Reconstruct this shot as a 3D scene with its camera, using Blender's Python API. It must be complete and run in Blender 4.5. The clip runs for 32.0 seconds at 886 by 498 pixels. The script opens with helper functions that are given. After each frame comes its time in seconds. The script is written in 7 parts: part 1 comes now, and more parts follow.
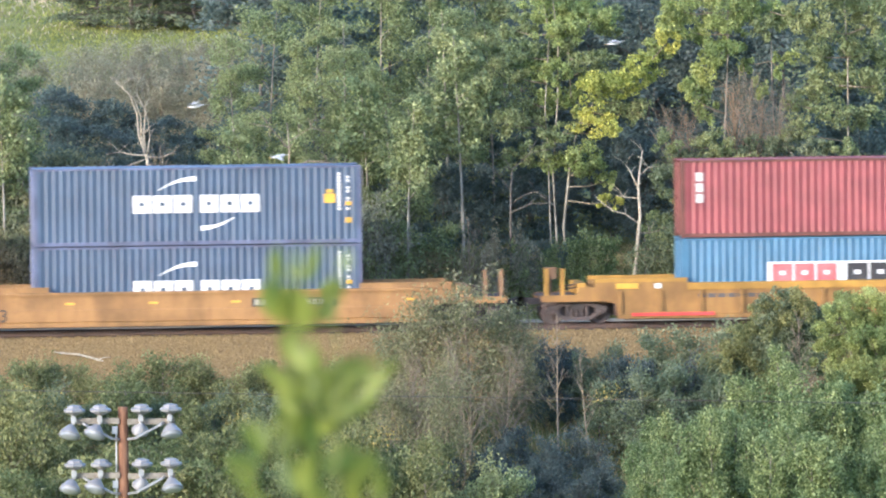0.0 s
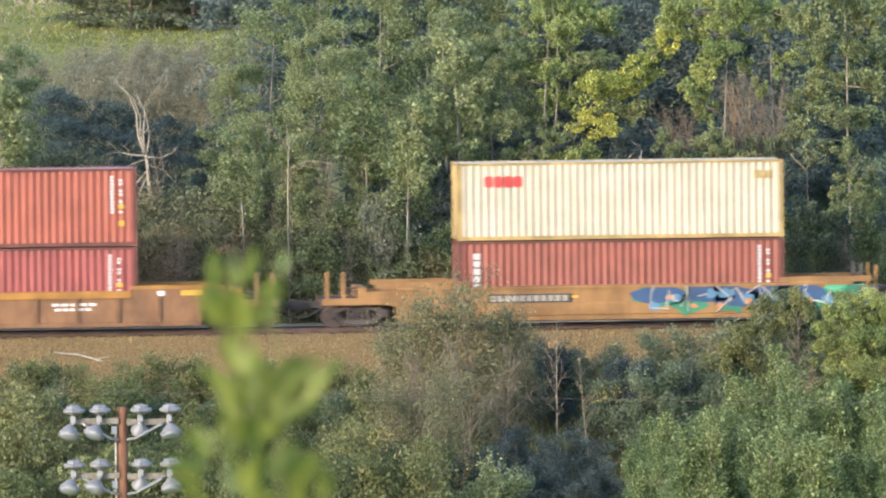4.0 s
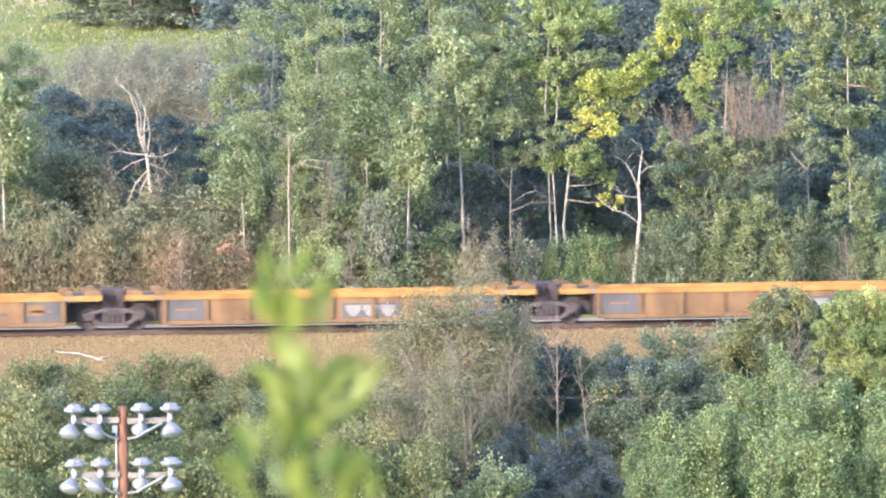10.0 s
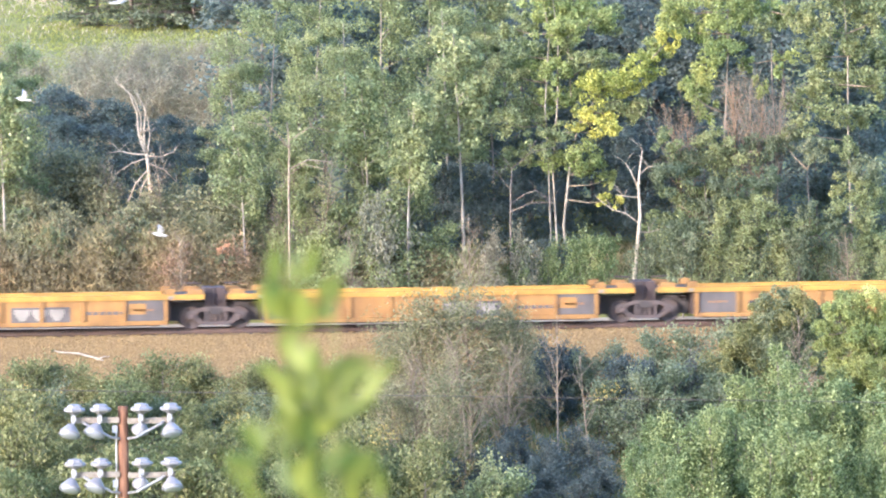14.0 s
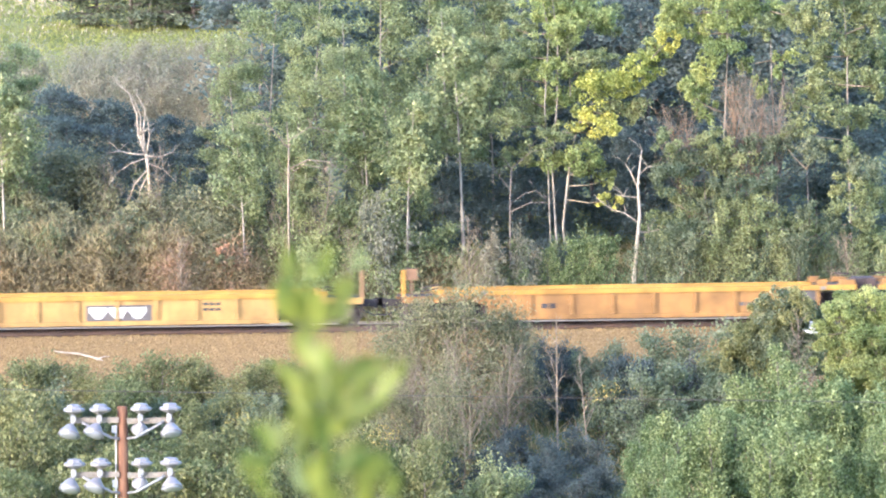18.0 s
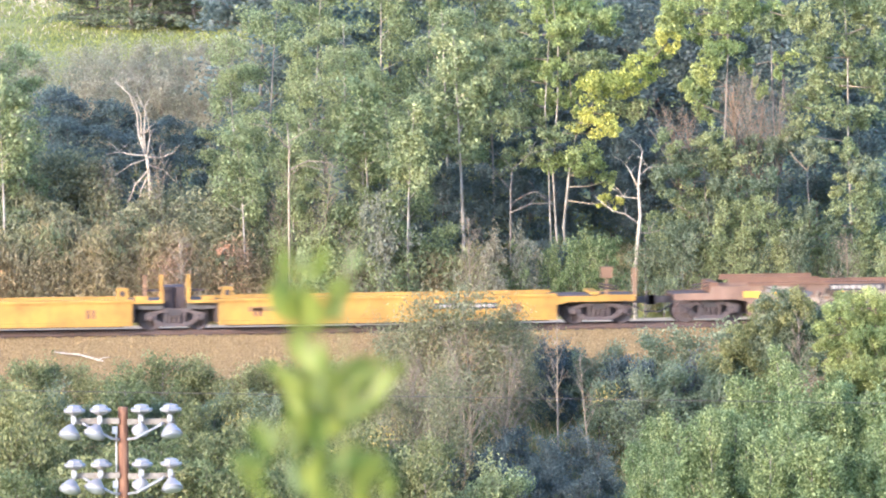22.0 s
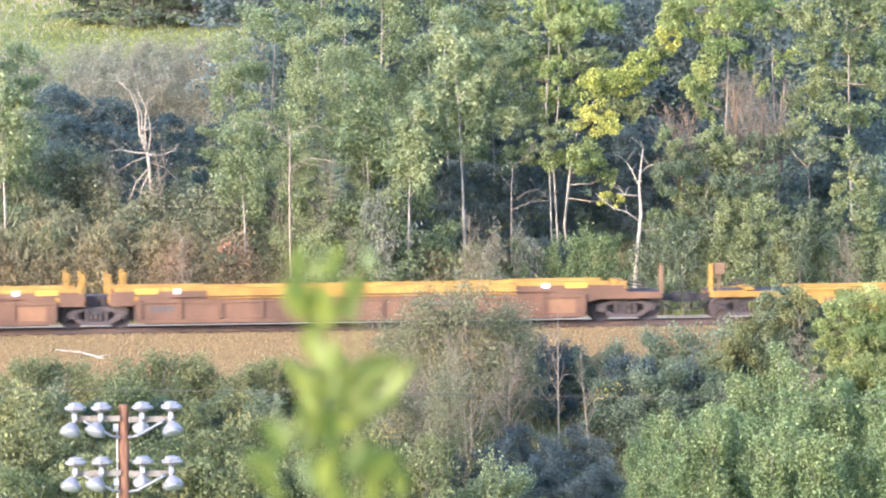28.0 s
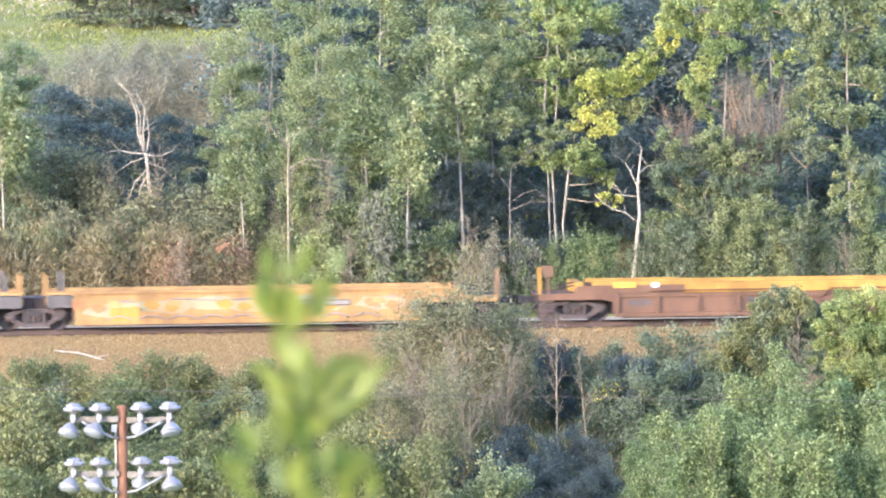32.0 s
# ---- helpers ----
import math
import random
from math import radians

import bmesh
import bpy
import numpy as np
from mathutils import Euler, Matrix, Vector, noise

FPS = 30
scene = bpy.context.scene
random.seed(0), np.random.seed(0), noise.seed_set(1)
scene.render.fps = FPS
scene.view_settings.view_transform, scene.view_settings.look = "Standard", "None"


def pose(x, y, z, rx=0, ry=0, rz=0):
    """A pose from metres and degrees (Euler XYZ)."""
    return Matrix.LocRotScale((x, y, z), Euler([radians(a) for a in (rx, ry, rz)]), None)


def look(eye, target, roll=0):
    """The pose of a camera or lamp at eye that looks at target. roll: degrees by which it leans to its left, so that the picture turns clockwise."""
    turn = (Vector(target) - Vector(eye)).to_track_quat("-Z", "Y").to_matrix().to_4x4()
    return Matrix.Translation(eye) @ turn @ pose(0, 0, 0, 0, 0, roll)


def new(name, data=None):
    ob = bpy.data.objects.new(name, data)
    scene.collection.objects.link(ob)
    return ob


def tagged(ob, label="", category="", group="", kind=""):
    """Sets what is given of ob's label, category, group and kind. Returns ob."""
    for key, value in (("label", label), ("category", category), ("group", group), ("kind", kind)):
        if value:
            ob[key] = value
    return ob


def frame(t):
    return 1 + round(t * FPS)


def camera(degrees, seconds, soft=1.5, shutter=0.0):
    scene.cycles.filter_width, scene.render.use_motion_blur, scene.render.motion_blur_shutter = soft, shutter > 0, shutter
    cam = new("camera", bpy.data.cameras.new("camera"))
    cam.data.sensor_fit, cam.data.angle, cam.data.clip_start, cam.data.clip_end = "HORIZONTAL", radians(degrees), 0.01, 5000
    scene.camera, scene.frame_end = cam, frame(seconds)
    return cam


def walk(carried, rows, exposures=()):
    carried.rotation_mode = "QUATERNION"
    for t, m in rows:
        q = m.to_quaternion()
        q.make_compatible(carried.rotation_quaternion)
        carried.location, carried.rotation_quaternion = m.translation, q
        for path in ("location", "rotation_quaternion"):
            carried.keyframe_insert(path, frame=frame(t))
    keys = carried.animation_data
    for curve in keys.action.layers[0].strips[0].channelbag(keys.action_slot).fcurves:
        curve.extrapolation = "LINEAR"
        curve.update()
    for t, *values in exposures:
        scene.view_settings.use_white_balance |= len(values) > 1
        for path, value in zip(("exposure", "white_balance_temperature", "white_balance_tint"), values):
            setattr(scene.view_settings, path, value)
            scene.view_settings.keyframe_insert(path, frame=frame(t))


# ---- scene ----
# ---------------------------------------------------------------- camera and its walk
EYE, AIM, LEAN = (-39.183, -447.861, 22.529), (0.0, 0.0, 2.9), -0.62
cam = camera(4.2011, 32.0, soft=2.0, shutter=0.3)
cam.data.dof.use_dof, cam.data.dof.focus_distance, cam.data.dof.aperture_fstop = True, 450.0, 22.0
walk(cam, [(t, look(EYE, (AIM[0] + a, AIM[1], AIM[2] + b), LEAN)) for t, a, b in [(0, -0, 0.032), (0.5, 0.063, 0), (1, 0.032, 0), (1.5, 0.016, 0), (2, 0.047, 0), (2.5, 0.016, 0.034), (3, -0, 0.017), (3.5, 0.032, 0.034), (5.5, -0.033, 0.04), (6, -0, 0), (6.5, -0.032, -0.008), (7, -0.049, -0.032), (7.5, -0, 0), (8, -0, 0), (8.5, -0, 0), (9, 0.017, 0.024), (9.5, -0, 0.033), (10, -0, 0), (10.5, -0, 0), (11, 0.024, -0.032), (11.5, -0, -0.008), (12, -0, -0.063), (12.5, -0, 0), (13, 0.032, 0.032), (13.5, 0.033, 0), (14, -0, 0), (14.5, 0.024, -0.008), (16.5, 0.024, 0), (17, -0, -0.024), (17.5, 0.016, 0), (18, 0.016, 0), (18.5, 0.032, 0), (19, -0, -0.024), (19.5, -0, 0.024), (20, 0.024, 0), (20.5, -0, 0.016), (21, -0, 0), (21.5, -0, 0), (22, -0, 0.034), (22.5, -0, 0), (23, -0, -0.032), (23.5, 0.033, -0.032), (24, 0.016, 0), (24.5, -0, 0.032), (25, 0.055, 0.024), (25.5, -0, -0.008), (27.5, -0, -0.056), (28, -0.034, -0.056), (28.5, 0.032, 0), (29, -0.034, -0.032), (29.5, 0.032, -0.032), (30, 0.024, -0.032), (30.5, -0, 0), (31, -0, 0.033), (31.5, -0, -0.063), (32, 0.024, -0.032)]],
     exposures=[(0.0, 1.97, 4950, 20), (1.0, 1.98, 5030, 20), (2.0, 1.91, 5160, 20), (3.0, 1.60, 5320, 20), (3.5, 1.60, 5320, 20), (5.5, 2.36, 4960, 21), (8.0, 2.55, 4980, 28), (10.0, 2.54, 4980, 28), (12.0, 2.67, 4980, 28), (13.0, 2.67, 4980, 28), (14.0, 2.56, 4980, 28), (20.0, 2.57, 4980, 28), (32.0, 2.52, 4980, 28)])

# ---------------------------------------------------------------- sky and sun
world = bpy.data.worlds.new("sky")
scene.world = world
world.use_nodes = True
wn = world.node_tree.nodes
sky = wn.new("ShaderNodeTexSky")
sky.sky_type, sky.sun_disc = "NISHITA", False
sky.sun_elevation, sky.sun_rotation = radians(15), radians(230)
sky.air_density, sky.dust_density = 1.3, 1.6
wn["Background"].inputs["Strength"].default_value = 0.15
world.node_tree.links.new(sky.outputs[0], wn["Background"].inputs["Color"])
sun = new("sun", bpy.data.lights.new("sun", "SUN"))
sun.data.energy, sun.data.angle, sun.data.color = 1.4, radians(0.6), (1.0, 0.84, 0.55)
sun.matrix_world = look((-65, -55, 22), (0, 0, 0))


# ---------------------------------------------------------------- materials
def base_mat(name):
    m = bpy.data.materials.new(name)
    m.use_nodes = True
    return m, m.node_tree.nodes, m.node_tree.links


def ramp(n, l, src, stops):
    r = n.new("ShaderNodeValToRGB")
    while len(r.color_ramp.elements) < len(stops):
        r.color_ramp.elements.new(0.5)
    for e, (p, c) in zip(r.color_ramp.elements, stops):
        e.position, e.color = p, (*c, 1)
    l.new(src, r.inputs[0])
    return r.outputs[0]


def noise_tex(n, l, scale, detail=4.0, stretch=None):
    t = n.new("ShaderNodeTexNoise")
    t.inputs["Scale"].default_value, t.inputs["Detail"].default_value = scale, detail
    tc = n.new("ShaderNodeTexCoord")
    if stretch:
        mp = n.new("ShaderNodeMapping")
        mp.inputs["Scale"].default_value = stretch
        l.new(tc.outputs["Object"], mp.inputs[0])
        l.new(mp.outputs[0], t.inputs["Vector"])
    else:
        l.new(tc.outputs["Object"], t.inputs["Vector"])
    return t.outputs["Fac"]


def mix(n, l, fac, a, b, mode="MIX"):
    m = n.new("ShaderNodeMix")
    m.data_type, m.blend_type = "RGBA", mode
    for sock, v in ((m.inputs[0], fac), (m.inputs[6], a), (m.inputs[7], b)):
        if isinstance(v, (int, float)):
            sock.default_value = v
        elif isinstance(v, tuple):
            sock.default_value = (*v, 1)
        else:
            l.new(v, sock)
    return m.outputs[2]


def paint(name, col, rust=0.35, rough=0.55, rust_col=(0.11, 0.05, 0.027), grime=0.62, metal=0.0):
    """Weathered paint: faded patches, downward streaks and rust specks."""
    m, n, l = base_mat(name)
    b = n["Principled BSDF"]
    fade = ramp(n, l, noise_tex(n, l, 0.9, 6), [(0.36, tuple(c * grime for c in col)), (0.62, tuple(min(1, c * 1.08) for c in col))])
    streak = ramp(n, l, noise_tex(n, l, 1.0, 6, (5.0, 5.0, 0.5)), [(0.48, (0, 0, 0)), (0.72, (min(1, rust * 1.5),) * 3)])
    c1 = mix(n, l, streak, fade, tuple(0.55 * c + 0.45 * r for c, r in zip(col, rust_col)))
    speck = ramp(n, l, noise_tex(n, l, 9.0, 6), [(0.62, (0, 0, 0)), (0.72, (rust, rust, rust))])
    l.new(mix(n, l, speck, c1, rust_col), b.inputs["Base Color"])
    b.inputs["Roughness"].default_value = rough
    b.inputs["Metallic"].default_value = metal
    bump = n.new("ShaderNodeBump")
    bump.inputs["Strength"].default_value, bump.inputs["Distance"].default_value = 0.25, 0.02
    l.new(noise_tex(n, l, 5.0, 5), bump.inputs["Height"])
    l.new(bump.outputs[0], b.inputs["Normal"])
    return m


def leafy(name, dark, mid, light, thin=0.46, tint=0.2, sap=0.24, cool=1.13, gloss=0.018):
    """Leaves: each its own shade, thin enough to let some sun through, and each plant a little different."""
    m, n, l = base_mat(name)
    dark, mid, light = ((r * 1.02, g, b * cool) for r, g, b in (dark, mid, light))
    n.remove(n["Principled BSDF"])
    geo = n.new("ShaderNodeNewGeometry")
    c = ramp(n, l, geo.outputs["Random Per Island"], [(0.0, tuple(0.86 * x for x in dark)), (0.5, mid), (1.0, tuple(1.1 * x for x in light))])
    oi = n.new("ShaderNodeObjectInfo")
    shade = ramp(n, l, oi.outputs["Random"], [(0.0, (1 - tint, 1 - 0.6 * tint, 1 - tint)), (1.0, (1 + tint, 1 + 0.8 * tint, 1.0))])
    c = mix(n, l, 1.0, c, shade, "MULTIPLY")
    patch = ramp(n, l, noise_tex(n, l, 0.9, 3), [(0.35, (0.8, 0.85, 0.8)), (0.65, (1.15, 1.1, 1.0))])
    c = mix(n, l, 1.0, c, patch, "MULTIPLY")
    d, t, g, s, s2 = (
        n.new("ShaderNodeBsdfDiffuse"), n.new("ShaderNodeBsdfTranslucent"), n.new("ShaderNodeBsdfGlossy"),
        n.new("ShaderNodeMixShader"), n.new("ShaderNodeMixShader"))
    l.new(c, d.inputs[0])
    l.new(mix(n, l, sap, c, (0.22, 0.28, 0.05)), t.inputs[0])
    g.inputs["Roughness"].default_value = 0.5
    s.inputs[0].default_value, s2.inputs[0].default_value = thin, gloss
    l.new(d.outputs[0], s.inputs[1]), l.new(t.outputs[0], s.inputs[2])
    l.new(s.outputs[0], s2.inputs[1]), l.new(g.outputs[0], s2.inputs[2])
    l.new(s2.outputs[0], n["Material Output"].inputs[0])
    return m


def rough_mat(name, stops, scale=4.0, rough=0.9, bump_by=0.5, dist=0.03, stretch=None):
    m, n, l = base_mat(name)
    b = n["Principled BSDF"]
    l.new(ramp(n, l, noise_tex(n, l, scale, 6, stretch), stops), b.inputs["Base Color"])
    b.inputs["Roughness"].default_value = rough
    b.inputs["Specular IOR Level"].default_value = 0.08
    bump = n.new("ShaderNodeBump")
    bump.inputs["Strength"].default_value, bump.inputs["Distance"].default_value = bump_by, dist
    l.new(noise_tex(n, l, scale * 4, 5, stretch), bump.inputs["Height"])
    l.new(bump.outputs[0], b.inputs["Normal"])
    return m


# most wood and slope leaf colours are lifted to stand in for haze
LEAF = {
    "green": leafy("aspen_leaf", (0.175, 0.197, 0.098), (0.250, 0.282, 0.140), (0.350, 0.395, 0.196)),
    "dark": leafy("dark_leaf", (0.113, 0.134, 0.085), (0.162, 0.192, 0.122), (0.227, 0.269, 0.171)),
    # the inner wood's shade is put into this leaf colour
    "deep": leafy("wood_shade_leaf", (0.118, 0.146, 0.138), (0.138, 0.170, 0.160), (0.162, 0.198, 0.185), 0.45, 0.15, 0.1, gloss=0.0),
    # darkest leaf, its colour standing in for shade in the slope's hollow
    "deepest_shade": leafy("deepest_shade_leaf", (0.066, 0.084, 0.084), (0.095, 0.120, 0.120), (0.133, 0.168, 0.168), 0.45, 0.15, 0.1, gloss=0.0),
    "yellow": leafy("yellowing_leaf", (0.294, 0.304, 0.077), (0.420, 0.435, 0.110), (0.588, 0.609, 0.154), 0.48),
    "bright": leafy("bright_leaf", (0.171, 0.193, 0.070), (0.245, 0.275, 0.100), (0.343, 0.385, 0.140)),
    "lime": leafy("lime_leaf", (0.220, 0.252, 0.097), (0.315, 0.360, 0.138), (0.441, 0.504, 0.193), 0.5),
    "grey": leafy("willow_leaf", (0.143, 0.143, 0.078), (0.205, 0.205, 0.112), (0.287, 0.287, 0.157), 0.42, 0.12),
    "scrub": leafy("scrub_leaf", (0.201, 0.193, 0.139), (0.245, 0.235, 0.170), (0.306, 0.294, 0.213), 0.35, 0.2, 0.05),
    "olive": leafy("olive_leaf", (0.193, 0.190, 0.115), (0.235, 0.232, 0.140), (0.294, 0.290, 0.175), 0.4, 0.25, 0.05),
    "weed": leafy("dry_weed", (0.262, 0.215, 0.115), (0.320, 0.262, 0.140), (0.400, 0.328, 0.175), 0.4, 0.2, 0.05),
    "drygrass": leafy("dry_grass", (0.17, 0.155, 0.105), (0.28, 0.25, 0.175), (0.43, 0.385, 0.29), 0.4, 0.25, 0.05),
    "mauve": leafy("faded_weed", (0.226, 0.182, 0.111), (0.275, 0.222, 0.135), (0.344, 0.278, 0.169), 0.35, 0.3, 0.0),
    "sage": leafy("sage_weed", (0.209, 0.209, 0.111), (0.255, 0.255, 0.135), (0.319, 0.319, 0.169), 0.4, 0.25, 0.1),
    "blush": leafy("blush_weed", (0.328, 0.209, 0.131), (0.400, 0.255, 0.160), (0.500, 0.319, 0.200), 0.35, 0.2, 0.0),
    "rust": leafy("autumn_leaf", (0.44, 0.27, 0.16), (0.54, 0.34, 0.2), (0.64, 0.42, 0.26), 0.4, 0.1, 0.0),
    "brush": leafy("brush_leaf", (0.118, 0.127, 0.057), (0.168, 0.182, 0.082), (0.235, 0.255, 0.115), 0.42, 0.25, 0.15),
    "flower": leafy("goldenrod_flower", (0.34, 0.28, 0.07), (0.42, 0.34, 0.09), (0.50, 0.41, 0.13), 0.3, 0.1),
    "needle": leafy("spruce_needle", (0.070, 0.083, 0.052), (0.100, 0.118, 0.075), (0.140, 0.165, 0.105), 0.2),
    "grass": leafy("field_grass", (0.143, 0.154, 0.036), (0.205, 0.220, 0.052), (0.287, 0.308, 0.073), 0.42, 0.1),
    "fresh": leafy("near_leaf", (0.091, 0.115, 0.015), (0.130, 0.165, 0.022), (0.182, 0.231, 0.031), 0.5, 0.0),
    # a shaded copy of the near leaf, the shade set in its colour
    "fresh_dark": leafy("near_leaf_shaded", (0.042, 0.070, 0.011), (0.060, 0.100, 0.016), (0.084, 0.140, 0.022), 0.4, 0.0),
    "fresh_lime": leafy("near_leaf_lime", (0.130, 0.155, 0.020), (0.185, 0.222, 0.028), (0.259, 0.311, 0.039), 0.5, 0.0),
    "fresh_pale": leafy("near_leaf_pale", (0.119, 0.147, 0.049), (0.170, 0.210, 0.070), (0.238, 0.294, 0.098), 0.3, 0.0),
    # the lightest tone is raised to paint sun glints on single leaves
    "sapling": leafy("poplar_leaf", (0.105, 0.14, 0.062), (0.165, 0.212, 0.088), (0.33, 0.395, 0.19), gloss=0.015),
}
BARK = rough_mat("dark_bark", [(0.3, (0.10, 0.085, 0.07)), (0.7, (0.22, 0.19, 0.16))], 6)
PALE = rough_mat("pale_bark", [(0.3, (0.15, 0.133, 0.10)), (0.6, (0.31, 0.28, 0.22))], 5, stretch=(1, 1, 0.4))
DEAD = rough_mat("dead_wood", [(0.3, (0.24, 0.21, 0.155)), (0.7, (0.42, 0.37, 0.28))], 8)
ROSETWIG = rough_mat("rosy_twig", [(0.3, (0.20, 0.145, 0.095)), (0.7, (0.33, 0.25, 0.165))], 8)
TWIG = rough_mat("grey_twig", [(0.3, (0.18, 0.15, 0.105)), (0.7, (0.30, 0.25, 0.18))], 8)
GROUND = rough_mat("meadow", [(0.3, (0.13, 0.135, 0.045)), (0.55, (0.18, 0.185, 0.055)), (0.75, (0.25, 0.22, 0.085))], 0.12, 0.95, 0.6, 0.2)
BALLAST = rough_mat("ballast_stone", [(0.3, (0.165, 0.112, 0.048)), (0.5, (0.228, 0.16, 0.07)), (0.7, (0.29, 0.21, 0.098))], 14, 0.95, 1.0, 0.05)
STEEL = paint("rusty_rail", (0.085, 0.055, 0.042), 0.6, 0.5)
TIE = rough_mat("tarred_timber", [(0.3, (0.06, 0.045, 0.035)), (0.7, (0.13, 0.10, 0.08))], 5)
IRON = paint("truck_iron", (0.042, 0.036, 0.034), 0.5, 0.75, (0.085, 0.055, 0.042))
WHEEL = paint("wheel_steel", (0.065, 0.050, 0.045), 0.4, 0.6)
BLACK = paint("black_patch", (0.035, 0.035, 0.037), 0.3, 0.7, (0.12, 0.09, 0.07))
GREYP = paint("grey_patch", (0.085, 0.078, 0.073), 0.3, 0.7, (0.14, 0.10, 0.08))
WHITE = paint("white_marking", (0.60, 0.60, 0.58), 0.15, 0.5, (0.4, 0.35, 0.3), 0.92)
REDM = paint("red_marking", (0.62, 0.06, 0.05), 0.1, 0.5)
PINKM = paint("faded_red_marking", (0.52, 0.14, 0.14), 0.1, 0.5)
DULLW = paint("faded_white_marking", (0.22, 0.205, 0.175), 0.3, 0.6)
PLATEW = paint("plate_lettering", (0.36, 0.33, 0.27), 0.25, 0.6)
YELM = paint("yellow_marking", (0.60, 0.36, 0.035), 0.15, 0.5)
GALV = paint("galvanised_steel", (0.36, 0.36, 0.36), 0.12, 0.45, (0.35, 0.32, 0.28), 0.85, 0.6)
CAST = paint("cast_aluminium", (0.18, 0.178, 0.18), 0.1, 0.5, (0.4, 0.38, 0.35), 0.9)
POLE = rough_mat("pole_timber", [(0.3, (0.11, 0.055, 0.032)), (0.7, (0.24, 0.13, 0.075))], 9, 0.85, 0.6, 0.02, (1, 1, 0.15))
ARM = rough_mat("arm_timber", [(0.3, (0.17, 0.15, 0.12)), (0.7, (0.26, 0.235, 0.19))], 8, 0.9)
GLASS = paint("lamp_glass", (0.27, 0.29, 0.33), 0.0, 0.12, (0.5, 0.5, 0.5), 0.95)
CABLE = paint("cable_sheath", (0.10, 0.085, 0.07), 0.1, 0.6)
FEATHER = paint("white_feather", (0.48, 0.48, 0.48), 0.0, 0.8, (0.6, 0.6, 0.6), 0.95)
GREYF = paint("grey_feather", (0.32, 0.34, 0.37), 0.0, 0.8, (0.4, 0.4, 0.4), 0.9)


# ---------------------------------------------------------------- building blocks
class Shape:
    """Gathers vertices and faces for one mesh."""

    def __init__(self):
        self.v, self.f = [], []

    def add(self, verts, faces):
        o = len(self.v)
        self.v += [tuple(p) for p in verts]
        self.f += [tuple(o + i for i in q) for q in faces]
        return self

    def box(self, x0, x1, y0, y1, z0, z1):
        return self.add([(x, y, z) for z in (z0, z1) for y in (y0, y1) for x in (x0, x1)],
                        [(0, 2, 3, 1), (4, 5, 7, 6), (0, 1, 5, 4), (1, 3, 7, 5), (3, 2, 6, 7), (2, 0, 4, 6)])

    def prism(self, outline, y0, y1):
        """An outline in x and z, drawn out along y."""
        n = len(outline)
        return self.add([(x, y, z) for y in (y0, y1) for x, z in outline],
                        [tuple(range(n)), tuple(range(2 * n - 1, n - 1, -1))] + [(i, i + n, (i + 1) % n + n, (i + 1) % n) for i in range(n)])

    def extrude_x(self, outline, x0, x1):
        """An outline in y and z, drawn out along x."""
        n = len(outline)
        return self.add([(x, y, z) for x in (x0, x1) for y, z in outline],
                        [tuple(range(n - 1, -1, -1)), tuple(range(n, 2 * n))] + [(i, (i + 1) % n, (i + 1) % n + n, i + n) for i in range(n)])

    def tube(self, pts, radii, n=6):
        """A bent, tapering rod through the points."""
        pts = [Vector(p) for p in pts]
        rings = []
        for i, p in enumerate(pts):
            d = (pts[min(i + 1, len(pts) - 1)] - pts[max(i - 1, 0)]).normalized()
            a = d.cross(Vector((0.31, 0.93, 0.17))).normalized()
            b = d.cross(a)
            rings.append([p + radii[i] * (math.cos(k * math.tau / n) * a + math.sin(k * math.tau / n) * b) for k in range(n)])
        faces = [(i * n + k, i * n + (k + 1) % n, (i + 1) * n + (k + 1) % n, (i + 1) * n + k) for i in range(len(pts) - 1) for k in range(n)]
        faces += [tuple(range(n - 1, -1, -1)), tuple((len(pts) - 1) * n + k for k in range(n))]
        return self.add([p for r in rings for p in r], faces)

    def lathe(self, profile, n=20, centre=(0, 0, 0), axis="z"):
        """A profile of (radius, height) turned round an axis."""
        cx, cy, cz = centre
        verts = []
        for r, h in profile:
            for k in range(n):
                c, s = r * math.cos(k * math.tau / n), r * math.sin(k * math.tau / n)
                verts.append((cx + c, cy + s, cz + h) if axis == "z" else (cx + c, cy + h, cz - s))
        faces = [(i * n + k, i * n + (k + 1) % n, (i + 1) * n + (k + 1) % n, (i + 1) * n + k) for i in range(len(profile) - 1) for k in range(n)]
        faces += [tuple(range(n - 1, -1, -1)), tuple((len(profile) - 1) * n + k for k in range(n))]
        return self.add(verts, faces)

    def mesh(self, name, mat, smooth=False):
        me = bpy.data.meshes.new(name)
        me.from_pydata(self.v, [], self.f)
        me.materials.append(mat)
        if smooth:
            me.polygons.foreach_set("use_smooth", [True] * len(me.polygons))
        me.update()
        return me


def part(name, shape, mat, parent, label="", at=None, smooth=False):
    """One mesh under a thing or a part; shape may be a Shape or a ready mesh."""
    me = shape.mesh(name, mat, smooth) if isinstance(shape, Shape) else shape
    ob = new(name, me)
    ob.parent = parent
    if at is not None:
        ob.matrix_basis = at if isinstance(at, Matrix) else Matrix.Translation(at)
    if label:
        ob["label"] = label
    return ob


def thing(name, at, label, category, group="", kind=""):
    ob = new(name)
    ob.matrix_basis = at if isinstance(at, Matrix) else Matrix.Translation(at)
    return tagged(ob, label, category, group, kind)


def setting(name, shape, mat, label, category="", kind="structure"):
    me = shape.mesh(name, mat) if isinstance(shape, Shape) else shape
    return tagged(new(name, me), label, category or name.replace("_", " "), kind=kind)


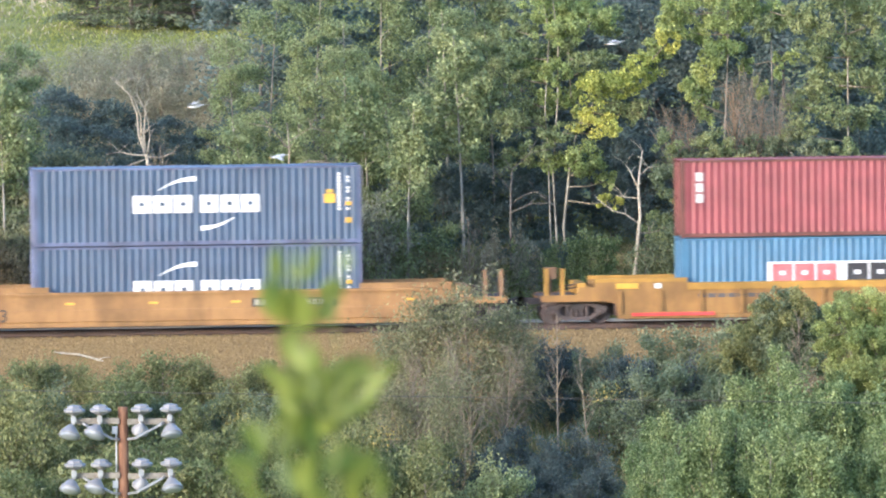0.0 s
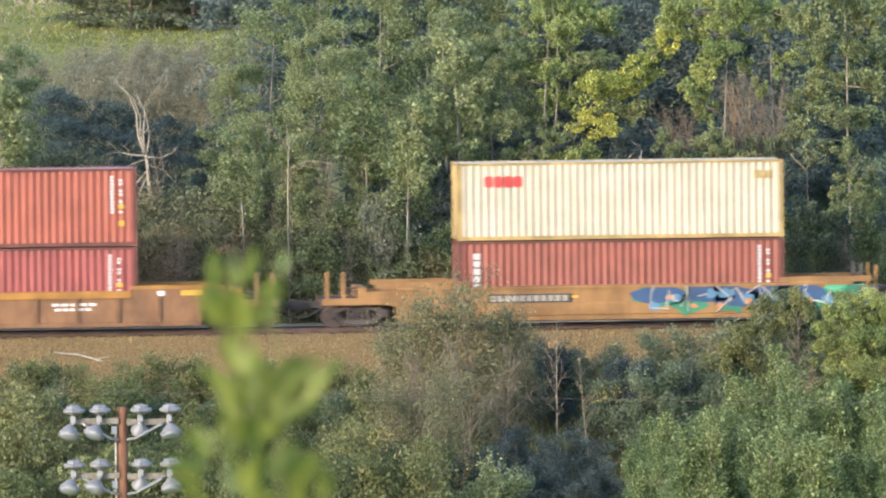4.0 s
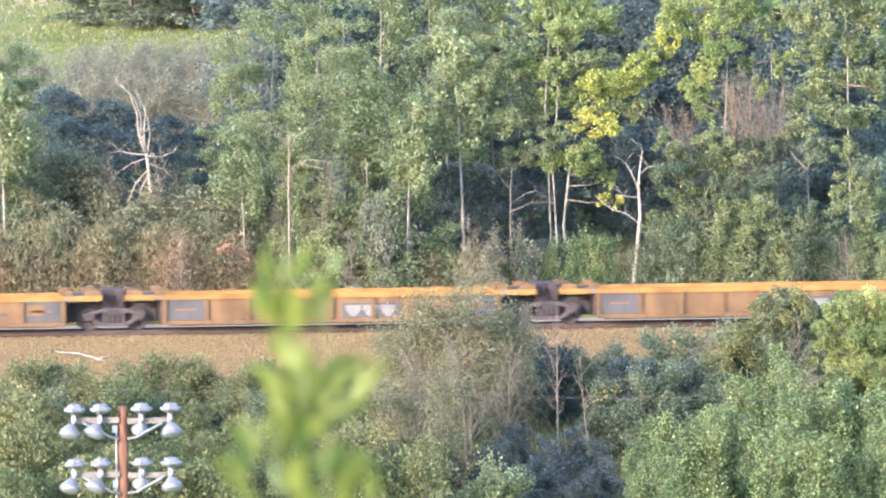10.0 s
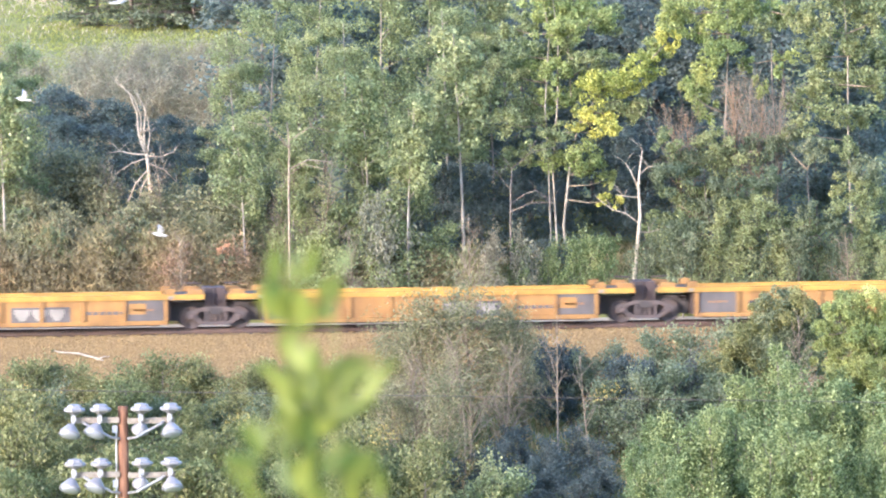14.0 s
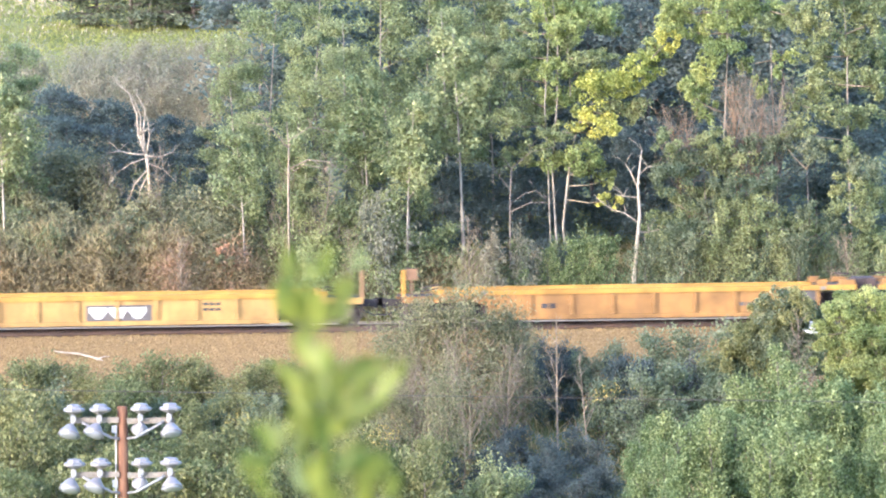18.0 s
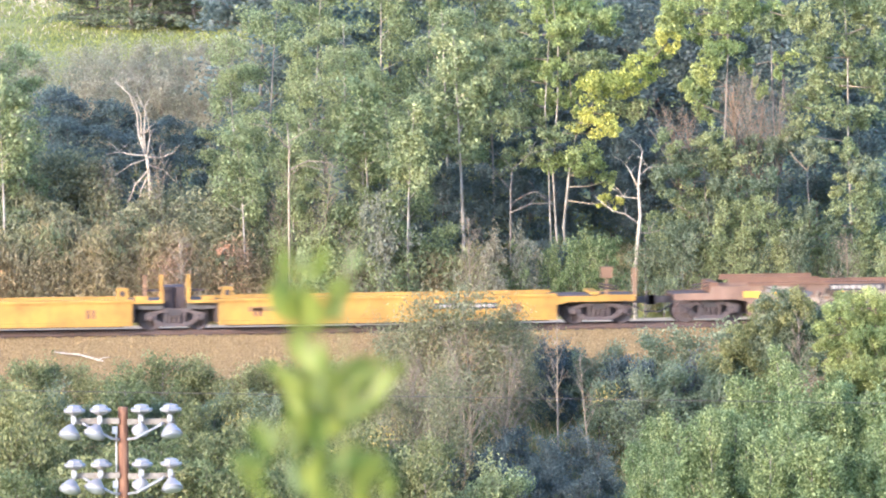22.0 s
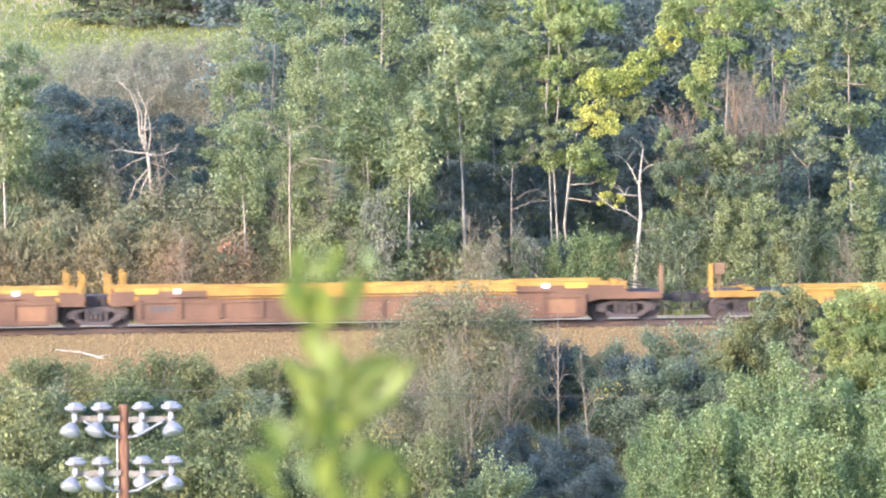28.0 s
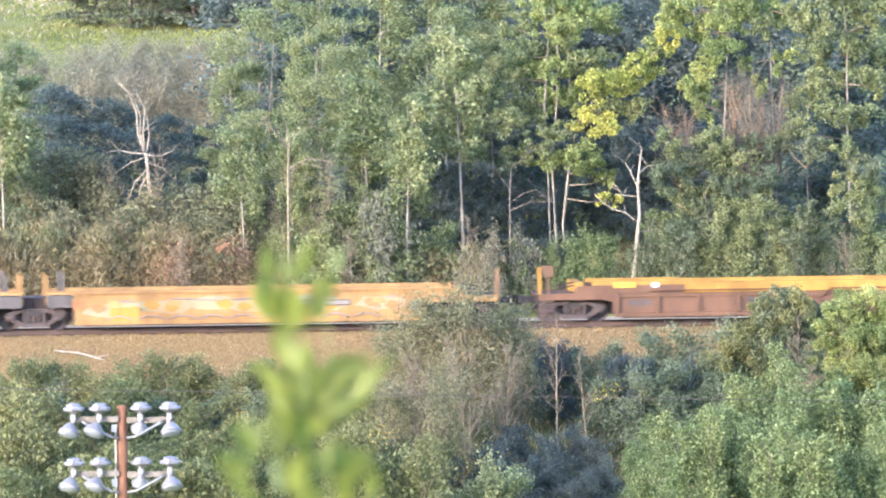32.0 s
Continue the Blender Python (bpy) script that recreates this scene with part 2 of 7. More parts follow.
def quads_mesh(name, verts, mat):
    """A mesh of loose four-cornered faces from an array of corners."""
    me = bpy.data.meshes.new(name)
    v = np.ascontiguousarray(verts, dtype=np.float32).reshape(-1)
    n = len(v) // 12
    me.vertices.add(4 * n), me.loops.add(4 * n), me.polygons.add(n)
    me.vertices.foreach_set("co", v)
    me.loops.foreach_set("vertex_index", np.arange(4 * n, dtype=np.int32))
    me.polygons.foreach_set("loop_start", np.arange(0, 4 * n, 4, dtype=np.int32))
    me.update(calc_edges=True)
    me.validate()
    me.materials.append(mat)
    return me


def leaves(name, centres, length, width, mat, rng, droop=0.0, upright=0.0):
    """A small folded blade at each centre."""
    c = np.asarray(centres, dtype=np.float32)
    n = len(c)
    a = rng.normal(size=(n, 3))
    a[:, 2] = a[:, 2] * (1 - 0.8 * upright) - droop + 2.2 * upright
    a /= np.linalg.norm(a, axis=1)[:, None]
    b = np.cross(a, rng.normal(size=(n, 3)))
    b /= np.linalg.norm(b, axis=1)[:, None]
    k = np.cross(a, b)
    s = rng.uniform(0.65, 1.3, size=(n, 1))
    la, wb, kk = a * s * length / 2, b * s * width / 2, k * s * width * 0.18
    v = np.stack([c - la, c + wb + kk, c + la, c - wb + kk], axis=1)
    return quads_mesh(name, v, mat)
# ---------------------------------------------------------------- ground
GROUND_Y = (-3000, -1200, -600, -460, -446, -434, -425, -400, -330, -250, -150, -60, -30, -12, -8.2, -6.2, -3, 3, 4.6, 6.4, 8, 9.2, 15, 30, 60, 100, 150, 200, 400, 1000, 3000)
GROUND_Z = (40, 30, 24, 21.2, 20.9, 19.6, 16, 6, -10, -16, -16, -13, -9, -4.4, -3.0, -2.4, -0.9, -0.50, -0.46, -0.38, -0.28, 0.6, 2.0, 3.4, 5, 7, 8.8, 11, 30, 60, 90)


def ground_z(y):
    return float(np.interp(y, GROUND_Y, GROUND_Z))


def build_ground():
    xs = sorted({*range(-3000, 3001, 500), *range(-300, 301, 50), *range(-60, 61, 3)})
    ys = sorted({*GROUND_Y, *range(-60, 61, 2), *range(60, 201, 6), *range(-440, -60, 20), *range(-450, -424, 2)})
    v = []
    for y in ys:
        for x in xs:
            rough = 0.0 if abs(y) < 4.7 else 0.28 * noise.noise((x * 0.14, y * 0.14, 0)) + 0.08 * noise.noise((x * 0.7, y * 0.7, 3))
            v.append((x, y, ground_z(y) + rough))
    w = len(xs)
    f = [(j * w + i, j * w + i + 1, (j + 1) * w + i + 1, (j + 1) * w + i) for j in range(len(ys) - 1) for i in range(w - 1)]
    ob = setting("ground", Shape().add(v, f), GROUND, "sloping valley ground of dry grass and earth", "ground")
    ob.data.polygons.foreach_set("use_smooth", [True] * len(ob.data.polygons))


build_ground()

RAIL_Y = (-0.7525, 0.7525)


def build_track():
    bed = Shape().extrude_x([(-6.3, -2.28), (-1.75, -0.095), (1.75, -0.095), (3.1, -0.36), (3.1, -1.6), (-6.3, -2.7)], -260, 260)
    setting("ballast_bed", bed, BALLAST, "sloping bed of brown crushed stone under the railway track", "ballast")
    rng = np.random.default_rng(4)
    n = 17000
    x, q = rng.uniform(-19, 19, n), rng.uniform(0, 1, n)
    y = np.where(q < 0.85, -6.2 + 4.45 * rng.uniform(0, 1, n), rng.uniform(-1.75, 1.75, n))
    z = np.where(y < -1.75, -0.095 - (-1.75 - y) * 2.185 / 4.55, -0.105)
    r = rng.uniform(0.025, 0.06, n)
    corners = np.array([(1, 0, 0), (0, 1, 0), (-1, 0, 0), (0, -1, 0), (0, 0, 1), (0, 0, -1)], dtype=float)
    jit = corners[None] * r[:, None, None] * rng.uniform(0.6, 1.3, (n, 6, 1)) + rng.normal(0, 0.006, (n, 6, 3))
    v = (np.stack([x, y, z], 1)[:, None] + jit).reshape(-1, 3)
    tri = np.array([(0, 1, 4), (1, 2, 4), (2, 3, 4), (3, 0, 4), (1, 0, 5), (2, 1, 5), (3, 2, 5), (0, 3, 5)])
    f = (np.arange(n)[:, None, None] * 6 + tri[None]).reshape(-1, 3)
    me = bpy.data.meshes.new("ballast_stones")
    me.from_pydata(v.tolist(), [], f.tolist())
    me.materials.append(STONE)
    setting("ballast_stones", me, STONE, "loose brown crushed stones on the track bed", "ballast", "stuff")
    path = Shape().extrude_x([(3.1, -0.35), (5.0, -0.28), (8.0, -0.14), (8.0, -0.6), (3.1, -0.7)], -260, 260)
    setting("gravel_path", path, GRAVEL, "pale gravel service path behind the track", "path")
    track = thing("railway_track", (0, 0, 0.1), "rusty steel rails on dark timber ties in ballast", "railway track", kind="structure")
    prof = [(-0.07, -0.18), (0.07, -0.18), (0.07, -0.165), (0.012, -0.14), (0.012, -0.05), (0.036, -0.04), (0.036, 0.0), (-0.036, 0.0), (-0.036, -0.04), (-0.012, -0.05), (-0.012, -0.14), (-0.07, -0.165)]
    rail = Shape().extrude_x(prof, -250, 250).mesh("rail", STEEL)
    for y in RAIL_Y:
        part("rail", rail, STEEL, track, at=(0, y, 0))
    tie = Shape().box(-0.11, 0.11, -1.3, 1.3, -0.4, -0.185).mesh("tie", TIE)
    for i in range(76):
        part("tie", tie, TIE, track, at=(-19 + 0.508 * i, 0, 0))


GRAVEL = rough_mat("pale_gravel", [(0.3, (0.27, 0.225, 0.16)), (0.5, (0.36, 0.305, 0.22)), (0.7, (0.44, 0.385, 0.285))], 5, 0.95, 0.6, 0.03)
STONE = rough_mat("loose_stone", [(0.3, (0.17, 0.115, 0.048)), (0.5, (0.235, 0.165, 0.07)), (0.7, (0.30, 0.22, 0.105))], 7, 0.95, 0.6, 0.02)
build_track()


# ---------------------------------------------------------------- plants
def branchy(rng, h, r, limbs, reach, start, rise=0.6, twigs=2, lean=0.03):
    """A tapering trunk with limbs; returns the shape and the limb ends."""
    sh, ends = Shape(), []
    bend = rng.normal(0, lean * h, (2, 2))
    spine = lambda q: Vector((bend[0][0] * q * q + bend[1][0] * math.sin(3 * q) * 0.4, bend[0][1] * q * q, h * q))
    qs = [i / 7 for i in range(8)]
    sh.tube([spine(q) for q in qs], [max(0.012, r * (1 - 0.88 * q)) for q in qs], 7)
    for i in range(limbs):
        q = start + (0.97 - start) * (i + rng.uniform(0, 0.8)) / limbs
        p, a = spine(q), rng.uniform(0, math.tau)
        ln = reach * rng.uniform(0.6, 1.1) * (1.1 - 0.7 * q)
        d = Vector((math.cos(a), math.sin(a), rise * rng.uniform(0.5, 1.5))).normalized()
        mid = p + d * ln * 0.5 + Vector((0, 0, 0.06 * ln))
        end = p + d * ln + Vector((0, 0, 0.2 * ln * rng.uniform(-0.6, 1)))
        rr = r * (1 - 0.85 * q) * 0.5 + 0.006
        sh.tube([p, mid, end], [rr, rr * 0.6, 0.006], 4)
        ends.append((mid, end))
        for _ in range(twigs):
            s = mid.lerp(end, rng.uniform(0, 0.8))
            e = s + Vector(rng.normal(0, 0.3, 3)) * ln + Vector((0, 0, 0.2 * ln))
            sh.tube([s, e], [rr * 0.4, 0.004], 3)
            ends.append((s, e))
    return sh, ends


def cloud(rng, centres, spread, count):
    """Points scattered in clumps, thicker towards the outside of each clump."""
    c = np.asarray(centres)
    i = rng.integers(0, len(c), count)
    d = rng.normal(size=(count, 3))
    d /= np.linalg.norm(d, axis=1)[:, None]
    rad = rng.uniform(0.25, 1.0, (count, 1)) ** 0.6
    size = rng.uniform(0.6, 1.25, (len(c), 1))[i]
    return c[i] + d * rad * size * np.asarray(spread)


def tree_kind(seed, h, r, limbs, reach, start, count, leaf, spread, rise=0.6, droop=0.0, twigs=2, extra=0):
    """Trunk and crown meshes of one kind of tree; the crown's clumps sit on the limbs."""
    rng = np.random.default_rng(seed)
    sh, ends = branchy(rng, h, r, limbs, reach, start, rise, twigs)
    cs = [p for pair in ends for p in (pair[0].lerp(pair[1], 0.6), pair[1])]
    for _ in range(extra):
        q, a = rng.uniform(start, 1.0), rng.uniform(0, math.tau)
        w = reach * (1.1 - 0.7 * q) * rng.uniform(0.3, 0.9)
        cs.append(Vector((w * math.cos(a), w * math.sin(a), h * q)))
    pts = cloud(rng, [tuple(c) for c in cs], spread, count)
    return sh, (pts, leaf, droop, rng)


class Plant:
    """A kind of plant whose meshes are made once and shared by all that stand about."""

    def __init__(self, name, label, category, group, bark, crown_name="crown", upright=0.0, **kw):
        self.name, self.label, self.category, self.group, self.bark, self.crown_name = name, label, category, group, bark, crown_name
        self.h = kw["h"]
        sh, (pts, leaf, droop, rng) = tree_kind(**kw)
        self.wood = sh.mesh("trunk", bark, True)
        self.args, self.crowns = (pts, leaf, droop, rng, upright), {}

    def crown(self, colour):
        if colour not in self.crowns:
            pts, leaf, droop, rng, upright = self.args
            if self.crowns:
                me = next(iter(self.crowns.values())).copy()
                me.materials[0] = LEAF[colour]
            else:
                me = leaves(self.crown_name, pts, leaf[0], leaf[1], LEAF[colour], rng, droop, upright)
            self.crowns[colour] = me
        return self.crowns[colour]

    def stand(self, x, y, height, colour, turn, wide=1.0, label="", sink=0.1):
        s = height / self.h
        m = Matrix.Translation((x, y, ground_z(y) - sink)) @ Matrix.Rotation(turn, 4, "Z") @ Matrix.Diagonal((s * wide, s * wide, s, 1))
        ob = thing(self.name, m, label or self.label, self.category, self.group)
        part("trunk", self.wood, self.bark, ob)
        part(self.crown_name, self.crown(colour), None, ob)
        return ob


ASPEN = [Plant("aspen_tree", "tall aspen with a pale trunk and fluttering green leaves", "tree", "trees of the hillside wood", PALE,
               seed=20 + i, h=13, r=0.10, limbs=17, reach=2.7, start=0.2, count=11500, leaf=(0.125, 0.092), spread=(0.66, 0.66, 0.46), twigs=1, extra=8) for i in range(4)]
BIRCHBARK = rough_mat("white_bark", [(0.3, (0.17, 0.15, 0.115)), (0.6, (0.34, 0.305, 0.24))], 5, stretch=(1, 1, 0.4))
BIRCH = [Plant("birch_tree", "slender birch with a bare white lower trunk", "tree", "trees of the hillside wood", BIRCHBARK,
               seed=35 + i, h=9, r=0.075, limbs=13, reach=1.7, start=0.5, count=3600, leaf=(0.15, 0.105), spread=(0.55, 0.55, 0.45), twigs=1, extra=6) for i in range(2)]
BACKWOOD = [Plant("backwood_tree", "tree deep in the wood with shade in its leaf colour", "tree", "trees of the hillside wood", BARK,
                  seed=46 + i, h=11, r=0.10, limbs=24, reach=3.0, start=0.04, count=7500, leaf=(0.17, 0.125), spread=(0.85, 0.85, 0.6), twigs=1, extra=16) for i in range(2)]
SHRUB = [Plant("leafy_shrub", "dense leafy green shrub on the slope", "shrub", "shrubs of the slope", BARK,
               seed=40 + i, h=3, r=0.04, limbs=16, reach=1.5, start=0.1, count=3800, leaf=(0.11, 0.062), spread=(0.42, 0.42, 0.36), rise=0.9, extra=22) for i in range(4)]
TALL = [Plant("tall_shrub", "tall many-stemmed dark green shrub", "shrub", "shrubs of the slope", BARK,
              seed=50 + i, h=8, r=0.07, limbs=26, reach=2.7, start=0.05, count=6300, leaf=(0.17, 0.115), spread=(0.62, 0.62, 0.46), rise=0.9, twigs=1, extra=16) for i in range(3)]
WILLOW = [Plant("willow_bush", "grey-green willow bush with bare twigs showing", "bush", "bushes of the slope", TWIG,
                seed=60 + i, h=5, r=0.07, limbs=34, reach=2.4, start=0.05, count=7000, leaf=(0.13, 0.045), spread=(0.5, 0.5, 0.4), rise=1.2, droop=0.3, twigs=4, extra=20) for i in range(2)]
SAPLING = [Plant("poplar_sapling", "slender bright green poplar sapling", "sapling", "saplings of the slope", BARK,
                 seed=70 + i, h=4, r=0.03, limbs=14, reach=0.9, start=0.1, count=6200, leaf=(0.064, 0.043), spread=(0.24, 0.24, 0.28), rise=1.8, extra=14) for i in range(3)]
SPRUCE = [Plant("spruce_tree", "dark spruce with drooping boughs at the field edge", "tree", "spruces by the field", BARK,
                seed=80 + i, h=9, r=0.12, limbs=60, reach=3.4, start=0.02, count=7000, leaf=(0.34, 0.10), spread=(0.8, 0.8, 0.22), rise=-0.05, droop=0.3, twigs=1) for i in range(2)]
WEED = [Plant("dry_weed_clump", "clump of tall dry brown weeds", "weeds", "weeds of the bank", TWIG, "tuft", 0.35,
              seed=90 + i, h=1.5, r=0.01, limbs=14, reach=0.7, start=0.05, count=2800, leaf=(0.075, 0.024), spread=(0.38, 0.38, 0.36), rise=1.5, extra=10) for i in range(3)]

REED = [Plant("tall_weed_clump", "clump of tall dry upright weed stems", "weeds", "weeds of the bank", TWIG, "tuft", 0.62,
              seed=95 + i, h=1.5, r=0.012, limbs=16, reach=0.5, start=0.02, count=2000, leaf=(0.16, 0.019), spread=(0.34, 0.34, 0.42), rise=2.5, extra=10) for i in range(3)]


def grow(kinds, rows, colour, wide=1.0, label="", seed=0):
    """Plants in rows of x, y and height."""
    rng = random.Random(seed)
    for i in range(0, len(rows), 3):
        x, y, h = rows[i:i + 3]
        kinds[rng.randrange(len(kinds))].stand(x, y, h, colour, rng.uniform(0, 6.28), wide * rng.uniform(0.88, 1.12), label)


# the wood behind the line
# back trees carry the shade of the gaps in their leaf colour
grow(BACKWOOD, (-4.6, 31, 10.9, -2.1, 29, 10.8, 0.4, 32, 10.4, 2.6, 30, 10.9, 4.9, 33, 10.6, 7.0, 29, 10.7, 9.2, 31, 11.2, 11.4, 29, 10.6, 13.6, 31, 10.8, 15.8, 29, 11.2, 18.2, 31, 10.8, 20.6, 30, 10.9, 5.6, 24, 8.8, 8.0, 23, 9.3, 10.2, 22, 9.2, 12.6, 23, 9.4, 15.0, 22, 9.4), "deep", 1.25, "tree deep in the wood with shade in its leaf colour", 1)
grow(ASPEN, (-6.75, 15, 8.74, -5.28, 17, 9.79, -4.58, 12, 9.51, -3.07, 20, 10.74, -2.47, 14, 9.38, -1.03, 18, 10.93, -0.7, 12, 8.16, 0.72, 18, 10.48, 1.54, 15, 9.5, 2.89, 20, 11.1, 3.38, 16, 8.93, 4.53, 20, 10.2, -6.2, 11, 6.78, -4.42, 9, 6.54, -2.01, 9.5, 6.49, -0.53, 8.5, 8.37), "green", 1, "", 2)
grow(BIRCH, (-0.61, 7.6, 8.37, -6.82, 8.4, 7.14, -4.97, 8.8, 6.6, -15.82, 9.5, 8.61, 1.63, 9.2, 10.17, -1.98, 9.6, 8.4), "green", 1, "slender birch with a bare white lower trunk", 6)
# the last four stand out of view, added to shade the left shrubs
grow(ASPEN, (-16.29, 11, 9.71, -15.05, 12, 9.32, -20.63, 9, 13.18, -22.19, 13, 11.63, -24.83, 11, 12.61, -19.25, 16, 11.82), "green", 0.9, "", 7)
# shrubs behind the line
# the first row's dark leaves stand in for shade at the left
grow(TALL, (-13.34, 22, 5.58, -12.02, 22, 5.34, -10.7, 22, 5.1, -12.92, 18, 4.97, -11.4, 18, 4.62, -9.48, 24, 4.06, -8.02, 26, 4.01, -7.32, 20, 4.31), "deep", 1.3, "dark green shrub with leaves darkened as if shaded", 8)
grow(WILLOW, (-10.27, 52, 4.24, -8.97, 54, 4.18, -7.67, 56, 4.12, -6.49, 56, 4.11, -5.17, 58, 3.93, -3.98, 58, 3.91, -3.03, 58, 4.02, -10.05, 44, 4.3, -8.54, 46, 4.24, -7.15, 46, 4.1, -5.75, 46, 4.2, -4.36, 46, 4.06, -11.09, 38, 4.12, -9.5, 38, 4.21, -7.9, 38, 4.08, -6.3, 38, 4.06, -4.85, 36, 4.09, -11.43, 44, 4.09, -12.7, 46, 4.41, -13.52, 48, 4.49), "scrub", 1, "grey leafless-looking scrub at the field edge", 9)
grow(SHRUB, (-14.68, 14, 4.13, -12.95, 14, 4.11, -11.93, 13, 4.15, -9.28, 14, 2.86, -7.96, 11, 4.01, -15.23, 12, 3.83, -14, 11, 3.45, -10.8, 10.5, 3.54, -8.8, 11.5, 2.58, -6.9, 11, 2.48, -15.73, 11, 2.61), "olive", 1.1, "", 10)
grow(SHRUB, (-3.2, 8.5, 3.91, -2.08, 9, 3.5, -1.34, 7.6, 3.4, 0.24, 8.5, 2.9, -5.32, 9, 3.12, -4.11, 8, 3.45), "green", 1, "", 14)
grow(SHRUB, (6.3, 8.3, 2.9, 5.7, 8.3, 2.7, 6.9, 8.3, 2.75, 3.6, 8.2, 2.6, 4.7, 8.4, 2.5), "sapling", 0.7, "low bright green shrub beside the track", 13)
grow(SHRUB, (-1.87, 7.6, 4.4, 2.4, 7.4, 3.2, 3.9, 8.1, 3.1), "scrub", 0.6, "small silvery shrub beside the track", 12)
# understory shade is coloured into the leaves of these two rows
grow(TALL, (1.2, 17, 4.6, 3.0, 18, 4.4, 4.8, 19, 4.2, 6.6, 18, 4.2, 8.3, 18, 4.4, 10.0, 16, 4.6, 11.8, 14, 5.2, 13.8, 14, 5.4, 15.6, 13, 5.4, 17.4, 13, 5.4), "deep", 1.25, "shrub under the trees with shade in its leaf colour", 11)
grow(TALL, (1, 12, 4.25, 2.61, 13, 3.95, 4.13, 13, 3.93, 5.94, 16, 2.56, 8.02, 17, 2.84, 9.14, 15, 4.17, -3.7, 13, 3.39, -1.96, 13, 4.01, -5.73, 12, 3.7), "deep", 1.2, "dark green shrub with leaves darkened as if shaded", 15)
grow(REED, (-16.31, 9.44518, 2.24, -15.14, 9.59806, 1.95, -14.64, 9.07969, 2.73, -13.86, 8.83032, 2.75, -12.5, 8.35517, 3.15, -11.27, 9.54626, 2.17, -10.3, 8.89853, 2.4, -9.57, 9.07435, 1.89, -8.52, 9.52281, 1.72, -7.59, 9.2364, 2.04, -6.76, 9.57114, 2.11), "weed", 1.25, "clump of tall upright dry weeds on the bank", 16)
grow(REED, (-16.32, 8.31489, 2.71, -15.41, 8.32607, 2.64, -14.28, 8.3781, 2.52, -13.24, 9.18307, 2.1, -12.44, 9.25944, 1.73, -11.68, 9.17883, 2.63, -10.06, 8.89321, 2.57, -9.34, 8.77314, 2.56, -8.52, 9.07431, 2.25, -7.53, 9.30396, 2.09, -6.73, 9.25573, 1.84), "mauve", 1.25, "clump of tall upright dry weeds on the bank", 17)
grow(REED, (-16.21, 9.34495, 2.42, -15.3, 8.8658, 2.75, -14.01, 8.71856, 2.96, -13.27, 8.86996, 1.85, -11.93, 8.73772, 2.83, -11.08, 8.88643, 1.73, -10.37, 8.98852, 2.68, -9.39, 9.39002, 1.52, -8.4, 9.34939, 2.23, -7.15, 8.74887, 1.89, -6.46, 9.33202, 2.19), "sage", 1.25, "clump of tall upright dry weeds on the bank", 18)
grow(REED, (-16.07, 8.84198, 2.57, -14.95, 9.4968, 2.1, -14.14, 9.52625, 2.63, -12.71, 8.86466, 1.64, -11.69, 8.58872, 1.92, -10.81, 9.16188, 1.58, -9.99, 8.74339, 2.63, -9.18, 9.06528, 2.67, -8.21, 8.3586, 2.2, -6.72, 9.50101, 1.6, -5.77, 9.05004, 1.51), "weed", 1.25, "clump of tall upright dry weeds on the bank", 19)
grow(REED, (-16.08, 8.52337, 2.28, -14.87, 8.98245, 2.01, -13.81, 9.09581, 1.54, -12.84, 9.42016, 2.31, -11.81, 8.75739, 1.98, -10.97, 9.36185, 1.91, -10, 9.4983, 1.51, -8.65, 8.30976, 2.23, -7.78, 8.36491, 2.12, -6.99, 8.98545, 2.43, -5.88, 9.30945, 1.94), "mauve", 1.25, "clump of tall upright dry weeds on the bank", 20)
grow(WEED, (-16.83, 8.15075, 2.62, -15.97, 8.48988, 2.34, -14.78, 8.30085, 2.45, -14.33, 8.24052, 2.33, -13.37, 8.24433, 2.11, -12.87, 8.1495, 2.37, -11.88, 8.2521, 1.99, -11.39, 8.24931, 2.38, -10.31, 8.25211, 1.92, -9.42, 8.27264, 2, -8.89, 8.38115, 2, -8.1, 8.28434, 1.92, -7.43, 8.37807, 1.96, -6.76, 8.27034, 2.11, -5.51, 8.24969, 1.74, -4.73, 8.20487, 1.87, -4.19, 8.42529, 2.17, -3.31, 8.41699, 1.61, -2.54, 8.32554, 1.78, -2.12, 8.10196, 2.06, -1.32, 8.11773, 1.9, -0.55, 8.45219, 2.12, 0.28, 8.43661, 2.17, 1.01, 8.36941, 1.61), "mauve", 1.4, "clump of low grey-brown weeds", 21)
grow(WEED, (-16.23, 10.0949, 1.9, -15.16, 10.3209, 2.9, -14.31, 9.52809, 2.31, -13.1, 9.47337, 2.05, -12.22, 10.3937, 2.21, -11.23, 9.69996, 2.85, -9.93, 9.87248, 2.1, -9, 9.82034, 2.53, -7.88, 10.0004, 2.83, -6.45, 10.2969, 2.34), "olive", 1.5, "clump of grey-green weeds", 22)
grow(REED, (-6, 8.62928, 1.79, -4.84, 8.4386, 2.09, -4.02, 8.20453, 1.89, -3.45, 8.74163, 1.61, -2.34, 8.60324, 1.99, -1.71, 8.23943, 2.43, -0.61, 8.26261, 2.35, 0.31, 8.3071, 1.69, 1.22, 8.69755, 1.9, 1.97, 8.25232, 2.37), "sage", 1.3, "clump of tall upright dry weeds on the bank", 23)
grow(SHRUB, (-16.55, 9.13585, 2.51, -15.18, 9.05086, 2.72, -13.47, 9.98771, 2.66, -12.41, 9.25527, 2.22, -10.91, 9.37997, 1.85, -9.8, 9.79931, 1.86, -8.55, 9.94436, 1.78, -7.28, 8.92869, 2.88), "olive", 1.1, "low olive shrub on the bank", 24)
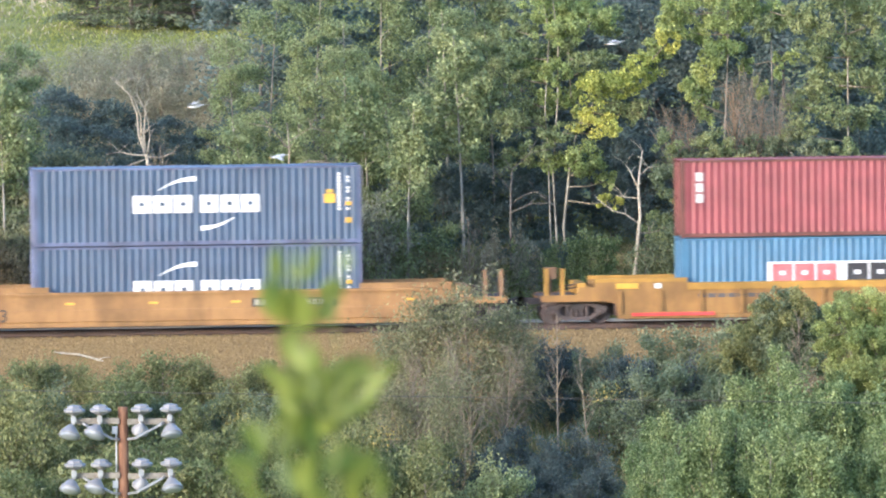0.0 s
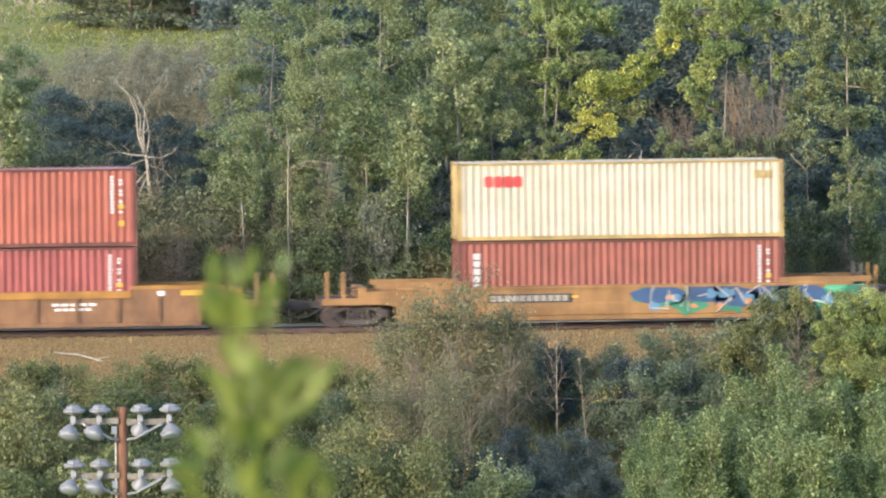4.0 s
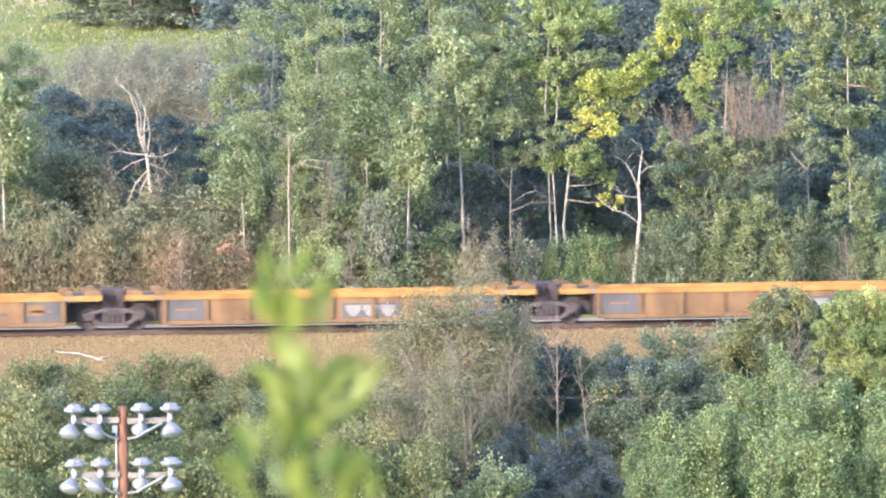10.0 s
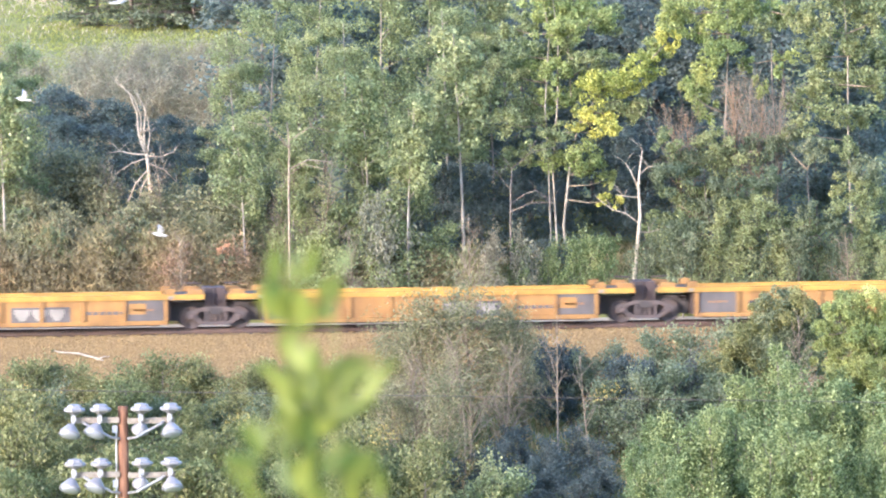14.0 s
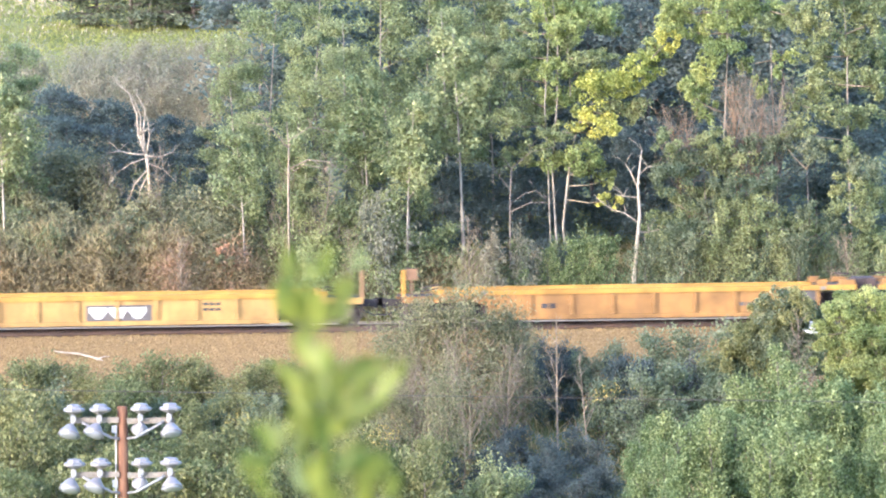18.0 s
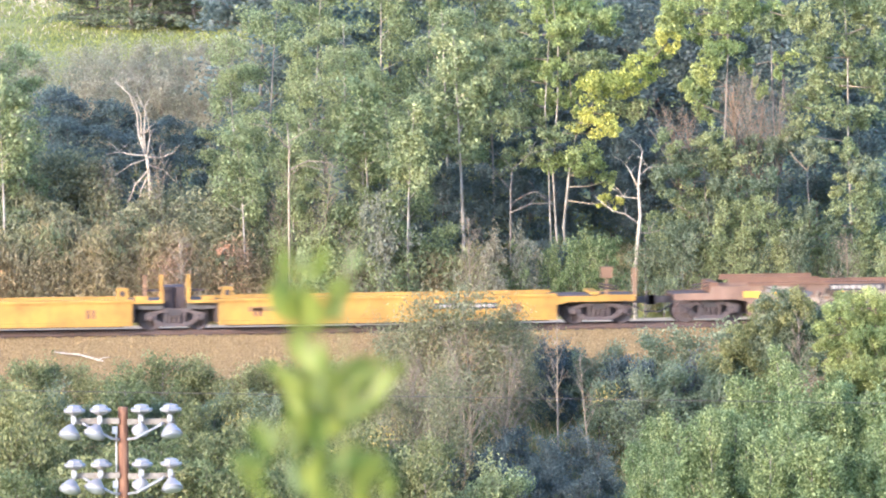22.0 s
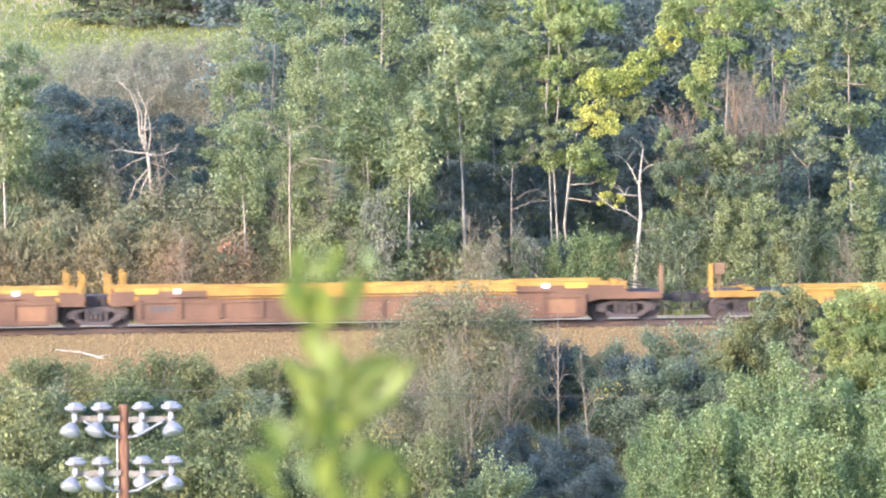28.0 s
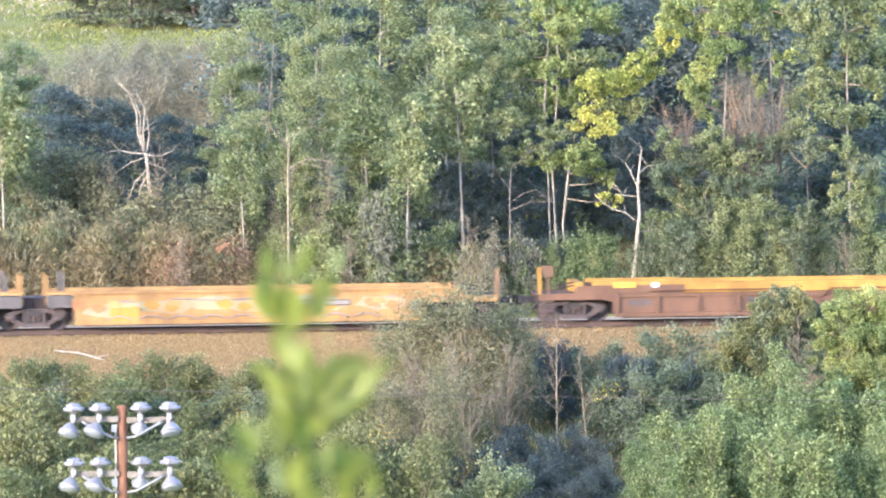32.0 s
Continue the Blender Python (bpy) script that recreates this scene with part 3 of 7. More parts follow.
grow(WEED, (-9.51, 8.2, 2.69, -7.45, 8.2, 2.53), "blush", 1, "clump of pinkish dry weeds", 25)
# spruces by the field
grow(SPRUCE, (-5.13, 130, 5.47, -3.62, 128, 6.64, -1.87, 130, 5.98, -0.71, 127, 6.92, 0.98, 128, 6.31, 2.47, 130, 5.92), "needle", 1.2, "", 26)
# the near slope
grow(SHRUB, (-17.27, -8.27431, 1.83, -16.02, -9.65868, 2.79, -15.1, -8.73148, 2.43, -13.55, -9.54099, 2.1, -12.28, -9.23807, 2.49, -11.16, -9.83324, 2.93, -9.83, -9.35801, 2.52, -8.8, -9.98761, 2.42, -7.65, -9.12538, 2.26, -6.43, -8.28039, 1.75, -5.19, -9.78548, 2.4, -4.02, -9.79745, 2.28), "brush", 1, "", 27)
grow(SHRUB, (-16.84, -9.84495, 2.24, -15.38, -8.76413, 2.25, -14.14, -8.91858, 2.37, -12.89, -9.57505, 2.16, -11.43, -8.92348, 1.71, -10.21, -9.20979, 2.6, -8.95, -8.91433, 1.9, -7.45, -8.96693, 2.39, -6.02, -8.57613, 2.21, -4.63, -8.50905, 2.21, -3.61, -8.84724, 2.15), "brush", 1.05, "olive shrub on the near slope", 28)
grow(SHRUB, (-17.73, -12.0575, 2.53, -15.79, -13.4709, 3.18, -13.89, -11.7366, 2.17, -11.45, -12.9223, 2.51, -9.44, -11.3824, 2.29, -7.62, -13.2584, 2.79, -4.87, -13.0014, 2.82), "dark", 1, "dark green shrub with leaves darkened as if shaded", 29)
grow(SHRUB, (-16.8, -11.6849, 2.37, -14.83, -13.6636, 2.68, -12.77, -13.6619, 3.41, -10.22, -13.4455, 2.66, -8.46, -11.77, 2.41, -5.85, -12.2243, 2.19, -4.35, -13.4191, 2.9), "brush", 1, "", 30)
grow(SHRUB, (-18.2, -20.1917, 3.65, -17.42, -20.8797, 3.64, -15.74, -17.2027, 2.34, -15.1, -18.6678, 3.13, -13.83, -18.2535, 2.55, -13.1, -19.0637, 2.92, -11.93, -20.9905, 3.64, -10.62, -19.0325, 3.07, -9.85, -20.2263, 3.63, -8.7, -18.9982, 3.65, -7.55, -18.736, 3.14, -6.38, -20.4576, 3.21, -5.49, -20.7976, 3.58, -4.78, -20.6887, 3.92, -3.51, -19.7075, 2.89, -2.25, -20.4626, 3.35), "brush", 0.9, "olive shrub on the near slope", 31)
grow(SHRUB, (-18.15, -24.2191, 3.6, -17.25, -25.9692, 4.04, -15.98, -24.4156, 3.37, -15.22, -25.545, 3.85, -14.44, -26.7662, 4.79, -13.18, -25.5086, 4.28, -11.69, -25.7337, 4.03, -10.61, -25.6068, 4.16, -9.47, -26.4582, 4.33, -8.21, -25.8992, 3.88, -7.46, -25.2106, 3.8, -6.55, -26.373, 4.57, -4.93, -25.62, 4.2, -4.36, -26.4877, 4.41, -3.11, -26.9176, 4.56), "brush", 0.9, "", 32)
grow(WILLOW, (-2.73, -11, 4.27, -1.57, -12, 5.49, -0.13, -12, 5.78, 1.2, -11, 4.83, -3.37, -16, 3.89, -1.42, -17, 4.37), "grey", 0.95, "grey-green willow bush with bare twigs showing", 33)
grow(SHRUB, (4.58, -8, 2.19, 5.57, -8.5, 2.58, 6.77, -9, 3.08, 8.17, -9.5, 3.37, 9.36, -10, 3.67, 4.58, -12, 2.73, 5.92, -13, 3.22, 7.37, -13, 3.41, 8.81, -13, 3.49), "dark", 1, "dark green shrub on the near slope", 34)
# upper part of the hollow, its shade coloured into the leaves
grow(SHRUB, (2.85, -7.6, 1.87, 3.78, -7.6, 1.86, 2.91, -9, 1.28, 3.82, -9.2, 1.25), "deepest_shade", 1, "dark green shrub with leaves darkened as if shaded", 35)
grow(SHRUB, (2.75, -6.5, 2.17, 3.57, -6.6, 2.07, 4.24, -6.8, 1.92, 2.45, -8.4, 1.86), "deepest_shade", 1, "dark green shrub with leaves darkened as if shaded", 36)
# low shrubs whose leaf colour holds the shade behind the track
grow(SHRUB, (4.1, 9.6, 1.75, 5.01, 10, 1.77, 5.78, 10.2, 1.66), "deep", 1.1, "dark green shrub with leaves darkened as if shaded", 37)
grow(WILLOW, (1.88, 8.3, 2.06, 2.61, 8.3, 1.96), "grey", 0.9, "low grey-green bush beside the track", 38)
grow(WILLOW, (2.01, -10, 3.88), "grey", 0.8, "grey-green willow bush with bare twigs showing", 39)
# these fill the sunlit hollow with shade by leaf colour alone
grow(SHRUB, (0.5, -16, 2.0, 1.4, -15, 2.1, 2.3, -16, 2.0, 3.2, -15, 2.0, 4.1, -16, 1.9, 0.2, -19, 2.0, 1.2, -20, 2.0, 2.1, -19, 1.9, 3.0, -20, 2.0, 3.9, -19, 2.0, 0.4, -23, 1.9, 1.3, -23, 1.9, 2.2, -24, 1.8, 3.1, -23, 1.9, 4.0, -24, 1.9), "deepest_shade", 1.1, "low shrub with the hollow's shade in its leaf colour", 42)
grow(SHRUB, (-17.34, -17.0, 4.42, -16.73, -18.0, 4.31, -17.41, -22.0, 4.77), "brush", 0.8, "leafy shrub on the near slope", 50)
# leaf colour darkened here in place of shade
grow(SHRUB, (5.31, -11.0, 3.12, 6.03, -12.0, 3.32, 7.79, -11.0, 3.08), "deepest_shade", 0.7, "leafy shrub on the near slope", 51)
grow(SHRUB, (8.35, 7.8, 3.05, 9.77, 7.4, 3.18, 11.33, 8.2, 2.84, 12.75, 7.8, 2.86, 14.18, 7.4, 3.09, 15.69, 7.8, 2.92, 17.21, 8.2, 2.46), "dark", 0.8, "low green shrub behind the track", 52)
grow(SHRUB, (9.13, 8.2, 2.92, 10.59, 8.2, 2.83, 12.02, 7.8, 3.11, 13.48, 7.8, 2.78, 15.00, 8.2, 2.47, 16.43, 7.8, 2.79, 17.85, 7.4, 2.94), "green", 0.8, "low green shrub behind the track", 53)
grow(SAPLING, (0.32, -28.9, 1.6, 1.49, -30, 1.7, 1.37, -32.5, 2.3, 2.83, -32, 2.2, 3.84, -29, 1.8), "sapling", 0.9, "", 43)
grow(SAPLING, (4.42, -25.8289, 4.92, 5.32, -21.7505, 4.67, 5.55, -24.3291, 5.58, 7.16, -21.8217, 4.83, 7.27, -24.1859, 5.58, 8.09, -25.1513, 6.92, 9.03, -22.4469, 5.94, 9.86, -23.6654, 7.24, 10.15, -25.5146, 7.15, 11.39, -23.7505, 6.39, 11.81, -24.3314, 6.7, 12.96, -23.1555, 6.95, 12.99, -22.7543, 6.85, 13.87, -25.9417, 7.31), "sapling", 0.9, "", 44)
grow(SAPLING, (4.17, -31.8996, 5.8, 5.18, -29.0943, 5.85, 5.59, -30.3239, 6.01, 5.61, -32.6044, 7.23, 6.47, -32.88, 7.51, 7.55, -28.5336, 6.58, 7.17, -31.8862, 7.32, 8.36, -29.791, 6.91, 8.67, -31.2698, 7.13, 8.96, -32.4453, 7.95, 10.02, -28.926, 7, 9.96, -30.6791, 7.52, 10.71, -31.2693, 8.07, 11.21, -30.2365, 7.88, 11.93, -29.7579, 7.4, 12.19, -31.2473, 7.91, 12.98, -30.8459, 7.71, 12.79, -32.1736, 8.07), "sapling", 0.9, "", 45)
# more of the hollow's shade, put into the leaf colour
grow(SHRUB, (-1.34, -17.5011, 1.96, -0.26, -17.2746, 1.99, 0.4, -17.2078, 2.16, 1.53, -19.0632, 2.18, 2.65, -17.0108, 2.07), "deepest_shade", 0.9, "dark green shrub on the near slope", 46)
grow(SHRUB, (-0.95, -24.1974, 3.36, -0.59, -24.8329, 3.72, 0.47, -25.0822, 3.44), "green", 0.9, "", 47)
grow(SAPLING, (7.85, -37.1721, 7.42, 8.86, -35.7737, 7.52, 9.45, -37.6899, 7.94, 9.89, -37.7673, 7.83, 10.71, -35.8987, 7.11, 11.82, -35.3716, 6.78, 12, -37.0642, 7.9), "sapling", 0.9, "bright yellow-green poplar sapling", 48)

# bare and dead trees
def snag(name, label, x, y, seed, h, r, limbs, reach, start, rise, twigs, bark, lean=0.03):
    sh, _ = branchy(np.random.default_rng(seed), h, r, limbs, reach, start, rise, twigs, lean)
    ob = thing(name, (x, y, ground_z(y) - 0.1), label, "dead tree")
    part("trunk", sh, bark, ob, smooth=True)
    return ob


def forked_dead_tree(x, y, lines, label, bark=DEAD):
    """A bare tree from a few bent stems, each a run of (x, z, radius)."""
    ob = thing("dead_tree", (x, y, ground_z(y) - 0.15), label, "dead tree")
    rng = random.Random(9)
    for name, pts in lines:
        sh = Shape()
        pts = ((pts[0][0], 0.0, pts[0][2] * 1.15),) + pts if name == "trunk" else pts
        P = [(a, 0.25 * math.sin(i * 1.3 + a), b) for i, (a, b, r) in enumerate(pts)]
        R = [r for a, b, r in pts]
        sh.tube(P, R, 7)
        for _ in range(3 if name == "branch" else 5):
            k = rng.randrange(1, len(P))
            p = Vector(P[k])
            e = p + Vector((rng.uniform(-0.5, 0.5), rng.uniform(-0.4, 0.4), rng.uniform(0.1, 0.5)))
            sh.tube([p, p.lerp(e, 0.5) + Vector((0, 0, 0.05)), e], [R[k] * 0.5, 0.012, 0.006], 4)
        part(name, sh, bark, ob, smooth=True)


def lobed_tree(name, label, x, y, stems, lobes, seed, blade=(0.105, 0.08)):
    """A tree or tall shrub with bent stems, each a run of (x, z, radius), and boughs of leaves, each (x, z, reach, rise, colour)."""
    ob = thing(name, (x, y, ground_z(y) - 0.15), label, "tree" if name.endswith(("tree", "aspen")) else "shrub", "trees of the hillside wood" if name.endswith(("tree", "aspen")) else "shrubs of the slope")
    rng = np.random.default_rng(seed)
    joints = []
    for run in stems:
        run = ((run[0][0], 0.0, run[0][2] * 1.15),) + run if run[0][1] < 4 else run
        P = [Vector((a + 0.11 * math.sin(2.3 * i + 5 * run[0][0]), 0.25 * math.sin(i * 1.1), b)) for i, (a, b, r) in enumerate(run)]
        part("trunk", Shape().tube(P, [0.45 * r for a, b, r in run], 7), PALE if "shrub" not in name else BARK, ob, smooth=True)
        joints += [P[i].lerp(P[i + 1], q) for i in range(len(P) - 1) for q in (0.0, 0.33, 0.66)] + P[-1:]
    for a, b, rx, rz, colour in lobes:
        centre = Vector((a, rng.normal(-0.8 if colour == "yellow" else 0.0, 0.45), b))
        root = min(joints, key=lambda p: (p - centre).length + max(0.0, p.z - centre.z) * 1.5)
        mid = root.lerp(centre, 0.55) + Vector((0, 0, -0.06 * (root - centre).length))
        limb = part("limb", Shape().tube([root, mid, centre], [0.035, 0.022, 0.008], 4), TWIG, ob, smooth=True)
        k = 9 + int(10 * rx)
        d = rng.normal(size=(k, 3))
        d *= (rng.uniform(0.15, 1.0, (k, 1)) ** 0.5) / np.linalg.norm(d, axis=1)[:, None]
        subs = np.array(centre) + d * (rx * 1.1, rx * 0.9, rz * 1.15)
        n = int(2100 * rx * rz / (blade[0] * blade[1] / 0.0108)) + 200
        pts = cloud(rng, subs, (0.38 * rx, 0.38 * rx, 0.42 * rz), n)
        part("foliage", leaves("foliage", pts, blade[0], blade[1], LEAF[colour], rng, 0.15), None, limb)


forked_dead_tree(-10.10, 12, [("trunk", ((-0.01, 2.30, 0.075), (-0.02, 3.38, 0.07), (-0.11, 4.46, 0.065), (-0.19, 5.06, 0.06))), ("stem", ((-0.19, 5.00, 0.055), (-0.44, 5.76, 0.045), (-0.50, 6.62, 0.038), (-0.81, 7.38, 0.03), (-1.35, 7.86, 0.015))), ("stem", ((-0.19, 5.00, 0.05), (-0.25, 5.86, 0.04), (-0.17, 6.72, 0.03), (-0.49, 7.31, 0.015))), ("stem", ((-0.21, 5.06, 0.045), (-0.35, 5.80, 0.035), (-0.35, 6.51, 0.028), (-0.64, 7.22, 0.02), (-1.11, 7.66, 0.012))), ("stem", ((-0.15, 5.02, 0.04), (-0.01, 5.75, 0.03), (-0.09, 6.35, 0.022), (-0.26, 6.83, 0.012)))] + [("branch", ((-0.17, 4.89, 0.03), (-0.76, 4.68, 0.022), (-1.35, 4.26, 0.014), (-1.68, 3.72, 0.008))), ("branch", ((-0.07, 4.67, 0.03), (0.49, 4.45, 0.02), (0.96, 3.97, 0.01))), ("branch", ((-0.19, 5.02, 0.04), (-0.69, 5.05, 0.035), (-1.18, 5.16, 0.025), (-1.70, 5.08, 0.015))), ("branch", ((-0.11, 4.97, 0.04), (0.39, 4.92, 0.03), (0.89, 5.13, 0.02))), ("branch", ((-0.11, 4.46, 0.035), (-0.59, 3.92, 0.03), (-0.91, 3.13, 0.025))), ("branch", ((-0.11, 4.24, 0.04), (-0.38, 3.70, 0.03), (-0.47, 3.17, 0.02)))], "bare bleached dead tree with forked curving stems")
forked_dead_tree(7.98, 7.5, [("trunk", ((-0.02, 1.66, 0.085), (0.08, 2.95, 0.08), (0.18, 4.23, 0.065), (0.12, 5.31, 0.05), (0.24, 6.16, 0.035), (0.33, 6.67, 0.025))), ("branch", ((0.15, 3.91, 0.03), (-0.34, 4.28, 0.024), (-0.83, 4.42, 0.025), (-1.41, 4.86, 0.012))), ("branch", ((0.12, 5.31, 0.045), (-0.11, 5.84, 0.03), (-0.32, 6.17, 0.012)))] + [("branch", ((0.19, 5.73, 0.04), (0.54, 6.03, 0.025), (1.06, 6.11, 0.01))), ("branch", ((0.13, 3.59, 0.035), (0.56, 3.54, 0.02), (0.95, 3.68, 0.01))), ("branch", ((0.14, 4.88, 0.03), (-0.40, 4.93, 0.02), (-0.72, 5.00, 0.01)))], "bare pale dead tree with short broken branches")
forked_dead_tree(-5.17, 7.6, [("trunk", ((0.02, 3.13, 0.050), (0.01, 4.41, 0.050), (-0.01, 5.70, 0.045), (0.02, 6.94, 0.030), (-0.03, 7.94, 0.012))), ("branch", ((0.01, 6.12, 0.030), (0.75, 6.46, 0.025), (1.50, 6.40, 0.018), (2.13, 5.97, 0.008))), ("branch", ((0.01, 5.91, 0.020), (0.64, 6.29, 0.016), (1.39, 6.11, 0.012), (1.83, 5.63, 0.006))), ("branch", ((0.00, 6.94, 0.020), (-0.68, 7.76, 0.016), (-1.49, 7.92, 0.008))), ("branch", ((0.00, 7.19, 0.020), (0.87, 7.72, 0.016), (1.83, 7.47, 0.008)))], "grey dead tree with drooping bare boughs", TWIG)
forked_dead_tree(3.42, 9.2, [("trunk", ((0.00, 2.03, 0.045), (-0.01, 3.11, 0.040), (-0.02, 4.29, 0.030), (0.03, 5.04, 0.012))), ("branch", ((-0.00, 3.75, 0.025), (0.56, 4.09, 0.020), (0.95, 4.23, 0.015), (1.34, 3.95, 0.008))), ("branch", ((-0.01, 3.43, 0.022), (0.77, 3.74, 0.018), (1.47, 3.77, 0.012), (1.90, 3.60, 0.006))), ("branch", ((-0.02, 4.29, 0.020), (-0.42, 4.79, 0.016), (-0.16, 5.17, 0.008))), ("branch", ((0.03, 5.04, 0.016), (0.79, 5.68, 0.012), (1.88, 5.92, 0.006)))], "bare grey dead tree in the shade of the wood", BARK)
lobed_tree("leaning_aspen", "leaning aspen turning yellow, with pale bare stems and open boughs", 5.27, 10.50, (((-0.06, 1.85, 0.110), (0.01, 4.66, 0.090), (0.06, 7.24, 0.075), (0.06, 9.51, 0.060), (-0.00, 11.55, 0.020)), ((-0.28, 1.85, 0.090), (-0.25, 4.87, 0.075), (-0.31, 7.03, 0.070), (-0.33, 9.83, 0.055), (-0.40, 11.34, 0.020)), ((0.40, 2.49, 0.120), (0.44, 4.00, 0.130), (0.54, 5.29, 0.100), (1.03, 6.47, 0.060), (1.69, 7.65, 0.045), (2.99, 8.28, 0.030)), ((0.60, 7.45, 0.050), (0.62, 9.61, 0.050), (0.68, 11.11, 0.020)),),
           ((2.04, 8.04, 1.03, 0.57, "yellow"), (2.82, 8.07, 0.72, 0.51, "yellow"), (1.41, 7.76, 0.64, 0.51, "yellow"), (3.28, 8.51, 0.77, 0.51, "yellow"), (3.83, 9.05, 0.61, 0.43, "lime"), (4.31, 9.60, 0.57, 0.41, "yellow"), (4.55, 10.14, 0.61, 0.48, "lime"), (1.48, 6.45, 0.92, 0.46, "yellow"), (1.01, 6.69, 0.43, 0.32, "lime"), (2.17, 6.20, 0.35, 0.26, "yellow"), (2.42, 7.21, 0.97, 0.54, "green"), (2.81, 6.77, 0.54, 0.39, "green"), (-0.01, 7.33, 0.76, 0.43, "lime"), (-1.09, 7.41, 0.54, 0.39, "green"), (-0.94, 6.57, 0.65, 0.43, "green"), (0.71, 7.47, 0.54, 0.39, "lime"), (-0.53, 8.50, 0.76, 0.43, "lime"), (0.49, 9.41, 0.87, 0.54, "green"), (1.11, 8.54, 0.87, 0.48, "green"), (1.72, 9.01, 0.65, 0.26, "green"), (-0.27, 10.65, 0.97, 0.61, "lime"), (0.66, 10.73, 0.76, 0.61, "lime"), (1.59, 10.48, 0.87, 0.61, "lime"), (2.37, 10.32, 0.65, 0.48, "green"), (-1.38, 9.98, 0.76, 0.65, "green"), (-1.22, 9.09, 0.76, 0.61, "green"), (0.93, 5.18, 0.87, 0.61, "lime"), (1.55, 4.70, 0.65, 0.43, "lime"), (1.96, 4.20, 0.39, 0.43, "lime"), (2.01, 3.44, 0.46, 0.28, "yellow"), (-0.29, 4.92, 0.65, 0.35, "lime"), (-1.39, 5.13, 0.61, 0.43, "green"), (0.43, 11.44, 1.30, 0.65, "lime"), (0.07, 8.43, 0.68, 0.47, "lime"), (-0.13, 9.79, 0.72, 0.51, "lime"), (0.20, 6.12, 0.60, 0.38, "green"), (-0.61, 5.74, 0.64, 0.43, "green"), (0.52, 10.15, 0.72, 0.51, "lime"), (-1.66, 8.34, 0.64, 0.51, "green"), (-2.01, 6.52, 0.64, 0.55, "green")), 301)
lobed_tree("poplar_tree", "bright green poplar in full leaf above bare twigs", 11.81, 9.80, (((0.00, 2.17, 0.120), (-0.00, 5.84, 0.100), (-0.04, 9.07, 0.070), (-0.01, 11.65, 0.020)), ((1.81, 4.73, 0.060), (1.84, 7.97, 0.050), (1.61, 10.77, 0.020)),),
           ((-2.25, 10.93, 0.54, 0.43, "lime"), (-1.27, 10.92, 0.86, 0.54, "lime"), (-0.30, 10.82, 0.86, 0.65, "lime"), (0.68, 10.89, 0.76, 0.48, "lime"), (1.80, 10.73, 0.76, 0.54, "lime"), (-1.93, 10.21, 0.65, 0.54, "lime"), (-0.55, 10.11, 0.86, 0.65, "lime"), (0.34, 9.86, 0.60, 0.54, "lime"), (1.47, 10.17, 0.65, 0.43, "green"), (-0.32, 9.29, 0.76, 0.54, "lime"), (-0.80, 8.58, 0.54, 0.60, "lime"), (-1.54, 7.71, 0.43, 0.48, "lime"), (-0.81, 7.21, 0.43, 0.65, "lime"), (-1.13, 8.01, 0.48, 0.43, "lime"), (0.81, 8.80, 0.30, 0.35, "lime"), (1.93, 8.70, 0.22, 0.43, "lime"), (1.21, 7.98, 0.35, 0.43, "lime"), (2.44, 9.04, 0.30, 0.22, "lime"), (0.10, 11.55, 1.51, 0.65, "lime"), (2.47, 10.65, 0.52, 0.48, "green")), 302)
lobed_tree("poplar_tree", "tall olive-green poplar with glinting leaves", 16.29, 9.20, (((0.22, 2.27, 0.130), (0.15, 5.94, 0.100), (-0.04, 9.17, 0.070), (-0.01, 11.76, 0.020)),),
           ((-1.11, 10.48, 0.76, 0.76, "green"), (0.08, 10.79, 0.97, 0.76, "green"), (1.28, 10.66, 0.76, 0.76, "green"), (-1.23, 9.29, 0.65, 0.60, "green"), (-0.14, 9.50, 0.86, 0.65, "green"), (1.05, 9.37, 0.76, 0.69, "green"), (-0.81, 8.21, 0.76, 0.60, "green"), (0.39, 8.30, 0.86, 0.60, "green"), (1.36, 8.08, 0.54, 0.54, "green"), (-1.46, 7.58, 0.60, 0.43, "green"), (-0.38, 7.02, 0.86, 0.47, "green"), (0.81, 6.90, 0.82, 0.54, "green"), (-1.91, 6.50, 0.76, 0.43, "green"), (0.09, 11.65, 1.51, 0.65, "green"), (-2.11, 7.48, 0.39, 0.35, "green")), 303)
lobed_tree("tall_shrub", "large dull green shrub behind the track, with gaps", 10.95, 7.90, (((-0.00, 2.65, 0.080), (-0.09, 4.80, 0.060), (-0.39, 6.73, 0.020)), ((0.86, 2.63, 0.070), (1.31, 4.78, 0.050), (1.55, 6.49, 0.020)),),
           ((-1.69, 6.97, 0.61, 0.46, "green"), (-0.94, 6.20, 0.85, 0.62, "dark"), (-1.70, 5.68, 0.78, 0.58, "dark"), (0.15, 6.73, 0.78, 0.58, "green"), (0.90, 6.18, 0.90, 0.68, "green"), (1.87, 6.59, 0.73, 0.54, "dark"), (-0.19, 5.44, 0.90, 0.68, "green"), (0.89, 5.10, 0.90, 0.68, "dark"), (1.86, 5.52, 0.73, 0.54, "dark"), (-1.39, 4.60, 0.85, 0.62, "green"), (-0.31, 4.26, 0.90, 0.68, "dark"), (0.88, 4.03, 0.85, 0.62, "green"), (1.96, 4.45, 0.73, 0.54, "green"), (-1.93, 3.75, 0.73, 0.54, "green"), (-1.07, 3.41, 0.85, 0.62, "dark"), (0.11, 3.18, 0.78, 0.58, "green"), (1.41, 3.16, 0.78, 0.58, "green")), 304, (0.10, 0.07))
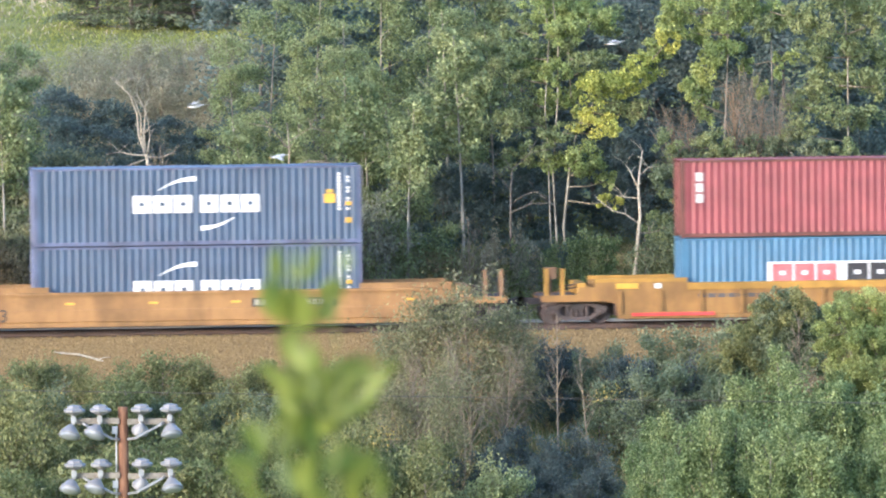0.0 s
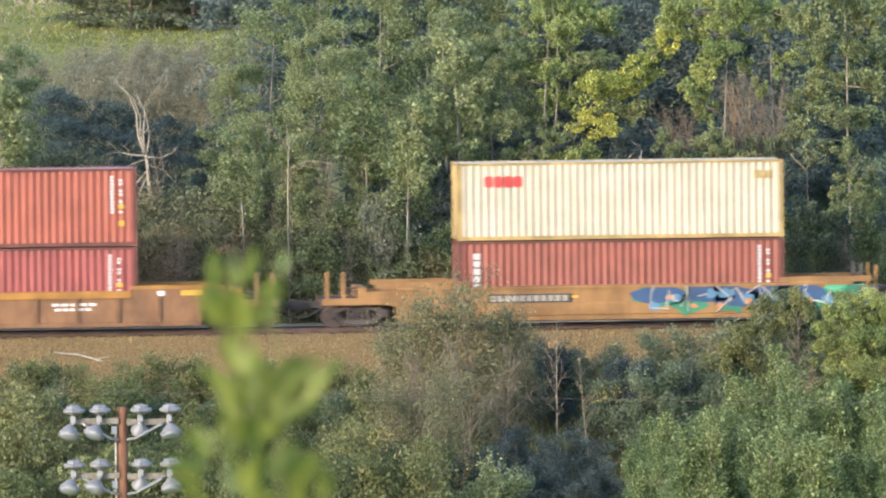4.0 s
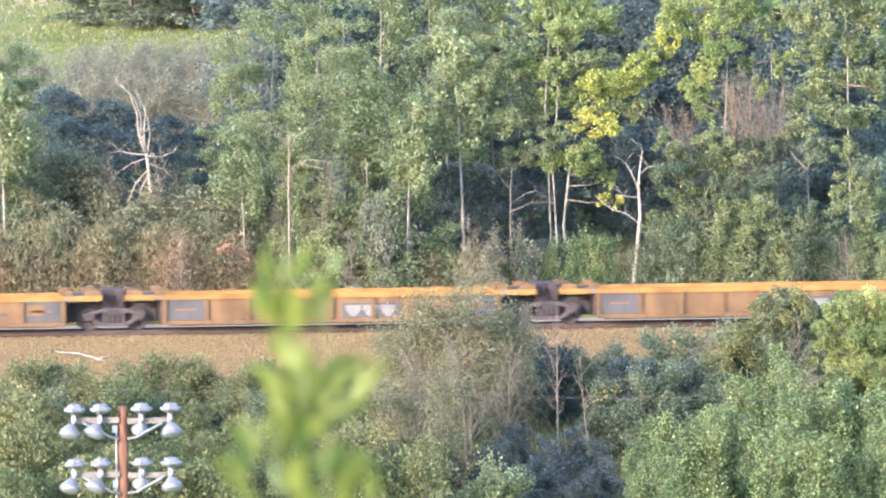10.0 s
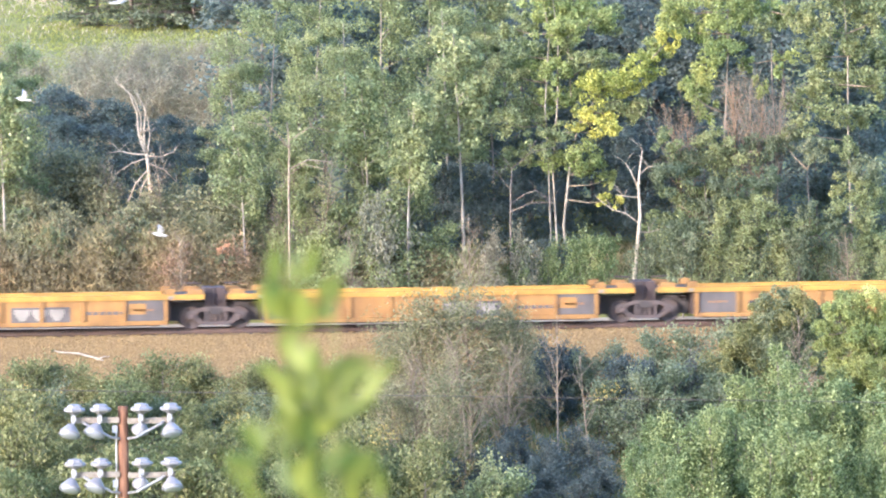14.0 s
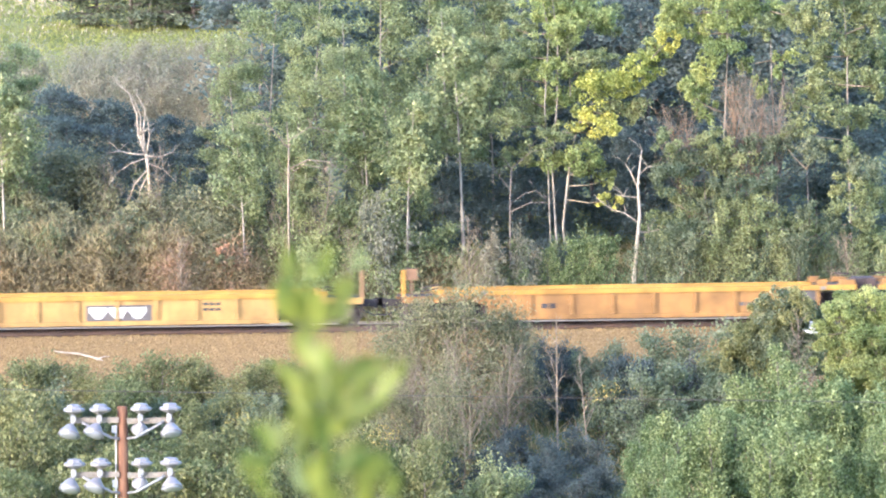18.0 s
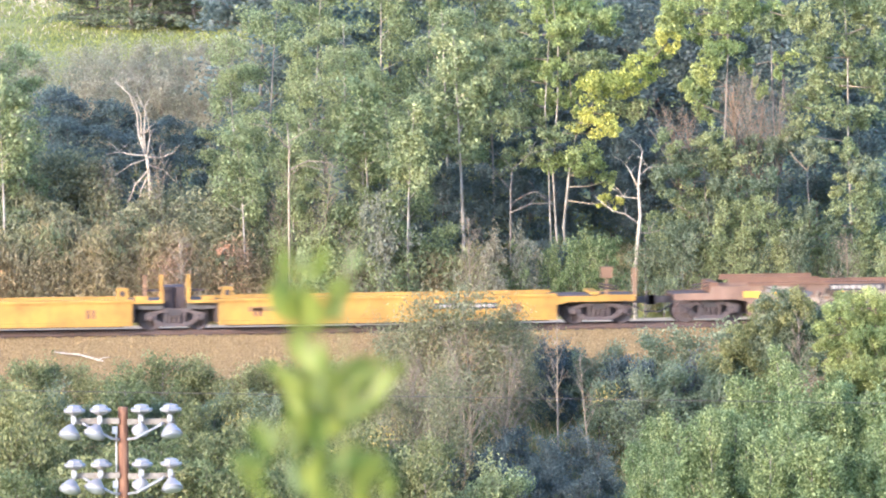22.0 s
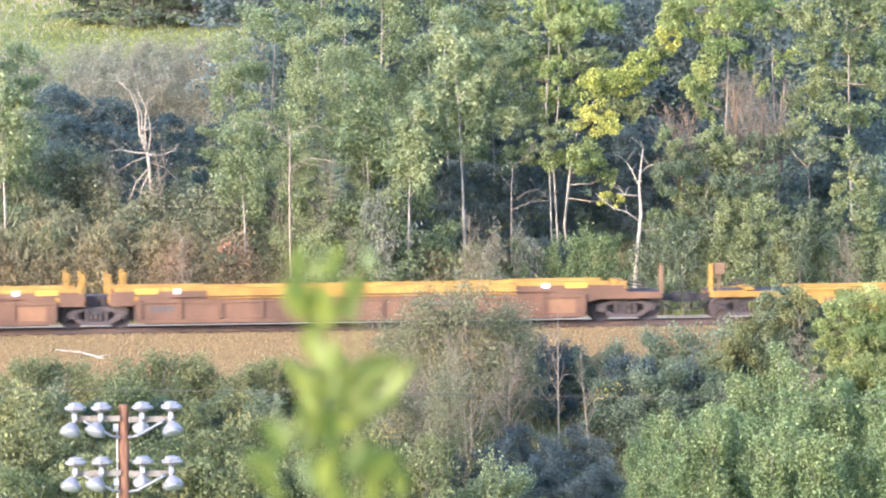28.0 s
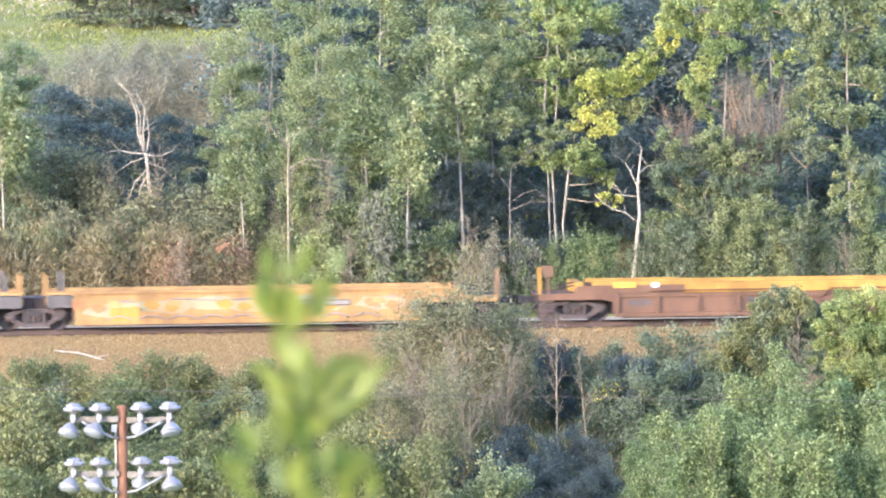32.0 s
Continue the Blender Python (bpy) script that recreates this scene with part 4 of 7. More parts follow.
lobed_tree("tall_shrub", "large open green shrub behind the track, with dark gaps", 15.46, 7.70, (((-0.00, 2.60, 0.070), (-0.64, 3.69, 0.050), (-0.94, 5.84, 0.020)), ((0.65, 2.59, 0.070), (0.88, 4.31, 0.050), (1.11, 6.02, 0.020)),),
           ((-1.69, 6.88, 0.68, 0.50, "dark"), (-2.05, 3.60, 0.73, 0.54, "green"), (-0.89, 4.25, 0.44, 0.34, "dark"), (-1.40, 3.16, 0.73, 0.54, "dark"), (-0.96, 3.69, 0.56, 0.42, "green"), (0.67, 5.17, 0.73, 0.54, "green"), (1.33, 5.81, 0.73, 0.54, "dark"), (0.88, 4.20, 0.85, 0.62, "green"), (1.75, 4.73, 0.78, 0.58, "green"), (0.23, 3.78, 0.61, 0.46, "dark"), (1.62, 3.12, 0.68, 0.50, "green"), (-0.61, 6.65, 0.68, 0.50, "dark"), (0.47, 6.64, 0.56, 0.42, "green")), 305, (0.10, 0.07))
lobed_tree("tall_shrub", "dense green bush between the track and the slope", 11.03, -12.00, (((-0.05, 2.68, 0.070), (-0.13, 4.53, 0.050), (0.08, 5.76, 0.020)), ((0.57, 2.67, 0.060), (0.80, 4.52, 0.040), (1.11, 5.34, 0.020)),),
           ((-0.54, 5.36, 0.90, 0.74, "brush"), (0.08, 5.76, 0.84, 0.69, "dark"), (0.60, 5.65, 0.84, 0.69, "brush"), (1.01, 5.13, 0.90, 0.74, "dark"), (-0.24, 4.74, 1.04, 0.87, "dark"), (0.49, 4.63, 1.04, 0.87, "dark"), (-0.65, 4.44, 0.90, 0.74, "brush"), (1.21, 4.51, 0.84, 0.69, "dark"), (-1.27, 4.45, 0.77, 0.63, "brush"), (-1.69, 3.94, 0.84, 0.69, "brush"), (0.27, 3.91, 1.04, 0.87, "dark"), (1.10, 3.69, 0.90, 0.74, "dark"), (-0.76, 3.72, 0.97, 0.81, "dark"), (-1.49, 3.32, 0.90, 0.74, "dark"), (-0.35, 3.20, 0.97, 0.81, "brush"), (1.73, 5.33, 0.62, 0.52, "dark"), (2.04, 4.50, 0.84, 0.69, "dark")), 306, (0.1, 0.06))
lobed_tree("willow_bush", "bright yellow-green willow bush on the slope", 12.79, -23.00, (((0.02, 2.24, 0.090), (-0.06, 4.65, 0.070), (-0.34, 7.07, 0.040), (-0.63, 8.68, 0.020)), ((0.42, 2.24, 0.080), (0.55, 5.45, 0.060), (0.54, 8.26, 0.020)),),
           ((-0.87, 8.64, 0.74, 0.62, "lime"), (-0.22, 8.97, 0.81, 0.67, "bright"), (0.48, 8.90, 0.88, 0.73, "lime"), (-1.14, 8.04, 0.61, 0.50, "bright"), (-0.43, 8.03, 0.88, 0.73, "bright"), (0.37, 7.90, 0.94, 0.78, "lime"), (-0.88, 7.28, 0.74, 0.62, "bright"), (-0.08, 7.06, 0.94, 0.78, "lime"), (0.73, 6.95, 0.94, 0.78, "bright"), (-0.55, 6.37, 0.81, 0.67, "bright"), (0.26, 6.09, 0.88, 0.73, "bright"), (0.80, 5.54, 0.88, 0.73, "bright"), (-0.05, 5.36, 0.81, 0.67, "bright"), (1.08, 8.05, 0.88, 0.73, "bright"), (1.19, 8.65, 0.81, 0.67, "lime")), 307, (0.085, 0.05))
lobed_tree("turning_shrub", "small shrub with salmon autumn leaves at its top", -7.67, 7.5, (((0.03, 2.32, 0.03), (0.02, 2.85, 0.02), (-0.04, 3.26, 0.01)),), ((0.00, 3.15, 0.17, 0.13, "rust"), (0.17, 3.26, 0.12, 0.10, "rust"), (-0.17, 3.07, 0.12, 0.10, "rust"), (-0.09, 2.71, 0.25, 0.20, "olive"), (0.19, 2.70, 0.21, 0.17, "olive")), 308, (0.07, 0.05))
snag("dead_sapling", "thin bare grey dead sapling", 2.98, -13, 7, 5.73, 0.055, 16, 1.2, 0.35, 1.4, 3, TWIG, 0.02)
snag("dead_sapling", "thin bare grey dead sapling", 4.08, -14, 8, 4.58, 0.04, 14, 1.1, 0.3, 1.4, 3, TWIG, 0.05)
snag("bare_bush", "leafless grey bush of thin branching twigs", 1.80, 7, 9, 4.22, 0.032, 34, 1.5, 0.05, 1.3, 5, TWIG, 0.05)
snag("bare_bush", "leafless brown bush of thin branching twigs", 10.1, 8.6, 11, 7.2, 0.03, 60, 1.7, 0.3, 2.8, 4, ROSETWIG, 0.05)
snag("bare_bush", "leafless brown bush of thin branching twigs", 11.9, 8.6, 12, 8.3, 0.035, 80, 2.2, 0.45, 2.8, 4, ROSETWIG, 0.05)
snag("bare_bush", "leafless brown bush of thin branching twigs", 13.0, 8.6, 21, 7.7, 0.03, 60, 1.9, 0.45, 2.8, 4, ROSETWIG, 0.05)
snag("bare_bush", "leafless brown bush of thin branching twigs", 10.03, 8.6, 41, 7.04, 0.026, 42, 3.0, 0.6, 2.0, 3, ROSETWIG, 0.05)
snag("bare_bush", "leafless brown bush of thin branching twigs", 12.35, 8.7, 42, 8.43, 0.026, 42, 3.0, 0.6, 2.0, 3, TWIG, 0.05)
snag("bare_bush", "leafless brown bush of thin branching twigs", 13.63, 8.6, 43, 7.89, 0.026, 42, 3.0, 0.6, 2.0, 3, TWIG, 0.05)
snag("bare_bush", "leafless grey bush of thin branching twigs", -4.07, 8.4, 13, 6.03, 0.032, 36, 1.6, 0.3, 1.3, 5, TWIG, 0.05)
snag("bare_bush", "leafless grey bush of thin branching twigs", -5.33, 8.8, 14, 5.42, 0.032, 36, 1.6, 0.25, 1.3, 5, TWIG, 0.05)
snag("bare_bush", "leafless grey bush of thin branching twigs", -9.69, 11, 15, 5.32, 0.032, 40, 1.7, 0.1, 1.3, 5, TWIG, 0.05)
snag("bare_bush", "leafless grey bush of thin branching twigs", -11.79, 12, 16, 4.64, 0.032, 40, 1.7, 0.1, 1.3, 5, TWIG, 0.05)
snag("bare_bush", "leafless grey bush of thin branching twigs", 16.01, 7, 19, 3.48, 0.032, 34, 1.2, 0.1, 1.3, 5, TWIG, 0.05)
snag("bare_bush", "leafless grey bush of thin branching twigs", -2.92, 7, 20, 3.54, 0.032, 30, 1.2, 0.1, 1.3, 5, TWIG, 0.05)
snag("bare_bush", "leafless brown bush of thin branching twigs", -9.13, 7, 22, 3.63, 0.032, 30, 1.2, 0.1, 1.3, 5, TWIG, 0.05)
snag("bare_bush", "leafless grey bush of thin branching twigs", -8.69, 44, 23, 4.28, 0.032, 44, 2.6, 0.1, 1.3, 5, TWIG, 0.05)
snag("bare_bush", "leafless grey bush of thin branching twigs", -6.47, 46, 24, 4.32, 0.032, 44, 2.6, 0.1, 1.3, 5, TWIG, 0.05)
snag("bare_bush", "leafless grey bush of thin branching twigs", -4.85, 46, 25, 4.30, 0.032, 44, 2.6, 0.1, 1.3, 5, TWIG, 0.05)
snag("bare_bush", "leafless grey bush of thin branching twigs", -0.60, -14.6, 26, 5.45, 0.045, 40, 2, 0.2, 1.3, 5, TWIG, 0.05)
snag("bare_bush", "leafless grey bush of thin branching twigs", 0.89, -14, 27, 4.84, 0.045, 40, 1.6, 0.2, 1.3, 5, TWIG, 0.05)
snag("bare_bush", "leafless grey bush of thin branching twigs", -2.24, -14.6, 28, 4.66, 0.045, 40, 1.8, 0.2, 1.3, 5, TWIG, 0.05)
snag("bare_bush", "leafless grey bush of thin branching twigs", 11.67, -15, 29, 6.20, 0.032, 34, 1.4, 0.3, 1.3, 5, TWIG, 0.05)
snag("bare_bush", "leafless brown bush of thin branching twigs", 6.29, -30, 30, 6.11, 0.032, 30, 1.2, 0.3, 1.3, 5, TWIG, 0.05)


def build_field_grass():
    rng = np.random.default_rng(12)
    n = 70000
    x, y = rng.uniform(-22, 14, n), rng.uniform(78, 175, n)
    z = np.interp(y, GROUND_Y, GROUND_Z) + 0.08
    me = leaves("field_grass", np.stack([x, y, z], 1), 0.22, 0.045, LEAF["grass"], rng, upright=0.75)
    setting("field_grass", me, None, "sunlit yellow-green meadow grass", "grass", "stuff")
    n = 16000
    x, y = rng.uniform(-22, -5, n), rng.uniform(120, 176, n)
    keep = rng.uniform(0, 1, n) < np.clip((y - 120) / 40 - (x + 14) / 18, 0.05, 1.0)
    x, y = x[keep], y[keep]
    me = leaves("field_straw", np.stack([x, y, np.interp(y, GROUND_Y, GROUND_Z) + 0.16], 1), 0.34, 0.06, LEAF["drygrass"], rng, upright=0.6)
    setting("field_straw", me, None, "dry straw standing in the meadow grass", "grass", "stuff")
    n = 26000
    x, y = rng.uniform(-20, 20, n), np.where(rng.uniform(0, 1, n) < 0.5, rng.uniform(-16, -5.9, n), rng.uniform(8.3, 16, n))
    z = np.interp(y, GROUND_Y, GROUND_Z) + 0.15
    me = leaves("bank_grass", np.stack([x, y, z], 1), 0.5, 0.04, LEAF["weed"], rng, upright=0.7)
    setting("bank_grass", me, None, "rough dry grass on the railway banks", "grass", "stuff")
    spots = ((-16.23, -17.0, -1.48), (-15.93, -17.0, -1.69), (-16.64, -17.0, -1.82), (-3.97, -23.0, -2.40), (-4.33, -23.0, -2.74), (4.69, -16.0, -1.60), (4.38, -16.0, -1.76), (-16.78, -16.0, -1.22), (-5.94, -25.0, -3.09), (-9.16, -20.0, -2.13))
    pts = np.concatenate([np.array(c) + rng.normal(0, 1, (60, 3)) * (0.34, 0.35, 0.16) for c in spots])
    me = leaves("goldenrod", pts, 0.075, 0.05, LEAF["flower"], rng)
    setting("goldenrod", me, None, "scattered yellow goldenrod flowers among the shrubs", "flowers", "stuff")


build_field_grass()


# ---------------------------------------------------------------- the train
def travel(t):
    """Metres that the train has gone at t seconds; it slowly gathers speed."""
    return 13.827 * t + 0.00909 * t * t


MOVERS, WHEELS = [], []          # things that ride along; wheelsets with their truck's place
WHEEL_R, OVERHANG = 0.42, 2.17
LIFT = 0.1                      # height of the rail heads

OR_B = paint("orange_car_paint", (0.275, 0.15, 0.047), 0.35)
OR_C = paint("faded_brown_orange", (0.20, 0.105, 0.045), 0.5)
OR_D = paint("dull_orange_panel", (0.178, 0.10, 0.035), 0.45)
OR_E = paint("amber_panel", (0.255, 0.136, 0.032), 0.4)
OR_F = paint("yellow_panel", (0.33, 0.208, 0.056), 0.35)
OR_H = paint("golden_panel", (0.33, 0.18, 0.02), 0.3)
OR_J = paint("pale_yellow_panel", (0.32, 0.185, 0.055), 0.4)
BR_G = paint("brown_red_panel", (0.185, 0.115, 0.072), 0.5)
BR_I = paint("red_brown_panel", (0.138, 0.072, 0.036), 0.4)
TOPC = paint("orange_top_rail", (0.34, 0.168, 0.026), 0.3)
TOPY = paint("yellow_top_rail", (0.36, 0.198, 0.024), 0.3)

RUSTP = paint("faded_post_paint", (0.20, 0.115, 0.055), 0.5)
TRUCKF = paint("dusty_truck_frame", (0.085, 0.07, 0.065), 0.4, 0.8)
RUSTY = paint("grimy_rust_iron", (0.052, 0.038, 0.034), 0.5, 0.8)

WHEELSET = Shape().lathe([(0.09, -0.98), (0.09, -0.80), (WHEEL_R - 0.12, -0.80), (WHEEL_R - 0.02, -0.82), (WHEEL_R, -0.815), (WHEEL_R, -0.71), (WHEEL_R + 0.025, -0.69), (WHEEL_R + 0.02, -0.67), (0.13, -0.68), (0.08, -0.60),
                          (0.08, 0.60), (0.13, 0.68), (WHEEL_R + 0.02, 0.67), (WHEEL_R + 0.025, 0.69), (WHEEL_R, 0.71), (WHEEL_R, 0.815), (WHEEL_R - 0.12, 0.80), (0.09, 0.80), (0.09, 0.98)], 22, axis="y")
for k in range(4):   # lightening ribs on the wheel's plate, so that its turning shows
    a = k * math.tau / 4
    WHEELSET.tube([(0.14 * math.cos(a), -0.815, 0.14 * math.sin(a)), (0.3 * math.cos(a), -0.815, 0.3 * math.sin(a))], [0.03, 0.03], 4)
WHEELSET = WHEELSET.mesh("wheelset", WHEEL)
FRAME = Shape().prism([(-1.12, 0.48), (-1.12, 0.62), (-0.42, 0.83), (0.42, 0.83), (1.12, 0.62), (1.12, 0.48), (0.45, 0.68), (-0.45, 0.68)], -0.07, 0.07)
FRAME.prism([(-1.0, 0.42), (-0.72, 0.46), (-0.42, 0.28), (0.42, 0.28), (0.72, 0.46), (1.0, 0.42), (0.46, 0.15), (-0.46, 0.15)], -0.08, 0.08)
for k in (-1, 1):
    FRAME.box(k * 0.36 - 0.05, k * 0.36 + 0.05, -0.06, 0.06, 0.2, 0.75).box(k * 0.88 - 0.19, k * 0.88 + 0.19, -0.10, 0.10, 0.38, 0.60)
FRAME = FRAME.mesh("side_frame", TRUCKF)
SPRING = Shape().lathe([(0.06, 0.28), (0.075, 0.33), (0.06, 0.38), (0.075, 0.43), (0.06, 0.48), (0.075, 0.53), (0.06, 0.60)], 8).mesh("coil_spring", WHEEL)
BOLSTER = Shape().box(-0.24, 0.24, -1.14, 1.14, 0.56, 0.78).box(-0.35, 0.35, -0.3, 0.3, 0.76, 0.92).mesh("bolster", IRON)
CAP = Shape().lathe([(0.11, 0), (0.12, 0.03), (0.09, 0.09), (0.03, 0.1)], 12, axis="y").mesh("bearing_cap", WHEEL)
CAP.transform(Matrix.Rotation(math.pi, 4, "X"))


def truck(car, x, place):
    """A two-axle truck under a car; place is its way along the train."""
    tr = part("truck", BOLSTER, IRON, car, "grimy dark iron two-axle truck", (x, 0, 0))
    for s in (-1, 1):
        part("side_frame", FRAME, TRUCKF, tr, at=(0, 1.05 * s, 0))
        for k in (-0.18, 0, 0.18):
            part("coil_spring", SPRING, WHEEL, tr, at=(k, 1.05 * s, 0))
    for s in (-1, 1):
        ob = part("wheelset", WHEELSET, WHEEL, tr, at=(0.88 * s, 0, WHEEL_R))
        WHEELS.append((ob, 0.88 * s, place))
        part("bearing_cap", CAP, WHEEL, tr, at=(0.88 * s, -1.10, 0.47))


def slab(x0, x1, z0, z1, y=-1.47, out=0.012):
    """A painted patch a little proud of the near side."""
    return Shape().box(x0, x1, y - out, y, z0, z1)


def bar_row(sh, x0, x1, z0, z1, n, gap=0.22, y=-1.47, out=0.012):
    """A row of plain bars in place of writing."""
    w = (x1 - x0) / n
    for i in range(n):
        a = x0 + i * w
        sh.box(a, a + w * (1 - gap), y - out, y, z0, z1)
    return sh


def blob(sh, rng, x, z, rx, rz, y, out, n=11):
    """A wavering rounded patch of spray paint."""
    r = [rng.uniform(0.65, 1.15) for _ in range(n)]
    sh.prism([(x + rx * r[k] * math.cos(k * math.tau / n), z + rz * r[k] * math.sin(k * math.tau / n)) for k in range(n)], y - out, y)


def spray(car, x0, x1, z0, z1, layers, seed, y=-1.47, n=9):
    """Spray-painted lettering turned into plain coloured shapes, layer over layer."""
    rng = random.Random(seed)
    for i, (mat, size, count) in enumerate(layers):
        sh = Shape()
        for k in range(count):
            x = x0 + (x1 - x0) * (k + rng.uniform(0.2, 0.8)) / count
            z = rng.uniform(z0 + (z1 - z0) * 0.3, z0 + (z1 - z0) * 0.7)
            rz = (z1 - z0) * 0.5 * size * rng.uniform(0.7, 1.1)
            rz = min(rz, z1 - z, z - z0)
            blob(sh, rng, x, z, (x1 - x0) / count * 0.75 * size * rng.uniform(0.7, 1.2), rz * 0.86, y, 0.006 + 0.004 * i)
        tagged(part("graffiti", sh, mat, car, "sprayed graffiti in plain coloured shapes"), kind="stuff")


def dark_shape(car, blocks_at, y):
    """Slanting black pieces (x, z, height, slant) on the white ground, in place of sprayed letters."""
    for x, z, h, lean in blocks_at:
        w = 0.42 + 0.3 * h
        sh = Shape().prism([(x, z), (x + w, z), (x + w + lean, z + h * 0.6), (x + w * 0.8 + lean, z + h), (x + lean * 0.6, z + h), (x + lean * 0.3 - 0.06, z + h * 0.5)], y - 0.02, y - 0.008)
        part("graffiti", sh, BLACK, car, "black sprayed shape")


def strokes(car, x0, x1, z0, z1, mat, seed, count, r=0.035, y=-1.48):
    rng = random.Random(seed)
    sh = Shape()
    for k in range(count):
        a = x0 + (x1 - x0) * k / count
        w = (x1 - x0) / count
        pts = [(a + w * rng.uniform(0, 1.3), y, rng.uniform(z0, z1)) for _ in range(4)]
        sh.tube(pts, [r] * 4, 4)
    tagged(part("graffiti", sh, mat, car, "sprayed graffiti outlines"), kind="stuff")


def box(x, w, y0, y1, z0, z1):
    """A block of width w round x."""
    return Shape().box(x - w / 2, x + w / 2, y0, y1, z0, z1)


def joint_end(car, q, H, b, style, zt, side, top):
    """What stands at the end of a unit that shares its truck with the next one."""
    wide = "53" in style
    zb = {"ribbed": 1.13, "smooth": 1.03}.get(style, 1.02)
    zh = {"ribbed": zt, "smooth": 1.15}.get(style, 1.22)
    for s in (-1, 1):
        y0, y1 = sorted((s * 1.30, s * 1.47))
        part("end_beam", Shape().box(*sorted((q * (b - 0.05), q * (H - 0.42))), y0, y1, zb, zh - 0.004), top, car)
    part("end_deck", Shape().box(*sorted((q * b, q * (H - 0.42))), -1.28, 1.28, zh - 0.1, zh - 0.02), IRON, car, "dark grimy end deck")
    part("joint_box", Shape().box(*sorted((q * (H - 0.40), q * (H - 0.02))), -0.9, 0.9, 0.85, 1.62 if style == "smooth" else 1.52 if style == "ribbed" else 1.22), RUSTY, car, "dark rusty joint housing")
    if style == "smooth":
        part("end_panel", Shape().box(*sorted((q * (b + 0.02), q * (H - 0.44))), -1.2, 1.2, 0.8, zb - 0.004), GREYP, car, "grey end panel")
    if style == "smooth":
        g = part("guide_box", box(q * (H - 1.95), 0.42, -1.46, -1.14, zt - 0.02, zt + 0.44), top, car, "boxed container guide")
        # no opening: a dark plate gives the hole's shade by colour
        part("guide_hole_patch", box(q * (H - 1.95), 0.17, -1.468, -1.458, zt + 0.12, zt + 0.31), RUSTY, g)
        part("deck_box", box(q * (H - 1.25), 0.5, -1.46, -1.12, zh, zh + 0.16), top, car)
        part("guide_post", box(q * (H - 0.5), 0.15, -1.37, -1.23, zh - 0.1, 2.1), top, car)
        if q > 0:
            part("guide_post", box(q * (H - 1.1), 0.13, -1.2, -1.06, zh - 0.1, 2.08), RUSTP, car)
        part("post_brace", Shape().box(*sorted((q * (H - 1.1), q * (H - 0.45))), -1.1, -1.04, 1.46, 1.54), RUSTY, car)
    elif style == "ribbed":
        for s in (-1, 1):
            y0, y1 = sorted((s * 1.1, s * 1.44))
            part("guide_block", Shape().prism([(q * (H - 0.78) - 0.32, zt), (q * (H - 0.78) + 0.32, zt), (q * (H - 0.78) + 0.28, zt + 0.17), (q * (H - 0.78) - 0.24, zt + 0.2)], y0, y1), side, car)
            part("guide_block", Shape().prism([(q * (H - 1.72) - 0.2, zt), (q * (H - 1.72) + 0.2, zt), (q * (H - 1.72) + 0.17, zt + 0.22), (q * (H - 1.72) - 0.17, zt + 0.2)], y0, y1), side, car)
        part("end_rail", Shape().tube([(q * (H - 1.0), 0.7, zt + 0.33), (q * (H - 0.4), 0.7, zt + 0.3)], [0.03, 0.03], 5), RUSTY, car)
    else:
        for k, dx in enumerate((0.48, 1.05)):
            for s in (-1, 1):
                part("guide_post", box(q * (H - dx), 0.1, s * 1.2 - 0.05, s * 1.2 + 0.05, 0.95, 2.06 + 0.06 * k), top if style == "ribbed53deep" else GREYP if k else side, car)
        part("side_plate", Shape().box(*sorted((q * (H - 0.46), q * (b + 0.12))), -1.50, -1.475, 0.86, zt - 0.16), side if style == "ribbed53deep" else GREYP, car, "end plate over the truck")


